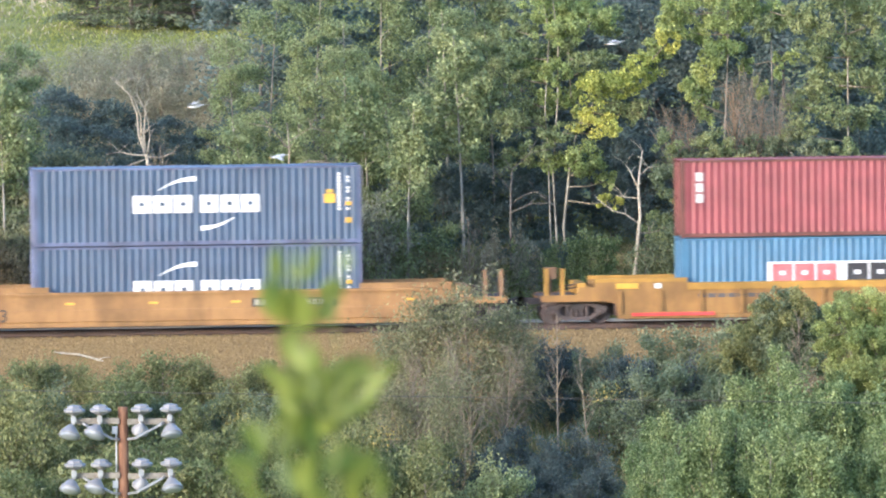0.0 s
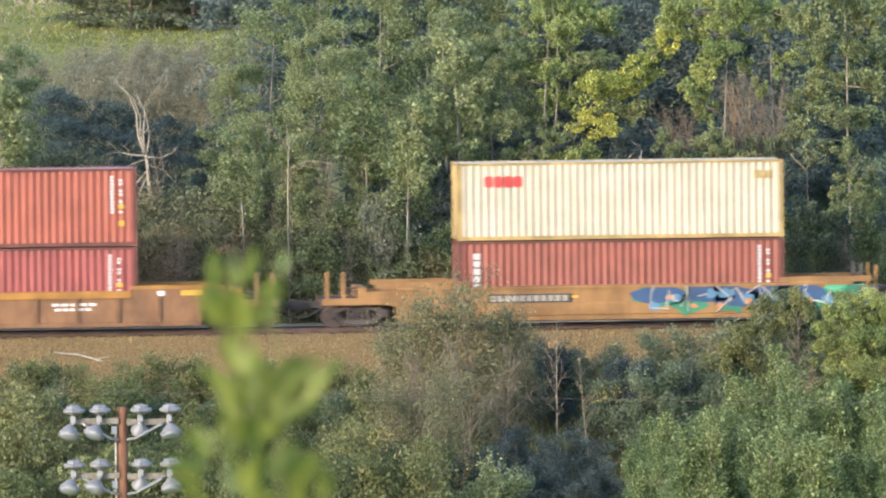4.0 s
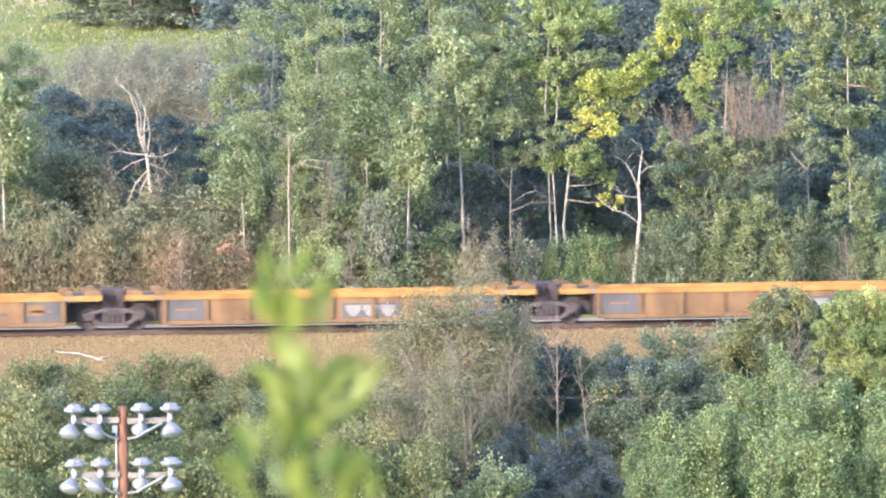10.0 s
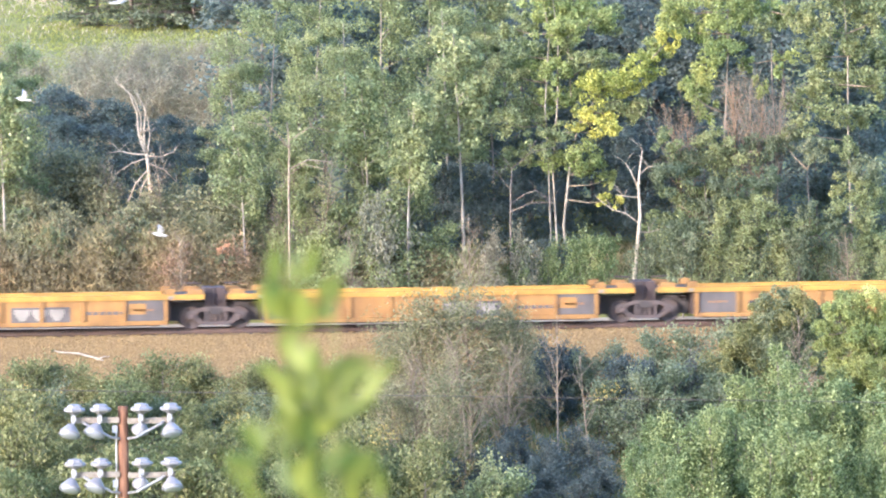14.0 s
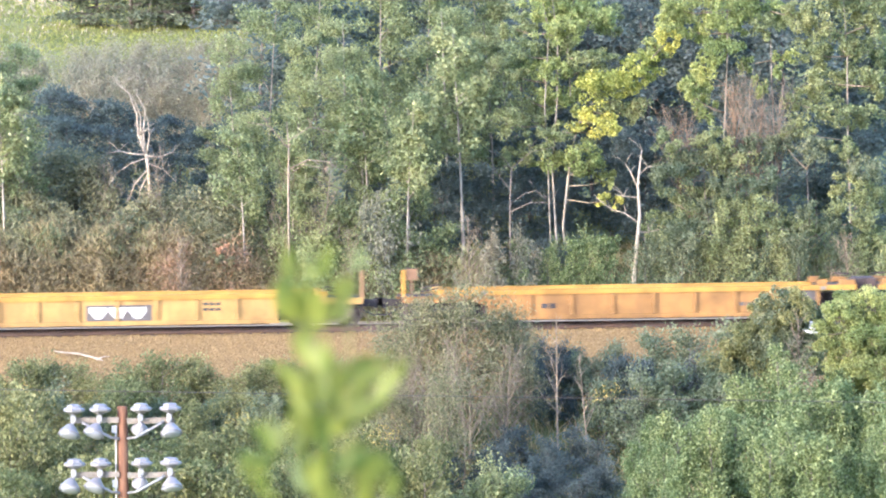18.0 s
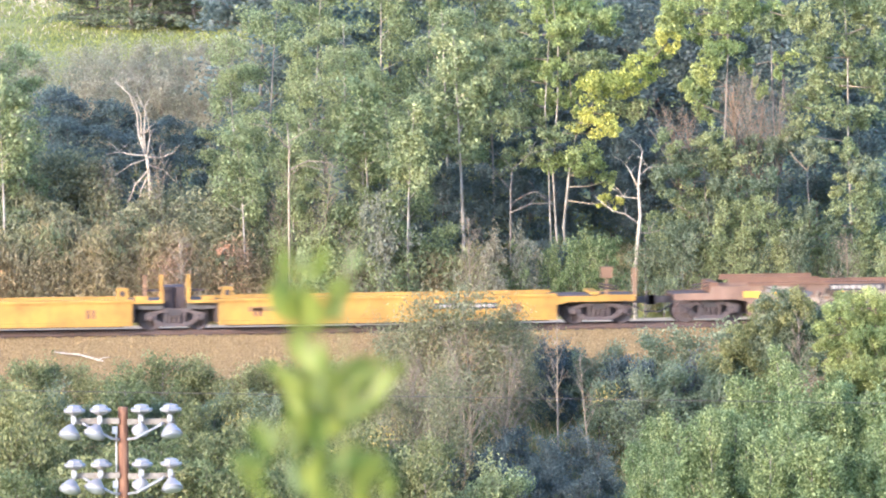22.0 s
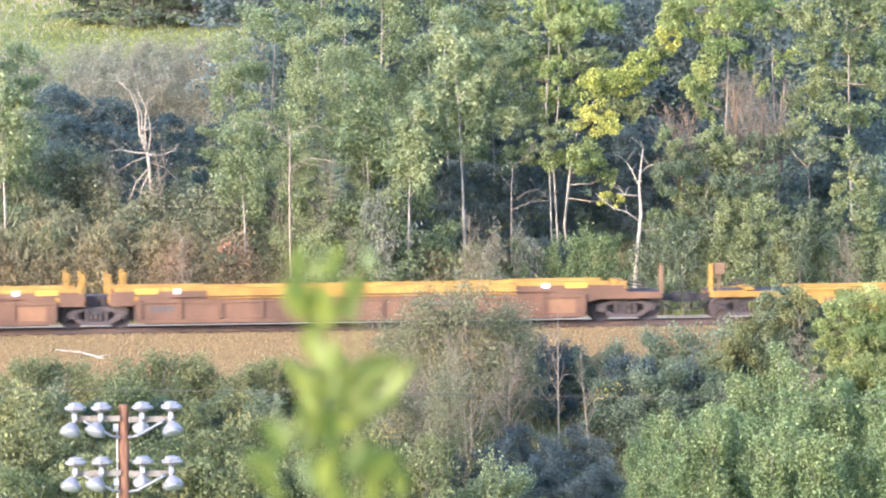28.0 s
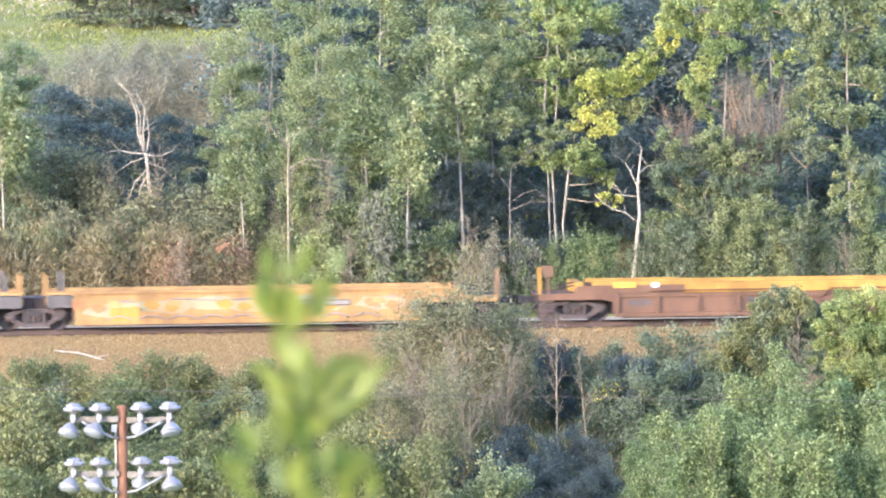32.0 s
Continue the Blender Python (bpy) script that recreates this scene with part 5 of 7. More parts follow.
def platform_end(car, q, H, b, style, zt, side, top):
    """The outer end of a car, over its own truck, with posts and a coupler."""
    for s in (-1, 1):
        y0, y1 = sorted((s * 1.38, s * 1.455))
        out = [(b - 0.1, zt - 0.12), (b - 0.1, 0.72), (b + 0.5, 0.86), (H + 1.36, 0.86), (H + 1.36, 1.1), (H + 0.05, 1.12), (H - 0.05, zt - 0.12)]
        part("end_side", Shape().prism([(q * x, z) for x, z in out], y0, y1), side, car)
    part("end_platform", Shape().box(*sorted((q * b, q * (H + 1.36))), -1.36, 1.36, 1.0, 1.09), RUSTY, car, "dark grimy end platform")
    part("end_cap", Shape().box(*sorted((q * (H - 0.3), q * (H + 0.02))), -1.44, 1.44, 1.12, zt + 0.03), top, car)
    for dx in (0.56, 1.16) if style == "ribbed53" or side is OR_B else (1.2, 1.72) if side is OR_F and q < 0 else (1.32,) if side is not BR_G else ():
        part("guide_post", box(q * (H + dx), 0.15, -1.39, -1.25, 1.08, 2.1), RUSTP if q > 0 else top, car)
    for z in (1.28, 1.4):
        part("end_rail", Shape().tube([(q * H, -1.3, z + 0.12), (q * (H + 0.7), -1.3, z)], [0.03, 0.03], 5), RUSTY, car)
    part("coupler", Shape().box(*sorted((q * (H + 0.7), q * (H + OVERHANG - 0.12))), -0.14, 0.14, 0.72, 0.96).box(*sorted((q * (H + OVERHANG - 0.3), q * (H + OVERHANG + 0.03))), -0.22, 0.2, 0.66, 1.0), IRON, car, "dark iron coupler")
    part("air_hose", Shape().tube([(q * (H + 1.3), -0.35, 0.7), (q * (H + 1.8), -0.38, 0.4), (q * (H + 2.12), -0.36, 0.42)], [0.03] * 3, 5), BLACK, car)
    if style != "smooth53" and side is not OR_F and (q < 0 or style == "smooth"):
        hx = 0.3 if q > 0 else 1.0
        part("brake_housing", box(q * (H + hx), 0.44, -1.3, -1.0, 1.72, 2.14).box(q * (H + hx) - 0.06, q * (H + hx) + 0.06, -1.2, -1.1, 1.08, 1.75), RUSTP, car, "dull square brake housing on a post")
    steps = Shape()
    for z in (0.35, 0.62):
        steps.box(*sorted((q * (H + 0.95), q * (H + 1.35))), -1.46, -1.42, z, z + 0.04)
    for dx in (0.95, 1.32):
        steps.box(*sorted((q * (H + dx), q * (H + dx + 0.03))), -1.46, -1.42, 0.35, 0.9)
    part("step", steps, RUSTY, car)


def well_car(places, i, style, side, top, label, dark=False):
    """One unit of a well car between the trucks places[i] and places[i + 1] (given from the front)."""
    xr, xl = places[i], places[i + 1]
    c, H = (xr + xl) / 2, (xr - xl) / 2
    front, rear = i == 0, i == len(places) - 2
    car = thing("well_car", (c, 0, LIFT), label, "rail car", "cars of the train")
    MOVERS.append((car, c, LIFT))
    wide, deep = "53" in style, style == "ribbed53deep"
    inset = 1.6 if style == "smooth" else 1.5 if wide or style == "flat" else 1.8
    zt = {"smooth53": 1.48, "ribbed53": 1.52, "ribbed53deep": 1.49, "ribbed": 1.32, "smooth": 1.19, "flat": 1.46}[style]
    b = H - inset
    Y = 1.40
    for s in (-1, 1):
        y0, y1 = sorted((s * Y, s * (Y + 0.06)))
        if wide:
            out = [(-b, 0.26), (b, 0.26), (b + 0.08, 0.9), (b + 0.6, 0.98), (b + 0.6, zt - 0.1), (-b - 0.6, zt - 0.1), (-b - 0.6, 0.98), (-b - 0.08, 0.9)] if style != "smooth53" else [(-b - 0.1, 0.26), (b + 0.1, 0.26), (b + 0.1, zt - 0.1), (-b - 0.1, zt - 0.1)]
        else:
            out = [(-b, 0.22), (b, 0.22), (b, zt - 0.1), (-b, zt - 0.1)]
        part("side_sheet", Shape().prism(out, y0, y1), side, car)
        hi = 0.19 if style == "ribbed" else 0.40 if deep else 0.26 if style == "ribbed53" else 0.12
        e = (b - 2.6 if style != "smooth53" else b + 0.1) if wide else b + 0.02 if style == "smooth" else H - 0.45
        ch = Shape().extrude_x([(s * (Y - 0.06), zt - hi), (s * (Y + 0.12), zt - hi), (s * (Y + 0.12), zt - 0.03), (s * (Y + 0.09), zt), (s * (Y - 0.06), zt)], -e, e)
        part("top_chord", ch, top, car)
        part("bottom_sill", Shape().extrude_x([(s * (Y - 0.1), 0.2), (s * (Y + 0.09), 0.2), (s * (Y + 0.09), 0.34), (s * (Y + 0.06), 0.36), (s * (Y - 0.1), 0.36)], -b, b), side, car)
        if wide:   # the raised coaming over each end
            for q in (-1, 1):
                x0, x1 = sorted((q * (b - 2.6), q * (b + 0.85)))
                if style != "smooth53":
                    up = 0.04 if deep else 0.18
                    part("end_strip", Shape().box(x0, x1, s * Y - 0.05, s * Y + 0.08, zt - hi, zt + up - 0.14), side, car)
                    part("coaming", Shape().box(x0, x1, s * Y - 0.06, s * Y + 0.12, zt + up - 0.14, zt + up), top, car)
                    if s < 0:
                        part("label_patch", Shape().box(q * (b - 0.35) - 0.42, q * (b - 0.35) + 0.42, -Y - 0.095, -Y - 0.08, zt - 0.2, zt), YELM, car, "yellow label")
                        part("label_patch", Shape().box(q * (b - 1.5) - 0.13, q * (b - 1.5) + 0.13, -Y - 0.095, -Y - 0.08, zt - 0.2, zt - 0.02), WHITE, car, "white label")
                else:
                    part("coaming", Shape().box(x0, x1, s * Y - 0.04, s * Y + 0.06, zt, zt + 0.2), top, car)
        if deep:
            part("ledge", Shape().extrude_x([(s * (Y + 0.05), zt - hi - 0.16), (s * (Y + 0.11), zt - hi - 0.15), (s * (Y + 0.11), zt - hi - 0.02), (s * (Y + 0.05), zt - hi - 0.01)], -b + 0.1, b - 0.1), side, car)
        if style == "smooth53":
            part("belt_fold", Shape().extrude_x([(s * (Y + 0.05), 0.36), (s * (Y + 0.09), 0.40), (s * (Y + 0.09), 0.80), (s * (Y + 0.05), 0.86)], -b, b), side, car)
        if style.startswith("ribbed"):
            n = max(4, round(2 * b / 1.53))
            rib = Shape().extrude_x([(s * (Y + 0.05), 0.34), (s * (Y + 0.15), 0.36), (s * (Y + 0.15), zt - hi - 0.02), (s * (Y + 0.05), zt - hi)], -0.07, 0.07).mesh("rib", side)
            for k in range(n + 1):
                part("rib", rib, None, car, at=(-b + 0.08 + (2 * b - 0.16) * k / n, 0, 0))
    part("well_floor", Shape().box(-b + 0.3, b - 0.3, -1.38, 1.38, 0.16, 0.25), IRON, car)
    for q, is_end, tx in ((1, front, H), (-1, rear, -H)):
        x0, x1 = sorted((q * (b - 0.1), q * (b + 0.1)))
        part("bulkhead", Shape().prism([(x0, 0.3), (x1, 0.3), (x1, 1.1), (x0, 1.1)], -1.38, 1.38), RUSTY, car)
        if is_end:
            platform_end(car, q, H, b, style, zt, side, top)
        else:
            joint_end(car, q, H, b, style, zt, side, top)
        # added dark box: fills the gap round the truck in place of shade
        x0, x1 = sorted((q * (b + 0.15), q * (H - 0.05 if not is_end else H + 0.9)))
        part("wheel_shade_box", Shape().box(x0, x1, -0.6, 0.6, 0.3, 0.98), IRON, car, "dark box standing in for shade behind the wheels")
        if q < 0 or front:
            truck(car, tx, c + tx)
    if style == "ribbed":
        for q in (-1, 1):
            part("label_patch", box(q * (b + 0.12), 0.2, -Y - 0.128, -Y - 0.118, zt - 0.17, zt - 0.05), DULLW, car, "white label")
    if dark and style == "ribbed":
        w = 2 * b / max(4, round(2 * b / 1.53))
        for q, is_end in ((1, front), (-1, rear)):
            if not is_end:
                part("dark_panel", slab(*sorted((q * (b - 0.02), q * (b - w))), 0.36, 1.12, -Y - 0.06), GREYP, car, "grey repainted end panel")
                if q > 0:
                    part("patched_panel", slab(q * (b - w) + 0.1, q * (b - w) + 0.75, 0.6, 1.0, -Y - 0.072), side, car, "patch of old orange paint")
                part("marking", bar_row(Shape(), *sorted((q * (b - 0.5), q * (b - w + 0.3))), 0.72, 0.8, 4, y=-Y - 0.072), OR_C, car)
    return car, c, H, b


def number_plate_bars(car, x0, x1, z0, z1, y, n=9):
    part("plate", slab(x0, x1, z0, z1, y), BLACK, car, "black reporting plate")
    part("marking", bar_row(Shape(), x0 + 0.1, x1 - 0.1, z0 + 0.05, z1 - 0.05, n, 0.24, y - 0.012), PLATEW, car)


def white_blocks(car, x, z, w, h, y, mat=None, dark=True):
    """A faded company mark as plain blocks on a dark patch."""
    if dark:
        part("mark_patch", slab(x - w / 2 - 0.12, x + w / 2 + 0.12, z - h / 2 - 0.08, z + h / 2 + 0.08, y), GREYP, car, "dark patch behind a mark")
    sh = Shape()
    for k in range(3):
        a = x - w / 2 + k * w / 3
        sh.prism([(a, z + h / 2), (a, z + h * 0.12), (a + w * 0.1, z - h / 2), (a + w * 0.2, z - h / 2), (a + w * 0.29, z + h * 0.12), (a + w * 0.29, z + h / 2)], y - 0.024, y - 0.01)
    part("mark", sh, mat or WHITE, car, "white block mark")


def text_mesh(body, size, mat):
    cu = bpy.data.curves.new("lettering", "FONT")
    cu.body, cu.size, cu.extrude, cu.align_x = body, size, 0.006, "CENTER"
    ob = bpy.data.objects.new("lettering", cu)
    scene.collection.objects.link(ob)
    me = bpy.data.meshes.new_from_object(ob.evaluated_get(bpy.context.evaluated_depsgraph_get()))
    bpy.data.objects.remove(ob)
    me.transform(Matrix.Rotation(math.pi / 2, 4, "X"))
    me.materials.clear()
    me.materials.append(mat)
    return me


def yellow_tabs(car, xs, z, y):
    for x in xs:
        part("reflector", Shape().box(x - 0.18, x + 0.18, y - 0.012, y, z, z + 0.08), YELM, car, "yellow reflector strip")


# -- places of the trucks along the train at the start, from the front
A, B, C = (24.76, 4.88), (0.87, -18.90, -38.88, -58.73), (-63.07, -82.96)
D = (-87.2, -103.05, -119.22, -135.4, -151.57, -167.55)
E = (-171.86, -187.91, -203.95, -220.00, -236.07, -252.11)
F, G = (-256.3, -274.83), (-279.07, -298.75)
HH = (-302.90, -318.71, -334.88, -351.08, -367.17, -383.13)
I, J = (-387.63, -407.34, -427.23, -446.96), (-451.19, -467.08, -483.06)
YR, YS = -1.46, -1.50           # near faces of ribbed and of smooth sides

car, c, H, b = well_car(A, 0, "ribbed53", OR_E, TOPY, "amber ribbed well car carrying two stacked containers")
part("marking", bar_row(Shape(), -b + 3.0, -b + 5.6, 0.95, 1.1, 7, y=YR), GREYP, car)
part("graffiti", slab(-b + 0.5, -b + 3.6, 0.3, 0.42, YR - 0.1), REDM, car)

LET53 = text_mesh("53", 0.66, BLACK)
for i in range(3):
    car, c, H, b = well_car(B, i, "smooth53", OR_B, OR_B, "orange smooth-sided well car with two stacked containers")
    part("size_number", LET53, BLACK, car, "black painted number 53", (-b + 0.75, YS + 0.002, 0.42))
    yellow_tabs(car, [-5.0, -1.9, 1.15, b - 0.75], 1.02, -1.462)
    if i != 1:
        x = 1.75 if i == 0 else -5.1
        number_plate_bars(car, x, x + 3.15, 0.86, 1.18, -1.462, 11)
    else:
        number_plate_bars(car, -1.3, 0.75, 0.84, 1.22, -1.462, 5)
    if i == 2:
        spray(car, 0.8, 8.8, 0.26, 1.50, [(paint("spray_green", (0.045, 0.20, 0.11), 0.1), 1.2, 8), (paint("spray_blue", (0.035, 0.075, 0.16), 0.1), 1.12, 6),
                                         (paint("spray_light_blue", (0.10, 0.21, 0.32), 0.1), 0.42, 9), (paint("spray_orange", (0.45, 0.19, 0.06), 0.1), 0.22, 7)], 5, YS)
        strokes(car, 0.9, 8.7, 0.32, 1.44, paint("spray_pale", (0.46, 0.42, 0.36), 0.1), 8, 13, 0.028, y=YS - 0.02)
        part("panel", slab(b - 0.9, b + 0.6, 0.98, 1.36, -1.462), paint("green_patch", (0.10, 0.42, 0.22), 0.2), car)

car, c, H, b = well_car(C, 0, "ribbed53", OR_C, TOPC, "rusty brown ribbed well car carrying two red containers")
part("marking", bar_row(Shape(), -b + 3.0, -b + 5.2, 0.85, 1.0, 6, y=YR), WHITE, car)
part("marking", bar_row(bar_row(Shape(), 2.9, 4.6, 0.98, 1.08, 5, y=YR), 3.0, 4.4, 0.8, 0.9, 5, y=YR), WHITE, car)

for i in range(5):
    car, c, H, b = well_car(D, i, "ribbed", OR_D, TOPC, "empty dull orange ribbed well car with rusty panels", True)
    if i in (1, 2, 3):
        white_blocks(car, 1.5, 0.62, 1.95, 0.42, YR, DULLW)
    else:
        part("marking", bar_row(Shape(), 2.0, 4.1, 0.6, 0.72, 8, y=YR), GREYP, car)
for i in range(5):
    car, c, H, b = well_car(E, i, "ribbed", OR_E, TOPY, "empty amber ribbed well car", True)
    if i in (1, 2, 3):
        white_blocks(car, 1.5, 0.62, 1.95, 0.42, YR, DULLW)
    part("marking", bar_row(Shape(), 3.2, 5.2, 0.6, 0.72, 8, y=YR), GREYP, car)
    part("marking", bar_row(Shape(), -4.2, -3.6, 0.6, 0.78, 2, y=YR), BLACK, car)

car, c, H, b = well_car(F, 0, "ribbed", OR_F, TOPY, "empty yellow ribbed well car")
white_blocks(car, 1.55, 0.66, 2.2, 0.42, YR)
part("dark_panel", slab(-b + 0.1, -b + 1.6, 0.38, 0.85, YR), BLACK, car)
part("marking", bar_row(Shape(), -b + 0.3, -b + 1.4, 0.55, 0.68, 4, y=YR - 0.012), WHITE, car)
part("marking", bar_row(bar_row(Shape(), b - 2.8, b - 2.1, 0.9, 1.0, 3, y=YR), b - 2.8, b - 2.1, 0.7, 0.8, 3, y=YR), BLACK, car)

PALE_S = paint("spray_cream", (0.33, 0.245, 0.13), 0.2)
BROWN_S = paint("spray_brown", (0.11, 0.085, 0.055), 0.2)
ORANGE_S = paint("spray_orange_patch", (0.36, 0.15, 0.05), 0.2)
GREY_S = paint("spray_grey", (0.20, 0.20, 0.22), 0.2)
G_PALE = paint("faded_cream_spray", (0.27, 0.22, 0.155), 0.3)
G_ROSE = paint("faded_rose_spray", (0.21, 0.135, 0.08), 0.3)
G_GREY = paint("faded_grey_spray", (0.10, 0.105, 0.11), 0.3)
G_GREEN = paint("faded_green_spray", (0.13, 0.14, 0.075), 0.3)
car, c, H, b = well_car(G, 0, "smooth53", BR_G, BR_I, "brown well car covered all along in faded graffiti")
spray(car, -b + 0.2, b - 0.2, 0.26, 1.38, [(G_ROSE, 1.1, 9), (G_PALE, 0.95, 12), (G_GREY, 0.6, 8)], 21, YS)
spray(car, -0.8, 3.0, 0.28, 0.8, [(G_GREEN, 1.1, 4)], 22, YS - 0.01)
spray(car, 3.4, b, 0.3, 1.35, [(G_PALE, 1.0, 6)], 23, YS - 0.012)
spray(car, -0.4, 2.4, 0.75, 1.35, [(ORANGE_S, 0.9, 4)], 25, YS - 0.012)
strokes(car, -b + 0.3, b - 0.3, 0.3, 1.35, BROWN_S, 24, 26, 0.045, YS - 0.03)
strokes(car, -b + 0.3, b - 0.3, 0.3, 1.35, G_PALE, 27, 22, 0.04, YS - 0.035)
yellow_tabs(car, [-4.9, -7.4], 1.05, YS - 0.03)
for q in (-1, 1):
    part("label_patch", slab(q * (b - 0.05) - 0.33, q * (b - 0.05) + 0.33, 0.92, 1.16, YS - 0.03), YELM, car, "bright yellow label")
    part("label_patch", slab(q * (b - 0.75) - 0.16, q * (b - 0.75) + 0.16, 1.12, 1.34, YS - 0.03), DULLW, car, "white label")
number_plate_bars(car, -5.4, -3.3, 1.15, 1.38, YS - 0.03, 8)

SPRAYW = paint("chalky_white_spray", (0.42, 0.41, 0.39), 0.2, 0.7, (0.3, 0.25, 0.2), 0.8)
for i in range(5):
    car, c, H, b = well_car(HH, i, "smooth", OR_H, TOPY, "empty golden yellow smooth-sided well car")
    part("label_patch", bar_row(Shape(), b - 1.7, b - 1.3, 0.5, 0.82, 2, 0.3, YR), BR_I, car)
    part("label_patch", bar_row(Shape(), -b + 1.3, -b + 1.7, 0.5, 0.82, 2, 0.3, YR), BR_I, car)
    if i == 0:
        number_plate_bars(car, 1.7, 4.1, 0.66, 0.88, YR)
        part("stain", slab(-5.2, -2.4, 0.68, 0.86, YR), OR_D, car)
    elif i == 3:
        part("stain", slab(1.6, 3.9, 0.66, 0.84, YR), OR_D, car)
    if i == 1:
        part("graffiti", slab(-4.05, 0.72, 0.26, 1.13, YR), SPRAYW, car, "white sprayed ground of a graffiti piece")
        dark_shape(car, ((-3.85, 0.34, 0.5, 0.1), (-3.2, 0.62, 0.45, -0.12), (-2.75, 0.36, 0.62, 0.2), (-2.05, 0.7, 0.4, -0.25), (-1.75, 0.34, 0.5, 0.05), (-1.25, 0.5, 0.42, -0.3), (-0.62, 0.34, 0.72, 0.08), (-0.2, 0.42, 0.26, 0.22), (0.2, 0.34, 0.3, 0.0), (0.3, 0.78, 0.24, 0.1)), YR)
        strokes(car, -3.8, 0.4, 0.45, 1.0, SPRAYW, 32, 5, 0.03, YR - 0.03)
        spray(car, 0.8, 1.3, 0.85, 1.12, [(SPRAYW, 0.8, 2)], 33, YR)
    if i == 2:
        spray(car, -4.4, -0.9, 0.3, 1.08, [(paint("spray_lime", (0.45, 0.55, 0.18), 0.1), 1.15, 5), (SPRAYW, 1.1, 6), (SPRAYW, 0.9, 7)], 34, YR)
        strokes(car, -4.2, -1.0, 0.4, 1.0, GREY_S, 37, 6, 0.022, YR - 0.03)
        for k, x in enumerate((-3.55, -2.75, -1.95)):
            part("graffiti", Shape().tube([(x, YR - 0.03, 0.34), (x + 0.12, YR - 0.03, 0.7), (x - 0.05 * k, YR - 0.03, 1.05)], [0.045] * 3, 4), OR_H, car, "gap between sprayed shapes")
            part("graffiti", Shape().tube([(x - 0.55, YR - 0.03, 0.66), (x - 0.2, YR - 0.03, 0.7)], [0.05, 0.03], 4), OR_H, car, "gap between sprayed shapes")
        spray(car, -1.0, 1.4, 0.95, 1.12, [(SPRAYW, 1.0, 5)], 35, YR)
    if i == 3:
        spray(car, -0.6, 1.6, 0.95, 1.12, [(SPRAYW, 1.0, 6)], 36, YR)
    if i == 4:
        number_plate_bars(car, -4.6, -2.3, 0.66, 0.86, YR)

for i in range(3):
    car, c, H, b = well_car(I, i, "ribbed53deep", BR_I, TOPY, "empty red-brown ribbed well car with yellow top rail")
    part("panel", slab(b - 1.5, b - 0.4, 0.36, 0.88, YR), OR_C, car)
    part("marking", bar_row(Shape(), -b + 0.5, -b + 1.4, 0.62, 0.84, 4, y=YR), GREYP, car)
    part("marking", bar_row(Shape(), 1.8 - 2.6 * i, 4.0 - 2.6 * i, 0.72, 0.88, 7, y=YR), GREYP, car)
    part("brake_pipe", Shape().tube([(-b + 1.2, YR - 0.12, 1.18), (-1.6, YR - 0.12, 1.18), (-1.2, YR - 0.12, 0.86), (-0.7, YR - 0.12, 0.86), (-0.3, YR - 0.12, 1.18), (b - 1.2, YR - 0.12, 1.18)], [0.025] * 6, 5), BR_I, car)

YEL_S = paint("spray_yellow", (0.36, 0.23, 0.075), 0.2)
MINT_S = paint("spray_mint", (0.25, 0.24, 0.14), 0.2)
for i in range(2):
    car, c, H, b = well_car(J, i, "flat", OR_J, OR_J, "pale yellow well car covered in faded graffiti")
    spray(car, -b + 0.6, b - 0.5, 0.32, 1.28, [(MINT_S, 0.7, 6), (PALE_S, 0.7, 7)], 41 + i, YR)
    for x in (-4.6, 2.2):
        part("graffiti", slab(x - 0.55, x + 0.55, 0.34, 0.84, YR - 0.02), TOPY, car, "orange sprayed patch")
    strokes(car, -b + 1.4, b - 1.2, 1.02, 1.16, GREY_S, 45 + i, 5, 0.016, YR - 0.026)
    wave = Shape()
    for k in range(9):
        x = -b + 1.2 + k * (2 * b - 2.6) / 9
        wave.tube([(x, YR - 0.03, 0.38), (x + 0.3, YR - 0.03, 0.5), (x + 0.6, YR - 0.03, 0.5), (x + 1.0, YR - 0.03, 0.38)], [0.022] * 4, 4)
    tagged(part("graffiti", wave, GREY_S, car, "wavy grey sprayed line"), kind="stuff")
    for x in (-6.0, -3.3, -0.6, 2.6, 4.9):
        spray(car, x - 0.5, x + 0.6, 0.55, 1.2, [(ORANGE_S if x in (-6.0, 4.9) else TOPY, 0.8, 2)], 60 + i, YR - 0.014)
    part("plate", slab(1.5, 3.8, 0.8, 1.02, YR - 0.03), GREYP, car, "dark rimmed reporting plate")
    part("marking", bar_row(Shape(), 1.56, 3.78, 0.84, 0.98, 2, 0.04, YR - 0.042), DULLW, car)
    for x in (-5.2, -3.0, 0.2, 4.6):
        part("label_patch", slab(x, x + 0.5, 0.88, 1.08, YR - 0.025), YEL_S, car, "yellow label")
    part("label_patch", slab(b - 0.45, b - 0.15, 0.6, 0.9, YR), DULLW, car, "white label")


# ---------------------------------------------------------------- the containers on the cars
SOFTW = paint("weathered_white", (0.44, 0.43, 0.41), 0.3, 0.6)
CL, CW, CH = 12.192, 2.438, 2.896


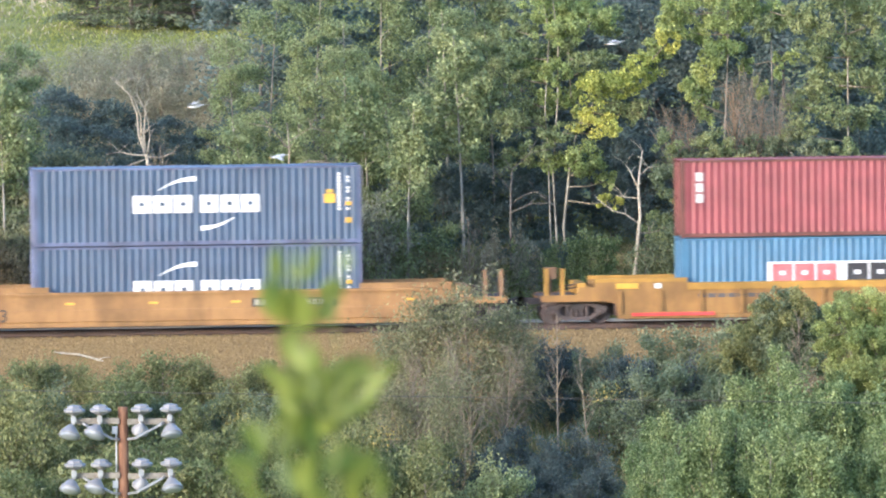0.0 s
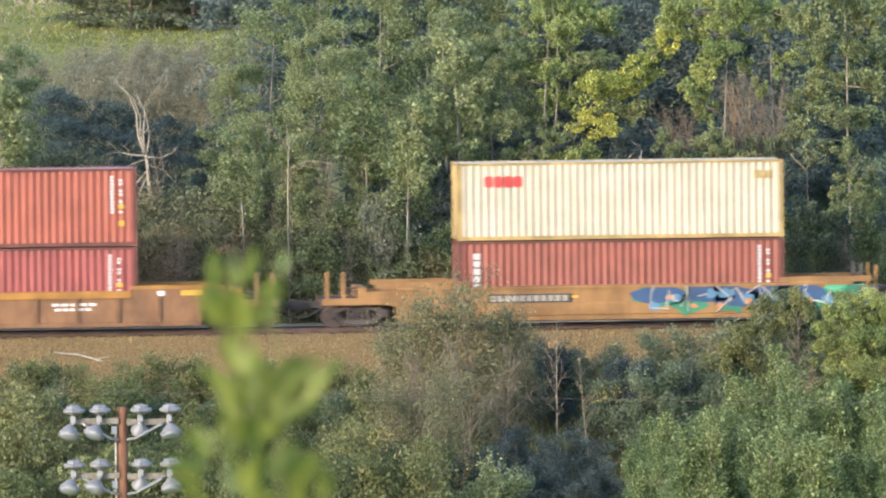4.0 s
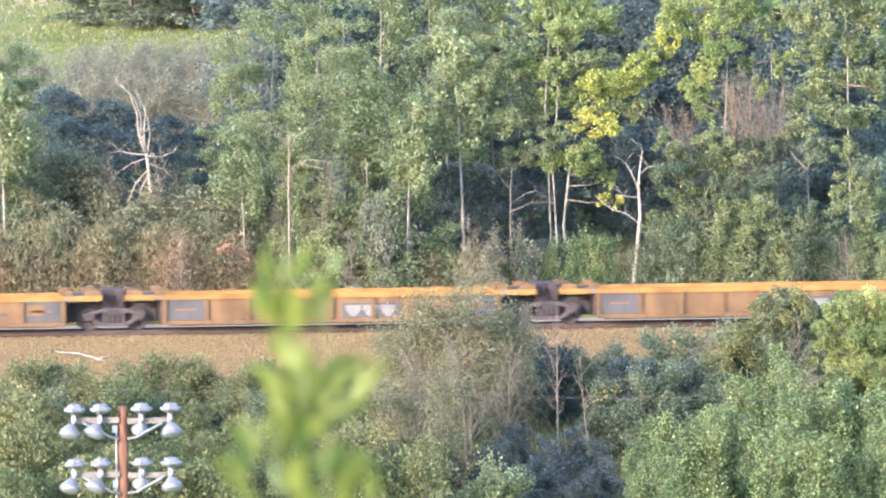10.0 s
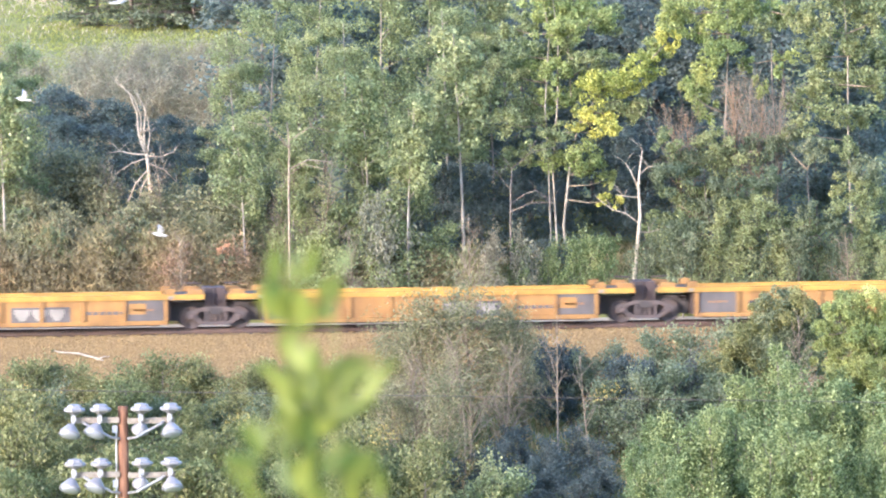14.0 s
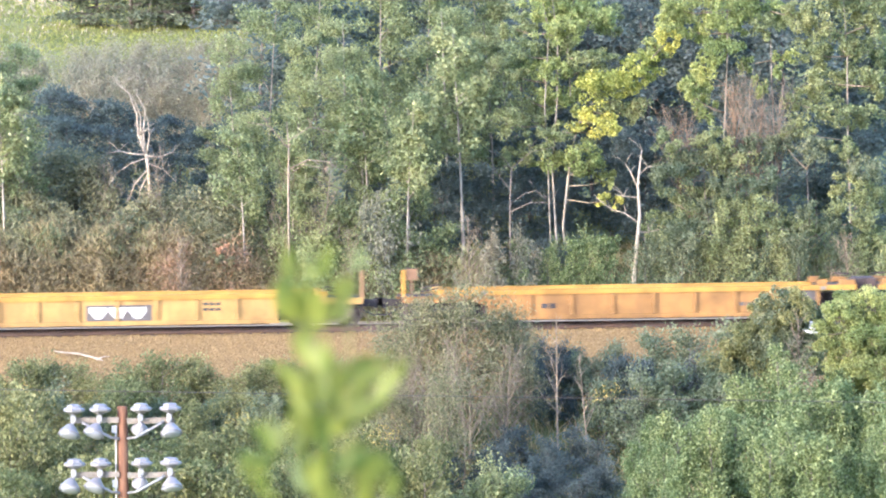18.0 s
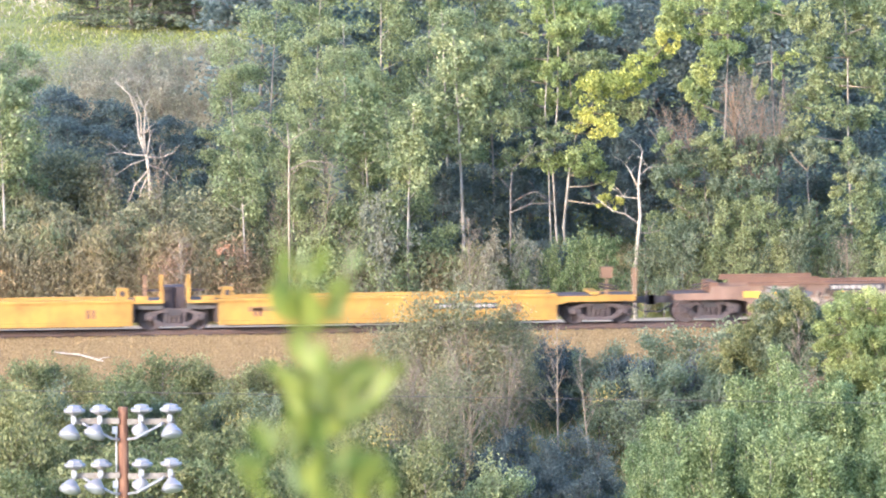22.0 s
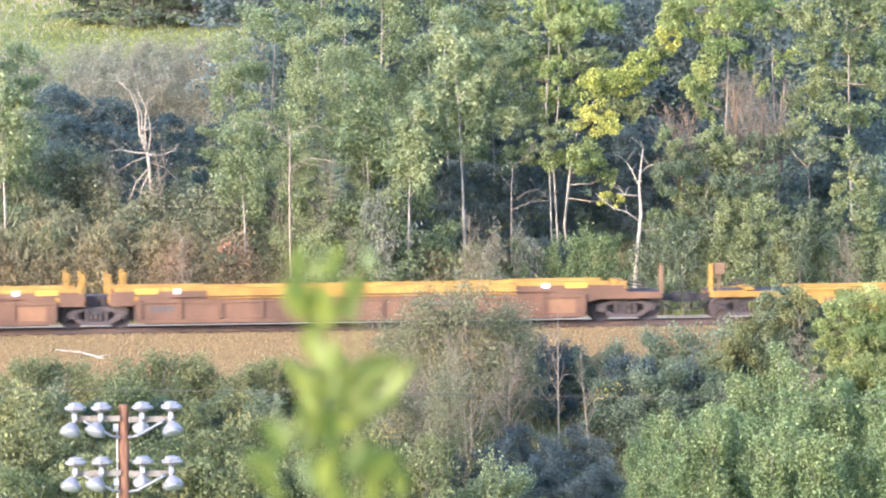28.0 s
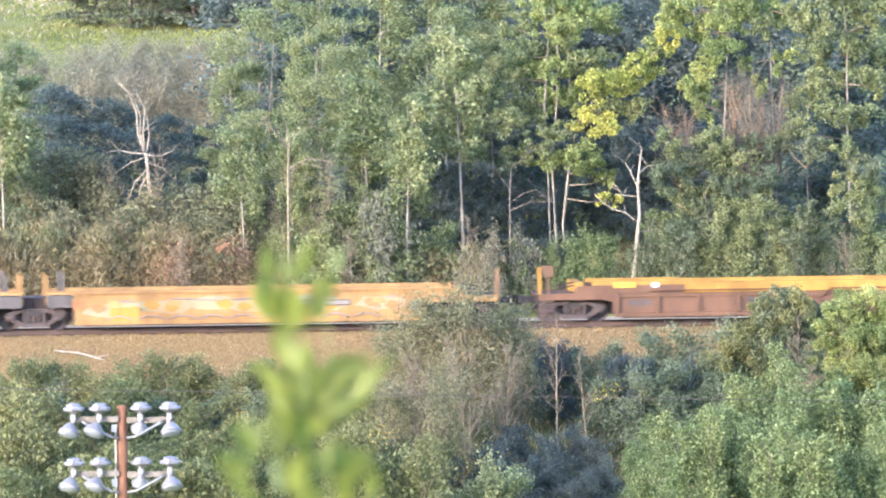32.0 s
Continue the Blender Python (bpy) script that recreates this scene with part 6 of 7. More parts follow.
def corrugated(length, z0, z1, y, sign):
    """A wall of trapezoid folds, drawn along x."""
    out, x, p = [], -length / 2, 0.278
    n = int(length / p)
    x = -n * p / 2
    out.append((-length / 2, y))
    for i in range(n):
        a = x + i * p
        out += [(a + 0.036, y), (a + 0.104, y + sign * 0.045), (a + 0.174, y + sign * 0.045), (a + 0.242, y)]
    out.append((length / 2, y))
    m = len(out)
    v = [(px, py, z) for z in (z0, z1) for px, py in out] + [(px, y + sign * 0.06, z) for z in (z0, z1) for px in (-length / 2, length / 2)]
    f = [(i, i + 1, m + i + 1, m + i) if sign > 0 else (i + 1, i, m + i, m + i + 1) for i in range(m - 1)]
    f.append((2 * m, 2 * m + 2, 2 * m + 3, 2 * m + 1))
    return Shape().add(v, f)


def container(name_label, place, level, mat, rim=None):
    z = 0.35 + level * (CH + 0.02)
    ob = thing("shipping_container", (place, 0, z), name_label, "container", "containers on the train")
    MOVERS.append((ob, place, z))
    rim = rim or mat
    hw, hl = CW / 2, CL / 2
    for s in (-1, 1):
        part("side_wall", corrugated(CL - 0.3, 0.15, CH - 0.09, s * (hw - 0.012), -s), mat, ob)
        part("top_rail", Shape().box(-hl + 0.1, hl - 0.1, *sorted((s * hw, s * (hw - 0.07))), CH - 0.1, CH - 0.012), rim, ob)
        part("bottom_rail", Shape().box(-hl + 0.1, hl - 0.1, *sorted((s * hw, s * (hw - 0.09))), 0.015, 0.16), rim, ob)
        for q in (-1, 1):
            part("corner_post", Shape().box(*sorted((q * hl, q * (hl - 0.16))), *sorted((s * hw, s * (hw - 0.16))), 0.12, CH - 0.12), rim, ob)
            for zz in (0.0, CH - 0.118):
                part("corner_casting", Shape().box(*sorted((q * (hl + 0.003), q * (hl - 0.178))), *sorted((s * (hw + 0.003), s * (hw - 0.162))), zz, zz + 0.118), rim, ob)
    folds = [(-hl + 0.3 + k * 0.295 + dx, CH + dz) for k in range(39) for dx, dz in ((0, -0.035), (0.03, -0.015), (0.12, -0.015), (0.15, -0.035))]
    part("roof", Shape().prism([(-hl + 0.05, CH - 0.06), (hl - 0.05, CH - 0.06), (hl - 0.05, CH - 0.035)] + folds[::-1] + [(-hl + 0.05, CH - 0.035)], -hw + 0.06, hw - 0.06), mat, ob)
    part("floor", Shape().box(-hl + 0.05, hl - 0.05, -hw + 0.08, hw - 0.08, 0.1, 0.16), IRON, ob)
    part("end_wall", Shape().box(hl - 0.07, hl - 0.03, -hw + 0.1, hw - 0.1, 0.1, CH - 0.1), mat, ob)
    for s in (-1, 1):
        door = part("door", Shape().box(-hl + 0.03, -hl + 0.08, *sorted((s * 0.01, s * (hw - 0.12))), 0.14, CH - 0.14), mat, ob)
        for yy in (0.3, 0.8):
            part("lock_rod", Shape().tube([(-hl + 0.01, s * yy, 0.1), (-hl + 0.01, s * yy, CH - 0.1)], [0.02, 0.02], 6), rim, door)
    return ob


CY = -CW / 2 + 0.006    # the plane of the outer folds of the near wall


def blocks(ob, x0, x1, z0, z1, n, mat, label, gap=0.14, open_by=0.0):
    """A name as a row of plain solid blocks."""
    w = (x1 - x0) / n
    for i in range(n):
        sh = Shape()
        a, e, c = x0 + i * w, x0 + (i + 1 - gap) * w, min(0.12, w * 0.2)
        sh.prism([(a + c, z0), (e - c, z0), (e, z0 + c), (e, z1 - c), (e - c, z1), (a + c, z1), (a, z1 - c), (a, z0 + c)], CY - 0.012, CY)
        if open_by:     # thin strokes: two uprights and two bars round an open middle
            sh = Shape()
            sh.box(a, a + open_by, CY - 0.012, CY, z0, z1).box(e - open_by, e, CY - 0.012, CY, z0, z1)
            sh.box(a + open_by, e - open_by, CY - 0.012, CY, z0, z0 + open_by).box(a + open_by, e - open_by, CY - 0.012, CY, z1 - open_by, z1)
        part("name_block", sh, mat, ob, label)


def swoosh(ob, x0, z0, x1, z1, bulge, mat):
    sh, n = Shape(), 10
    top, low = [], []
    for k in range(n + 1):
        q = k / n
        x, z = x0 + (x1 - x0) * q, z0 + (z1 - z0) * q + bulge * math.sin(math.pi * q)
        th = 0.03 + 0.11 * (q if bulge > 0 else 1 - q)
        top.append((x, z + th)), low.append((x, z - th * 0.4))
    sh.prism(low + top[::-1], CY - 0.012, CY)
    part("swoosh", sh, mat, ob, "white curved stroke")


def codes(ob, x, mat=None, tabs=True):
    """Upright columns of small marks near a container's end."""
    sh = Shape()
    for k in range(11):
        z = 2.62 - k * 0.13
        sh.box(x - 0.09, x + 0.02, CY - 0.012, CY, z - 0.1, z)
        if k % 3:
            sh.box(x + 0.24, x + 0.34, CY - 0.012, CY, z - 0.1, z)
    tagged(part("code_lettering", sh, mat or WHITE, ob), kind="stuff")
    if tabs:
        for z0, z1 in ((0.75, 0.95), (1.4, 1.55)):
            part("warning_label", Shape().box(x + 0.2, x + 0.42, CY - 0.014, CY, z0, z1), YELM, ob, "yellow warning label")


def column(ob, x, z0, z1, n, w, mat):
    h = (z1 - z0) / n
    block = Shape().box(x - w / 2, x + w / 2, CY - 0.012, CY, 0, h * 0.82).mesh("name_block", mat)
    for k in range(n):
        part("name_block", block, mat, ob, "white name block", (0, 0, z0 + k * h))


NAVY = paint("navy_container", (0.05, 0.082, 0.135), 0.25, 0.5, (0.10, 0.06, 0.05), 0.86)
TEAL = paint("steel_blue_container", (0.065, 0.155, 0.25), 0.2, 0.5, (0.10, 0.06, 0.05), 0.86)
CRIMSON = paint("crimson_container", (0.22, 0.05, 0.055), 0.2, 0.5, (0.10, 0.06, 0.05), 0.86)
BRICKR = paint("brick_red_container", (0.225, 0.066, 0.042), 0.25, 0.5, (0.10, 0.06, 0.05), 0.86)
ORANGER = paint("orange_red_container", (0.28, 0.075, 0.045), 0.2, 0.5, (0.10, 0.06, 0.05), 0.86)
ROSER = paint("rose_red_container", (0.25, 0.058, 0.05), 0.2, 0.5, (0.10, 0.06, 0.05), 0.86)
CREAM = paint("cream_container", (0.44, 0.40, 0.30), 0.3, 0.55, (0.30, 0.17, 0.06), 0.92)
WHITEC = paint("white_container", (0.48, 0.45, 0.39), 0.2, 0.5, (0.45, 0.3, 0.2), 0.92)
NAVYRIM = paint("rusted_navy", (0.10, 0.12, 0.20), 0.5)
BRICKRIM = paint("grimy_brick_steel", (0.13, 0.048, 0.035), 0.5)
WHITERIM = paint("rust_stained_white", (0.42, 0.36, 0.24), 0.6, 0.55, (0.30, 0.17, 0.06))
RUSTRIM = paint("rusty_cream", (0.40, 0.29, 0.10), 0.6)

for lev in (0, 1):
    ob = container("navy blue corrugated container with white block marks", -9.22, lev, NAVY, NAVYRIM)
    z = 1.2 if lev else 0.95
    blocks(ob, -2.42, -0.12, z, z + 0.66, 3, WHITE, "white block letters made plain", 0.1, 0.26)
    blocks(ob, 0.08, 2.38, z, z + 0.66, 3, WHITE, "white block letters made plain", 0.1, 0.26)
    swoosh(ob, -1.45, z + 0.84, -0.05, z + 1.22, 0.12, WHITE)
    if lev:
        swoosh(ob, 0.1, z - 0.62, 1.35, z - 0.2, -0.1, WHITE)
        part("caution_label", Shape().box(4.7, 5.12, CY - 0.012, CY, 1.5, 1.85).box(4.8, 5.05, CY - 0.012, CY, 1.88, 2.0), YELM, ob, "yellow caution label")
    codes(ob, 5.3)
ob = container("white container with a faded red emblem and red marks", -29.0, 0, WHITEC, WHITERIM)
part("emblem", Shape().box(-4.05, -3.2, CY - 0.012, CY, 1.55, 1.8).box(-3.78, -3.47, CY - 0.012, CY, 1.2, 1.55), PINKM, ob, "faded red emblem")
blocks(ob, -2.75, 0.3, 1.15, 1.8, 4, PINKM, "red block letters made plain", 0.22, 0.12)
blocks(ob, 0.75, 3.6, 1.15, 1.8, 4, PINKM, "red block letters made plain", 0.22, 0.12)
part("small_print", bar_row(Shape(), -3.4, -1.2, 2.3, 2.4, 12, y=CY), PINKM, ob)
codes(ob, 5.1, BLACK, False)
ob = container("brick red corrugated container with a white name column", -29.0, 1, BRICKR, BRICKRIM)
column(ob, -5.25, 0.9, 2.5, 6, 0.3, SOFTW)
codes(ob, 5.2)
ob = container("brick red corrugated container with a white name column", -48.88, 0, BRICKR, BRICKRIM)
column(ob, -5.4, 1.1, 2.5, 5, 0.27, SOFTW)
codes(ob, 5.2)
ob = container("cream container with rusty streaks and small red marks", -48.88, 1, CREAM, RUSTRIM)
blocks(ob, -5.1, -3.65, 1.98, 2.4, 4, REDM, "small red name blocks", 0.12)
part("code_marks", bar_row(Shape(), 5.0, 5.7, 2.2, 2.5, 3, y=CY), RUSTRIM, ob)
ob = container("rose red corrugated container with a white name column", -73.0, 0, ROSER, BRICKRIM)
column(ob, -5.5, 1.0, 2.5, 5, 0.27, SOFTW)
codes(ob, 5.1)
ob = container("orange-red corrugated container with a white name column", -73.0, 1, ORANGER, BRICKRIM)
column(ob, -5.4, 0.9, 2.55, 6, 0.3, SOFTW)
codes(ob, 5.2)
ob = container("crimson corrugated container with a short white mark", 14.9, 1, CRIMSON, BRICKRIM)
column(ob, -5.4, 1.3, 2.5, 3, 0.28, SOFTW)
codes(ob, 5.2)
ob = container("steel blue container with a white name panel", 14.9, 0, TEAL)
part("name_panel", Shape().box(-2.9, 2.9, CY - 0.01, CY, 1.15, 1.98), WHITE, ob, "white name panel")
CY -= 0.012
blocks(ob, -2.7, -0.2, 1.22, 1.9, 3, PINKM, "faded red name blocks", 0.1, 0.26)
blocks(ob, 0.1, 2.7, 1.22, 1.9, 3, BLACK, "dark name blocks", 0.1, 0.26)
CY += 0.012


# ---------------------------------------------------------------- floodlight pole
def floodlight_pole():
    x, y, top = -21.36, -154.0, 5.93
    base = ground_z(y)
    ob = thing("floodlight_pole", (x, y, base), "tall brown timber pole with two arms of floodlights", "light pole")
    h = top - base
    part("pole", Shape().lathe([(0.19, -0.3), (0.125, h - 0.03), (0.11, h)], 14), POLE, ob, smooth=True)
    reflector = Shape().lathe([(0.04, 0.0), (0.08, -0.02), (0.12, -0.06), (0.165, -0.12), (0.22, -0.19), (0.262, -0.26), (0.275, -0.30), (0.255, -0.30), (0.2, -0.24), (0.1, -0.21)], 20).mesh("reflector", CAST)
    ballast = Shape().lathe([(0.06, 0.0), (0.10, 0.0), (0.13, 0.03), (0.2, 0.05), (0.27, 0.08), (0.275, 0.13), (0.235, 0.16), (0.19, 0.165), (0.175, 0.225), (0.09, 0.25), (0.03, 0.255)], 7).mesh("ballast_housing", CAST)
    lens = Shape().lathe([(0.253, -0.295), (0.19, -0.335), (0.06, -0.35)], 16).mesh("lens", GLASS)
    for me in (reflector, lens):
        me.polygons.foreach_set("use_smooth", [True] * len(me.polygons))
    bracket = Shape().tube([(0, 0, 0.2), (0, 0, -0.1)], [0.045, 0.045], 8).box(-0.06, 0.06, -0.1, 0.06, -0.04, 0.1).mesh("bracket", GALV)
    for level, drop in ((0, 0.33), (1, 1.66)):
        z = h - drop
        part("cross_arm", Shape().box(-1.28, -0.1, -0.17, -0.07, z - 0.07, z + 0.07).box(0.1, 1.25, -0.17, -0.07, z - 0.1, z + 0.04), ARM, ob, "weathered timber arm")
        for s in (-1, 1):
            part("brace", Shape().tube([(s * 0.98, -0.19, z - 0.05), (s * 0.92, -0.32, z - 0.09), (s * 0.3, -0.32, z - 0.42), (s * 0.11, -0.1, z - 0.46)], [0.034] * 4, 6), GALV, ob)
        for lx, turn, tilt in ((-1.22, 0, 14), (-0.58, 0, 22), (0.42, 0, 8), (1.13, 0, -4)):
            lamp = part("floodlight", bracket, GALV, ob, "bell-shaped floodlight with ballast housing", Matrix.Translation((lx, -0.2, z + 0.02)))
            part("ballast_housing", ballast, CAST, lamp, at=Matrix.Translation((0.02, 0, 0.13)))
            head = Matrix.Translation((-0.05 if lx < 0 else 0.02, -0.04, -0.10)) @ Matrix.Rotation(radians(tilt), 4, "Y") @ Matrix.Rotation(radians(-24 if lx != 0.42 else 38), 4, "X")
            if lx == 0.42:
                head = head @ Matrix.Scale(0.8, 4)
            part("reflector", reflector, CAST, lamp, at=head)
            part("lens", lens, GLASS, lamp, at=head)
        part("junction_box", Shape().box(-0.27, -0.14, -0.14, -0.04, z - 0.32, z - 0.14), GALV, ob)
    part("conduit", Shape().tube([(-0.17, -0.1, h - 0.5), (-0.18, -0.1, h - 1.9), (-0.24, -0.1, 0.0)], [0.022] * 3, 6), GALV, ob)


floodlight_pole()


def wire(x0, z0, x1, z1, y, sag, r):
    pts = [(x0 + (x1 - x0) * k / 24, y, z0 + (z1 - z0) * k / 24 - sag * 4 * (k / 24) * (1 - k / 24)) for k in range(25)]
    tagged(new("overhead_wire", Shape().tube(pts, [r] * 25, 5).mesh("overhead_wire", CABLE)), "thin dark wire strung across the slope", "wire")


wire(-60, 1.24, 60, -2.37, -36, 0.1, 0.012)


def fallen_log(x, y, seed):
    rng = np.random.default_rng(seed)
    sh = Shape()
    pts = [(-1.0, 0, 0.26), (-0.75, 0.02, 0.2), (-0.4, 0.0, 0.17), (-0.1, -0.02, 0.14), (0.3, -0.05, 0.03), (0.62, -0.1, -0.06), (0.95, -0.12, -0.2)]
    sh.tube(pts, [0.02, 0.04, 0.032, 0.045, 0.04, 0.05, 0.03], 7)
    sh.tube([(0.62, -0.1, -0.06), (0.8, -0.14, 0.02), (1.05, -0.12, 0.03)], [0.03, 0.02, 0.01], 5)
    sh.tube([(0.62, -0.1, -0.06), (0.55, -0.18, -0.22)], [0.025, 0.01], 5)
    sh.tube([(-0.4, 0.02, 0.16), (-0.75, -0.08, 0.2)], [0.025, 0.01], 5)
    ob = tagged(new("fallen_branch", sh.mesh("fallen_branch", DEAD)), "bleached fallen branch on the ballast slope", "branch")
    ob.matrix_basis = Matrix.Translation((x, y, -0.14 + (y + 1.75) * 0.47 + 0.08))


fallen_log(-13.72, -3.25, 1)


# ---------------------------------------------------------------- the sapling before the camera
SPRIG_AT = (-38.02, -433.0)


def sprig():
    """The leafy top of a young tree close to the camera, on a bending stem; its top leaves are placed to fit the
    camera's view.
    """
    x, y = SPRIG_AT
    base = ground_z(y) - 0.1
    ob = thing("young_poplar", (x, y, base), "young poplar with fresh bright green leaves, close by", "sapling")
    top = 21.895 - base
    spine = lambda s: Vector((0.004 * math.sin(9 * s), 0.0, top - s))      # s metres below the tip
    part("stem", Shape().tube([spine(s) for s in (0.0, 0.05, 0.1, 0.16, 0.22, 0.3, 0.5, 1.0, top)], [0.0012, 0.0014, 0.0016, 0.0018, 0.002, 0.0023, 0.004, 0.009, 0.016], 7), TWIGG, ob, smooth=True)
    blade = Shape()
    prof = [(0.0, 0.0), (0.18, 0.32), (0.42, 0.5), (0.7, 0.38), (0.9, 0.12), (1.0, 0.0)]
    rows = []
    for q, w in prof:
        rows += [(q, -w, 0.3 * w), (q, 0, 0.0), (q, w, 0.3 * w)]
    v = [(a, b, c - 0.25 * a * a) for a, b, c in rows]
    f = []
    for i in range(len(prof) - 1):
        for k in (0, 1):
            f.append((3 * i + k, 3 * i + k + 1, 3 * i + k + 4, 3 * i + k + 3))
    blade.add(v, f)
    blade.tube([(-0.3, 0, 0.05), (0, 0, 0)], [0.02, 0.02], 4)
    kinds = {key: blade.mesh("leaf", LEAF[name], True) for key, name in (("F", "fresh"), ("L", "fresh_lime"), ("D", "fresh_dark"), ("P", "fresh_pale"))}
    rng = random.Random(17)

    def leaf(a, b, width, me):
        """A leaf from its stalk at a to its tip at b."""
        along = b - a
        side = along.cross(Vector((rng.uniform(-0.5, 0.5), -1, rng.uniform(-0.3, 0.3)))).normalized() * width
        m = Matrix.Identity(4)
        for c, vec in enumerate((along, side, along.cross(side).normalized() * width, a)):
            m.col[c][:3] = vec
        part("leaf", me, None, ob, at=m)

    for x0, z0, x1, z1, width, kind in SPRIG_TIP + SPRIG_MIDDLE + SPRIG_LOW:
        d = rng.uniform(-0.02, 0.02)
        leaf(Vector((x0 / 1000, d, top + z0 / 1000)), Vector((x1 / 1000, d + rng.uniform(-0.02, 0.02), top + z1 / 1000)), width / 1000, kinds[kind])
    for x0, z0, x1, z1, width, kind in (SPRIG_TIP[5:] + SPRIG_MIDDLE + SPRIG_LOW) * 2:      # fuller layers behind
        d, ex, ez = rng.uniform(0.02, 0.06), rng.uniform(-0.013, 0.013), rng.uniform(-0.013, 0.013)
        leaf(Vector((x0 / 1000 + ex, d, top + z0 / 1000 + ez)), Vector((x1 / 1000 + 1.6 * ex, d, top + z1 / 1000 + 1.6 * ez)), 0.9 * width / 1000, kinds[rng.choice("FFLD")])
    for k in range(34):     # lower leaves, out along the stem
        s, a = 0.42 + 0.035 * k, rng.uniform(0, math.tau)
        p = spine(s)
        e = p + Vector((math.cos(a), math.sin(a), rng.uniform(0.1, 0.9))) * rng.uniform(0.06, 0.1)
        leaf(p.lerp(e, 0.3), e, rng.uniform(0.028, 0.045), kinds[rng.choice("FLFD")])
    return ob


# leaves of the sapling's top, placed to fit the camera's view, in millimetres from the tip: stalk (x, z), point (x, z),
# width, tone
SPRIG_TIP = ((-67, -55, -70, -8, 23, "L"), (-30, -59, -16, -5, 18, "L"), (-45, -49, -48, -5, 11, "P"), (-58, -39, -29, -49, 18, "L"), (12, -44, 21, -15, 15, "P"), (-11, -81, 12, -47, 27, "F"), (-52, -112, -67, -61, 24, "L"), (-33, -118, -36, -59, 27, "L"), (-14, -106, 2, -72, 24, "F"), (-40, -162, -52, -121, 20, "L"), (-37, -175, -24, -122, 20, "L"), (-44, -188, -91, -155, 18, "L"))
SPRIG_MIDDLE = ((-44, -225, -69, -171, 20, "L"), (-34, -207, -15, -163, 20, "F"), (-9, -207, 29, -163, 24, "L"), (4, -188, 54, -164, 18, "L"), (29, -208, 70, -161, 20, "L"), (-3, -226, 41, -201, 20, "F"), (-29, -263, -31, -219, 31, "D"), (-54, -225, -75, -212, 15, "L"), (-6, -239, 22, -214, 18, "F"), (-79, -266, -101, -215, 13, "P"), (-73, -266, -51, -238, 11, "P"), (-89, -278, -139, -268, 13, "D"))
SPRIG_LOW = ((-92, -319, -136, -284, 12, "L"), (-39, -320, -35, -270, 26, "L"), (-16, -295, 28, -271, 26, "D"), (9, -318, 53, -271, 23, "F"), (50, -325, 59, -281, 15, "L"), (-55, -320, -67, -269, 13, "P"), (15, -340, 28, -305, 18, "L"), (-11, -339, -23, -301, 23, "F"), (-28, -200, -44, -175, 18, "L"), (-44, -257, -44, -206, 18, "L"), (-15, -188, 1, -157, 18, "F"), (-22, -245, 0, -226, 20, "L"))
TWIGG = rough_mat("green_stem", [(0.3, (0.14, 0.16, 0.05)), (0.7, (0.22, 0.24, 0.08))], 30)
SPRIG = sprig()



# ---------------------------------------------------------------- gulls crossing before the slope
def gull():
    ob = thing("gull", (0, 0, 0), "white gull with grey wings in flight", "bird", "gulls over the line")
    part("body", Shape().lathe([(0.005, -0.22), (0.035, -0.17), (0.05, -0.10), (0.068, 0.0), (0.055, 0.10), (0.025, 0.19), (0.01, 0.22)], 10, axis="y"), FEATHER, ob, smooth=True)
    part("head", Shape().lathe([(0.005, -0.30), (0.035, -0.27), (0.042, -0.23), (0.03, -0.18)], 8, (0, 0, 0.02), "y"), FEATHER, ob, smooth=True)
    part("bill", Shape().tube([(0, -0.29, 0.015), (0, -0.345, 0.0)], [0.012, 0.004], 5), YELM, ob)
    part("tail", Shape().add([(-0.02, 0.17, 0.012), (0.02, 0.17, 0.012), (0.07, 0.31, 0.01), (-0.07, 0.31, 0.01), (-0.02, 0.17, 0.0), (0.02, 0.17, 0.0), (0.07, 0.31, 0.002), (-0.07, 0.31, 0.002)],
                             [(0, 1, 2, 3), (7, 6, 5, 4), (0, 4, 5, 1), (1, 5, 6, 2), (2, 6, 7, 3), (3, 7, 4, 0)]), FEATHER, ob)
    wings = []
    for s in (-1, 1):
        top = [(0, -0.10, 0.0), (s * 0.2, -0.13, 0.03), (s * 0.42, -0.05, 0.02), (s * 0.5, 0.06, 0.0), (s * 0.25, 0.05, 0.02), (0, 0.07, 0.0)]
        v = top + [(a, b, c - 0.014) for a, b, c in top]
        f = [tuple(range(6)), tuple(range(11, 5, -1))] + [(i, i + 6, (i + 1) % 6 + 6, (i + 1) % 6) for i in range(6)]
        wings.append(part("wing", Shape().add(v, f), GREYF if s > 0 else FEATHER, ob, "pale grey wing", (s * 0.04, 0, 0.03)))
    return ob, wings


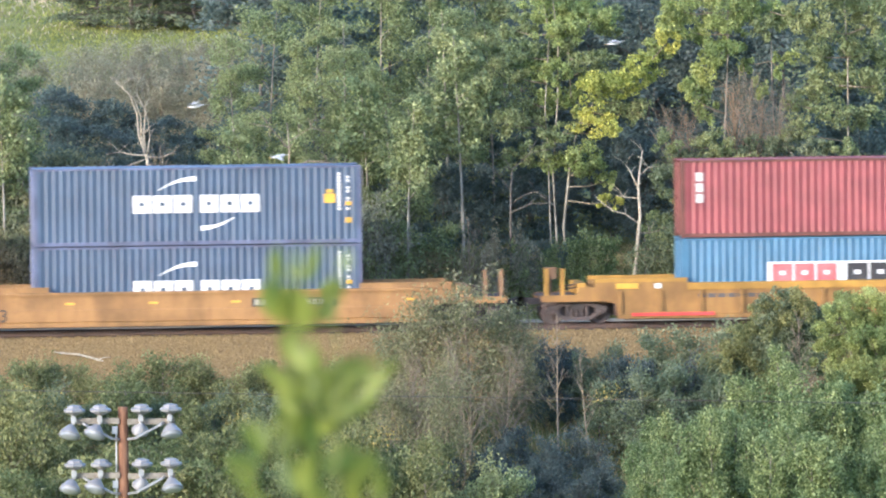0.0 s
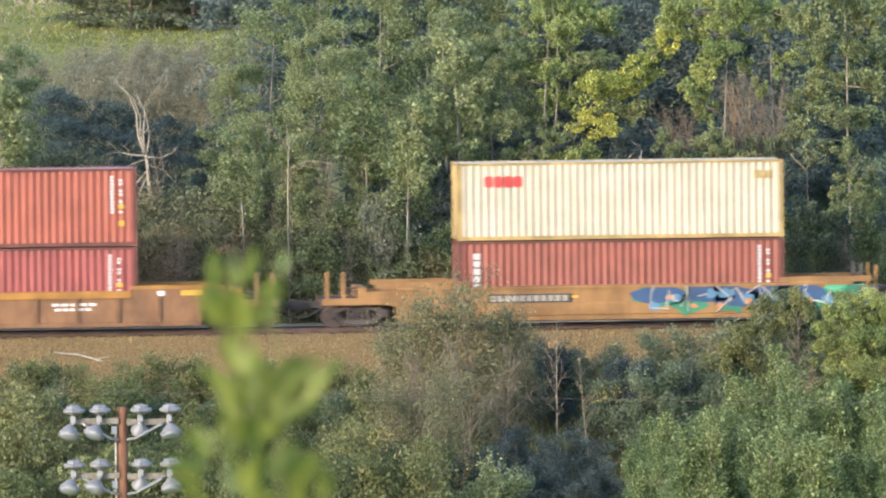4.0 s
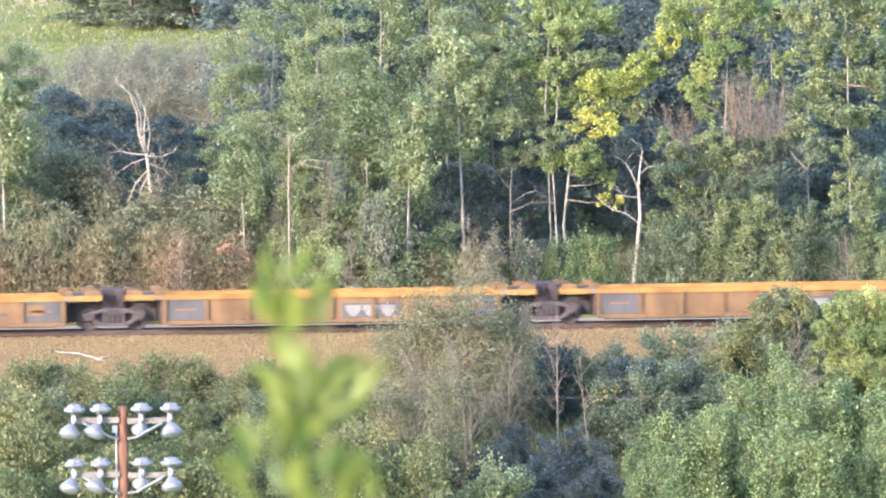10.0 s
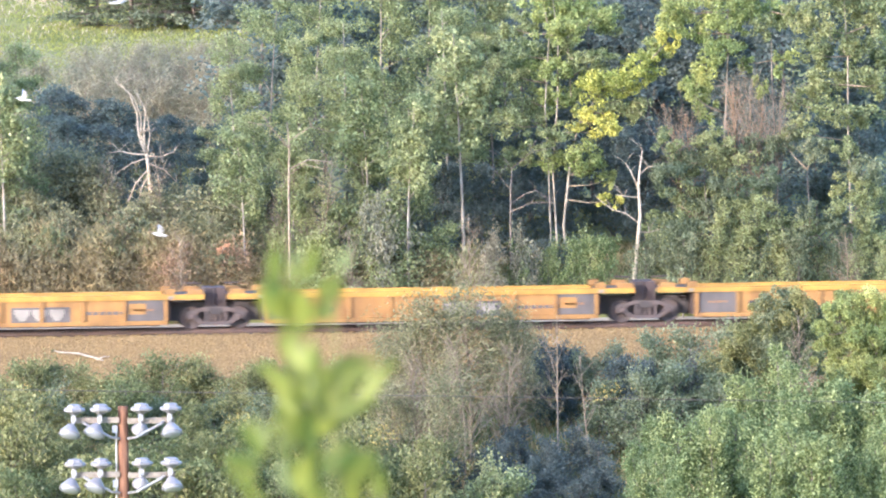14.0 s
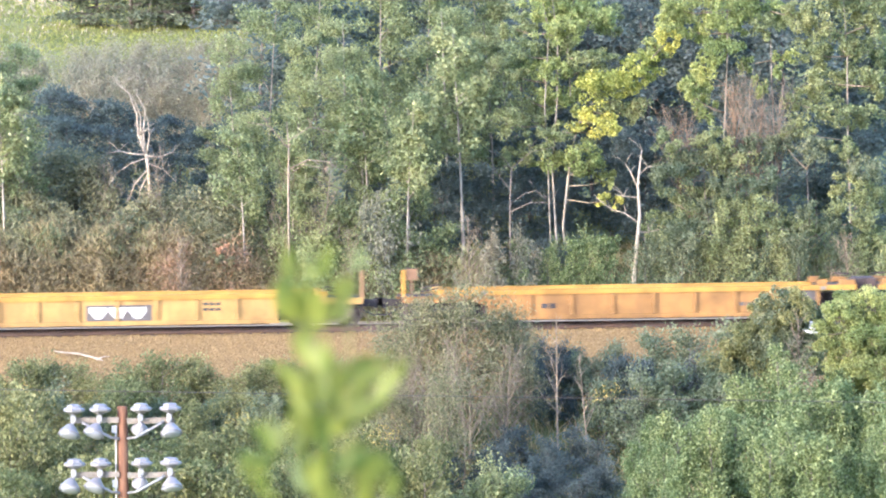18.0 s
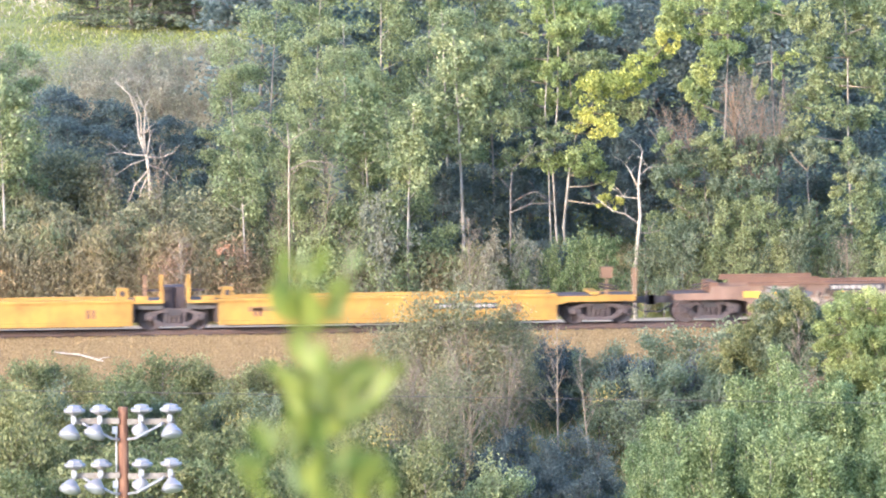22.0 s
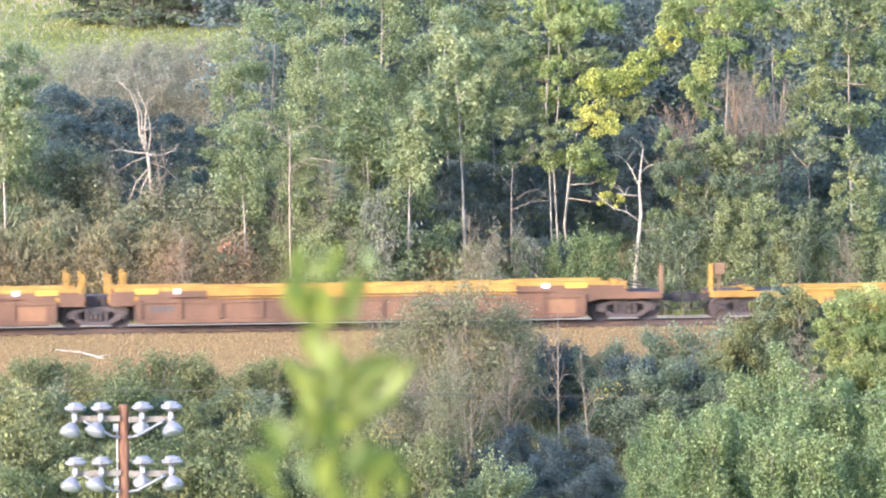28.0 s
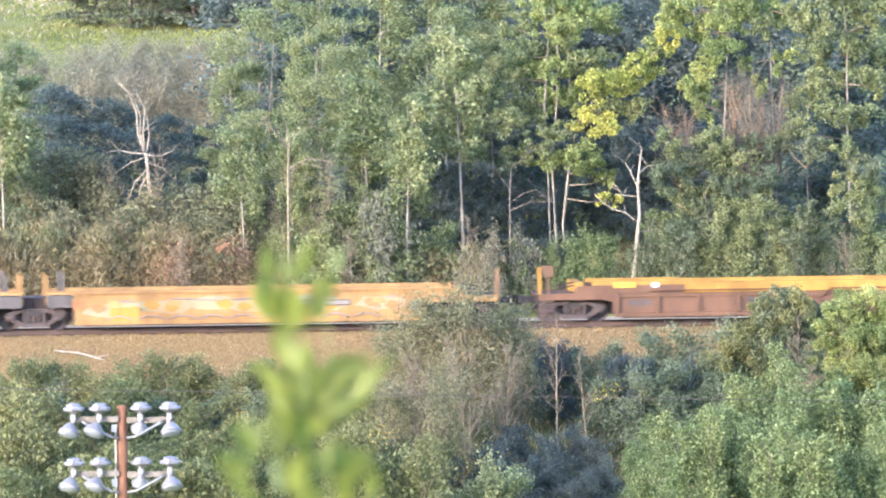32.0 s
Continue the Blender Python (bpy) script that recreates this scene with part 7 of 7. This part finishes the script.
# each gull's way: its depth, then seconds, x and height
FLIGHTS = (
    (-14, ((0, 5.10, 10.90), (0.3, -0.04, 10.70), (0.9, -10.96, 10.03), (1.2, -15.92, 10.10))),
    (-18, ((0.5, 13.44, 6.15), (0.8, 8.50, 5.49), (1.2, 1.66, 4.71), (1.5, -3.76, 4.55), (1.8, -9.14, 4.22))),
    (-22, ((1.2, 12.48, 7.35), (1.5, 7.04, 6.54), (2.1, -4.48, 5.12), (2.4, -10.18, 4.48), (2.7, -16.26, 4.57))),
    (-26, ((0, -10.88, 9.20), (0.3, -16.66, 9.41))),
) + (
    (-14, ((0, -7.10, 6.98), (0.3, -12.70, 7.12))),
    (-18, ((5.5, -2.54, 10.35), (5.8, -7.65, 10.74), (6.1, -12.34, 10.97))),
    (-22, ((5.8, 11.64, 5.86), (6.1, 5.99, 5.86), (6.4, 0.67, 5.93), (6.8, -6.40, 6.03), (7.2, -13.45, 6.05))),
    (-26, ((12.7, 11.03, 9.67), (13, 5.25, 10.35), (13.4, -2.59, 11.36), (13.8, -9.65, 12.33))),
    (-14, ((14, -16.34, 9.12), (14.5, -12.44, 8.26), (16.5, 0.83, 4.08), (17.1, 5.25, 2.70))),
    (-18, ((13.6, -16.03, 5.78), (14.2, -9.68, 3.67), (16.5, 11.37, 0.38))),
    (-22, ((25, -16.07, 7.13), (25.5, -9.90, 8.32), (27.5, 11.38, 12.36))),
)
GULLS = [gull() for _ in FLIGHTS]



# ---------------------------------------------------------------- what moves
def motions():
    for ob, place, z in MOVERS:
        walk(ob, [(t, pose(place + travel(t), 0, z)) for t in range(0, 33, 2)])
    for ob, dx, place in WHEELS:
        rows = []
        inside = [k for k in range(0, 961) if -21 < place + travel(k / 30) < 21]
        if not inside:
            continue
        ks = sorted({0, *range(inside[0], inside[-1] + 1), 960})
        for k in ks:
            kk = min(max(k, inside[0]), inside[-1])
            turn = math.degrees((travel(kk / 30) - travel(inside[0] / 30)) / WHEEL_R)
            rows.append((k / 30, pose(dx, 0, WHEEL_R, 0, turn, 0)))
        walk(ob, rows)
    x, y = SPRIG_AT
    base = ground_z(y) - 0.1
    walk(SPRIG, [(t, pose(x, y, base, 0, math.degrees(math.atan(d / 2.4)), 0)) for t, d in [(0, 0.0000), (0.5, -0.0084), (1, -0.0147), (1.5, -0.0267), (2, -0.0351), (2.5, -0.0470), (3, -0.0611), (3.5, -0.0667), (5.5, -0.0519), (6, -0.0456), (6.5, -0.0435), (7, -0.0596), (7.5, -0.0540), (8, -0.0295), (8.5, -0.0274), (9, -0.0189), (9.5, -0.0028), (10, -0.0105), (10.5, 0.0028), (11, -0.0035), (11.5, -0.0056), (12, -0.0133), (12.5, -0.0189), (13, -0.0091), (13.5, -0.0084), (14, -0.0014), (14.5, 0.0091), (16.5, 0.0147), (17, 0.0070), (17.5, 0.0126), (18, 0.0147), (18.5, 0.0014), (19, -0.0028), (19.5, -0.0105), (20, -0.0014), (20.5, 0.0035), (21, -0.0007), (21.5, 0.0056), (22, 0.0091), (22.5, 0.0091), (23, 0.0098), (23.5, 0.0126), (24, 0.0112), (24.5, 0.0133), (25, 0.0070), (25.5, 0.0056), (27.5, 0.0232), (28, 0.0232), (28.5, 0.0274), (29, 0.0260), (29.5, 0.0239), (30, 0.0196), (30.5, 0.0196), (31, 0.0147), (31.5, -0.0126), (32, -0.0084)]])
    for i, ((depth, way), (ob, wings)) in enumerate(zip(FLIGHTS, GULLS)):
        (t0, x0, z0), (t1, x1, z1) = way[0], way[-1]
        vx, vz = (x1 - x0) / (t1 - t0), (z1 - z0) / (t1 - t0)
        turn = 90 if vx > 0 else -90
        rows = [(t, pose(x, depth, z, 12, 0, turn)) for t, x, z in way]
        if t0 > 0:
            lead = min(t0, 1.5)
            rows.insert(0, (t0 - lead, pose(x0 - vx * lead, depth, z0 - vz * lead, 12, 0, turn)))
            if t0 > lead:
                rows.insert(0, (0, pose(x0 - vx * lead - 3 * vx, depth, z0 - vz * lead + 6, 12, 0, turn)))
        rows.append((t1 + 1.5, pose(x1 + vx * 1.5, depth, z1 + vz * 1.5, 12, 0, turn)))
        rows.append((32.0, pose(x1 + vx * 4.5, depth, z1 + vz * 1.5 + 8, 12, 0, turn)))
        walk(ob, rows)
        first, last = max(0.0, t0 - 0.5), min(32.0, t1 + 0.5)
        n = int((last - first) / 0.1)
        for s, wing in zip((-1, 1), wings):
            beat = [(first + 0.1 * k, 38 * math.sin(2.6 * k + i)) for k in range(n + 1)]
            beat = ([(0.0, beat[0][1])] if first > 0 else []) + beat + ([(32.0, beat[-1][1])] if beat[-1][0] < 31.9 else [])
            walk(wing, [(t, pose(s * 0.04, 0, 0.03, 0, -s * (8 + a), 0)) for t, a in beat])



motions()
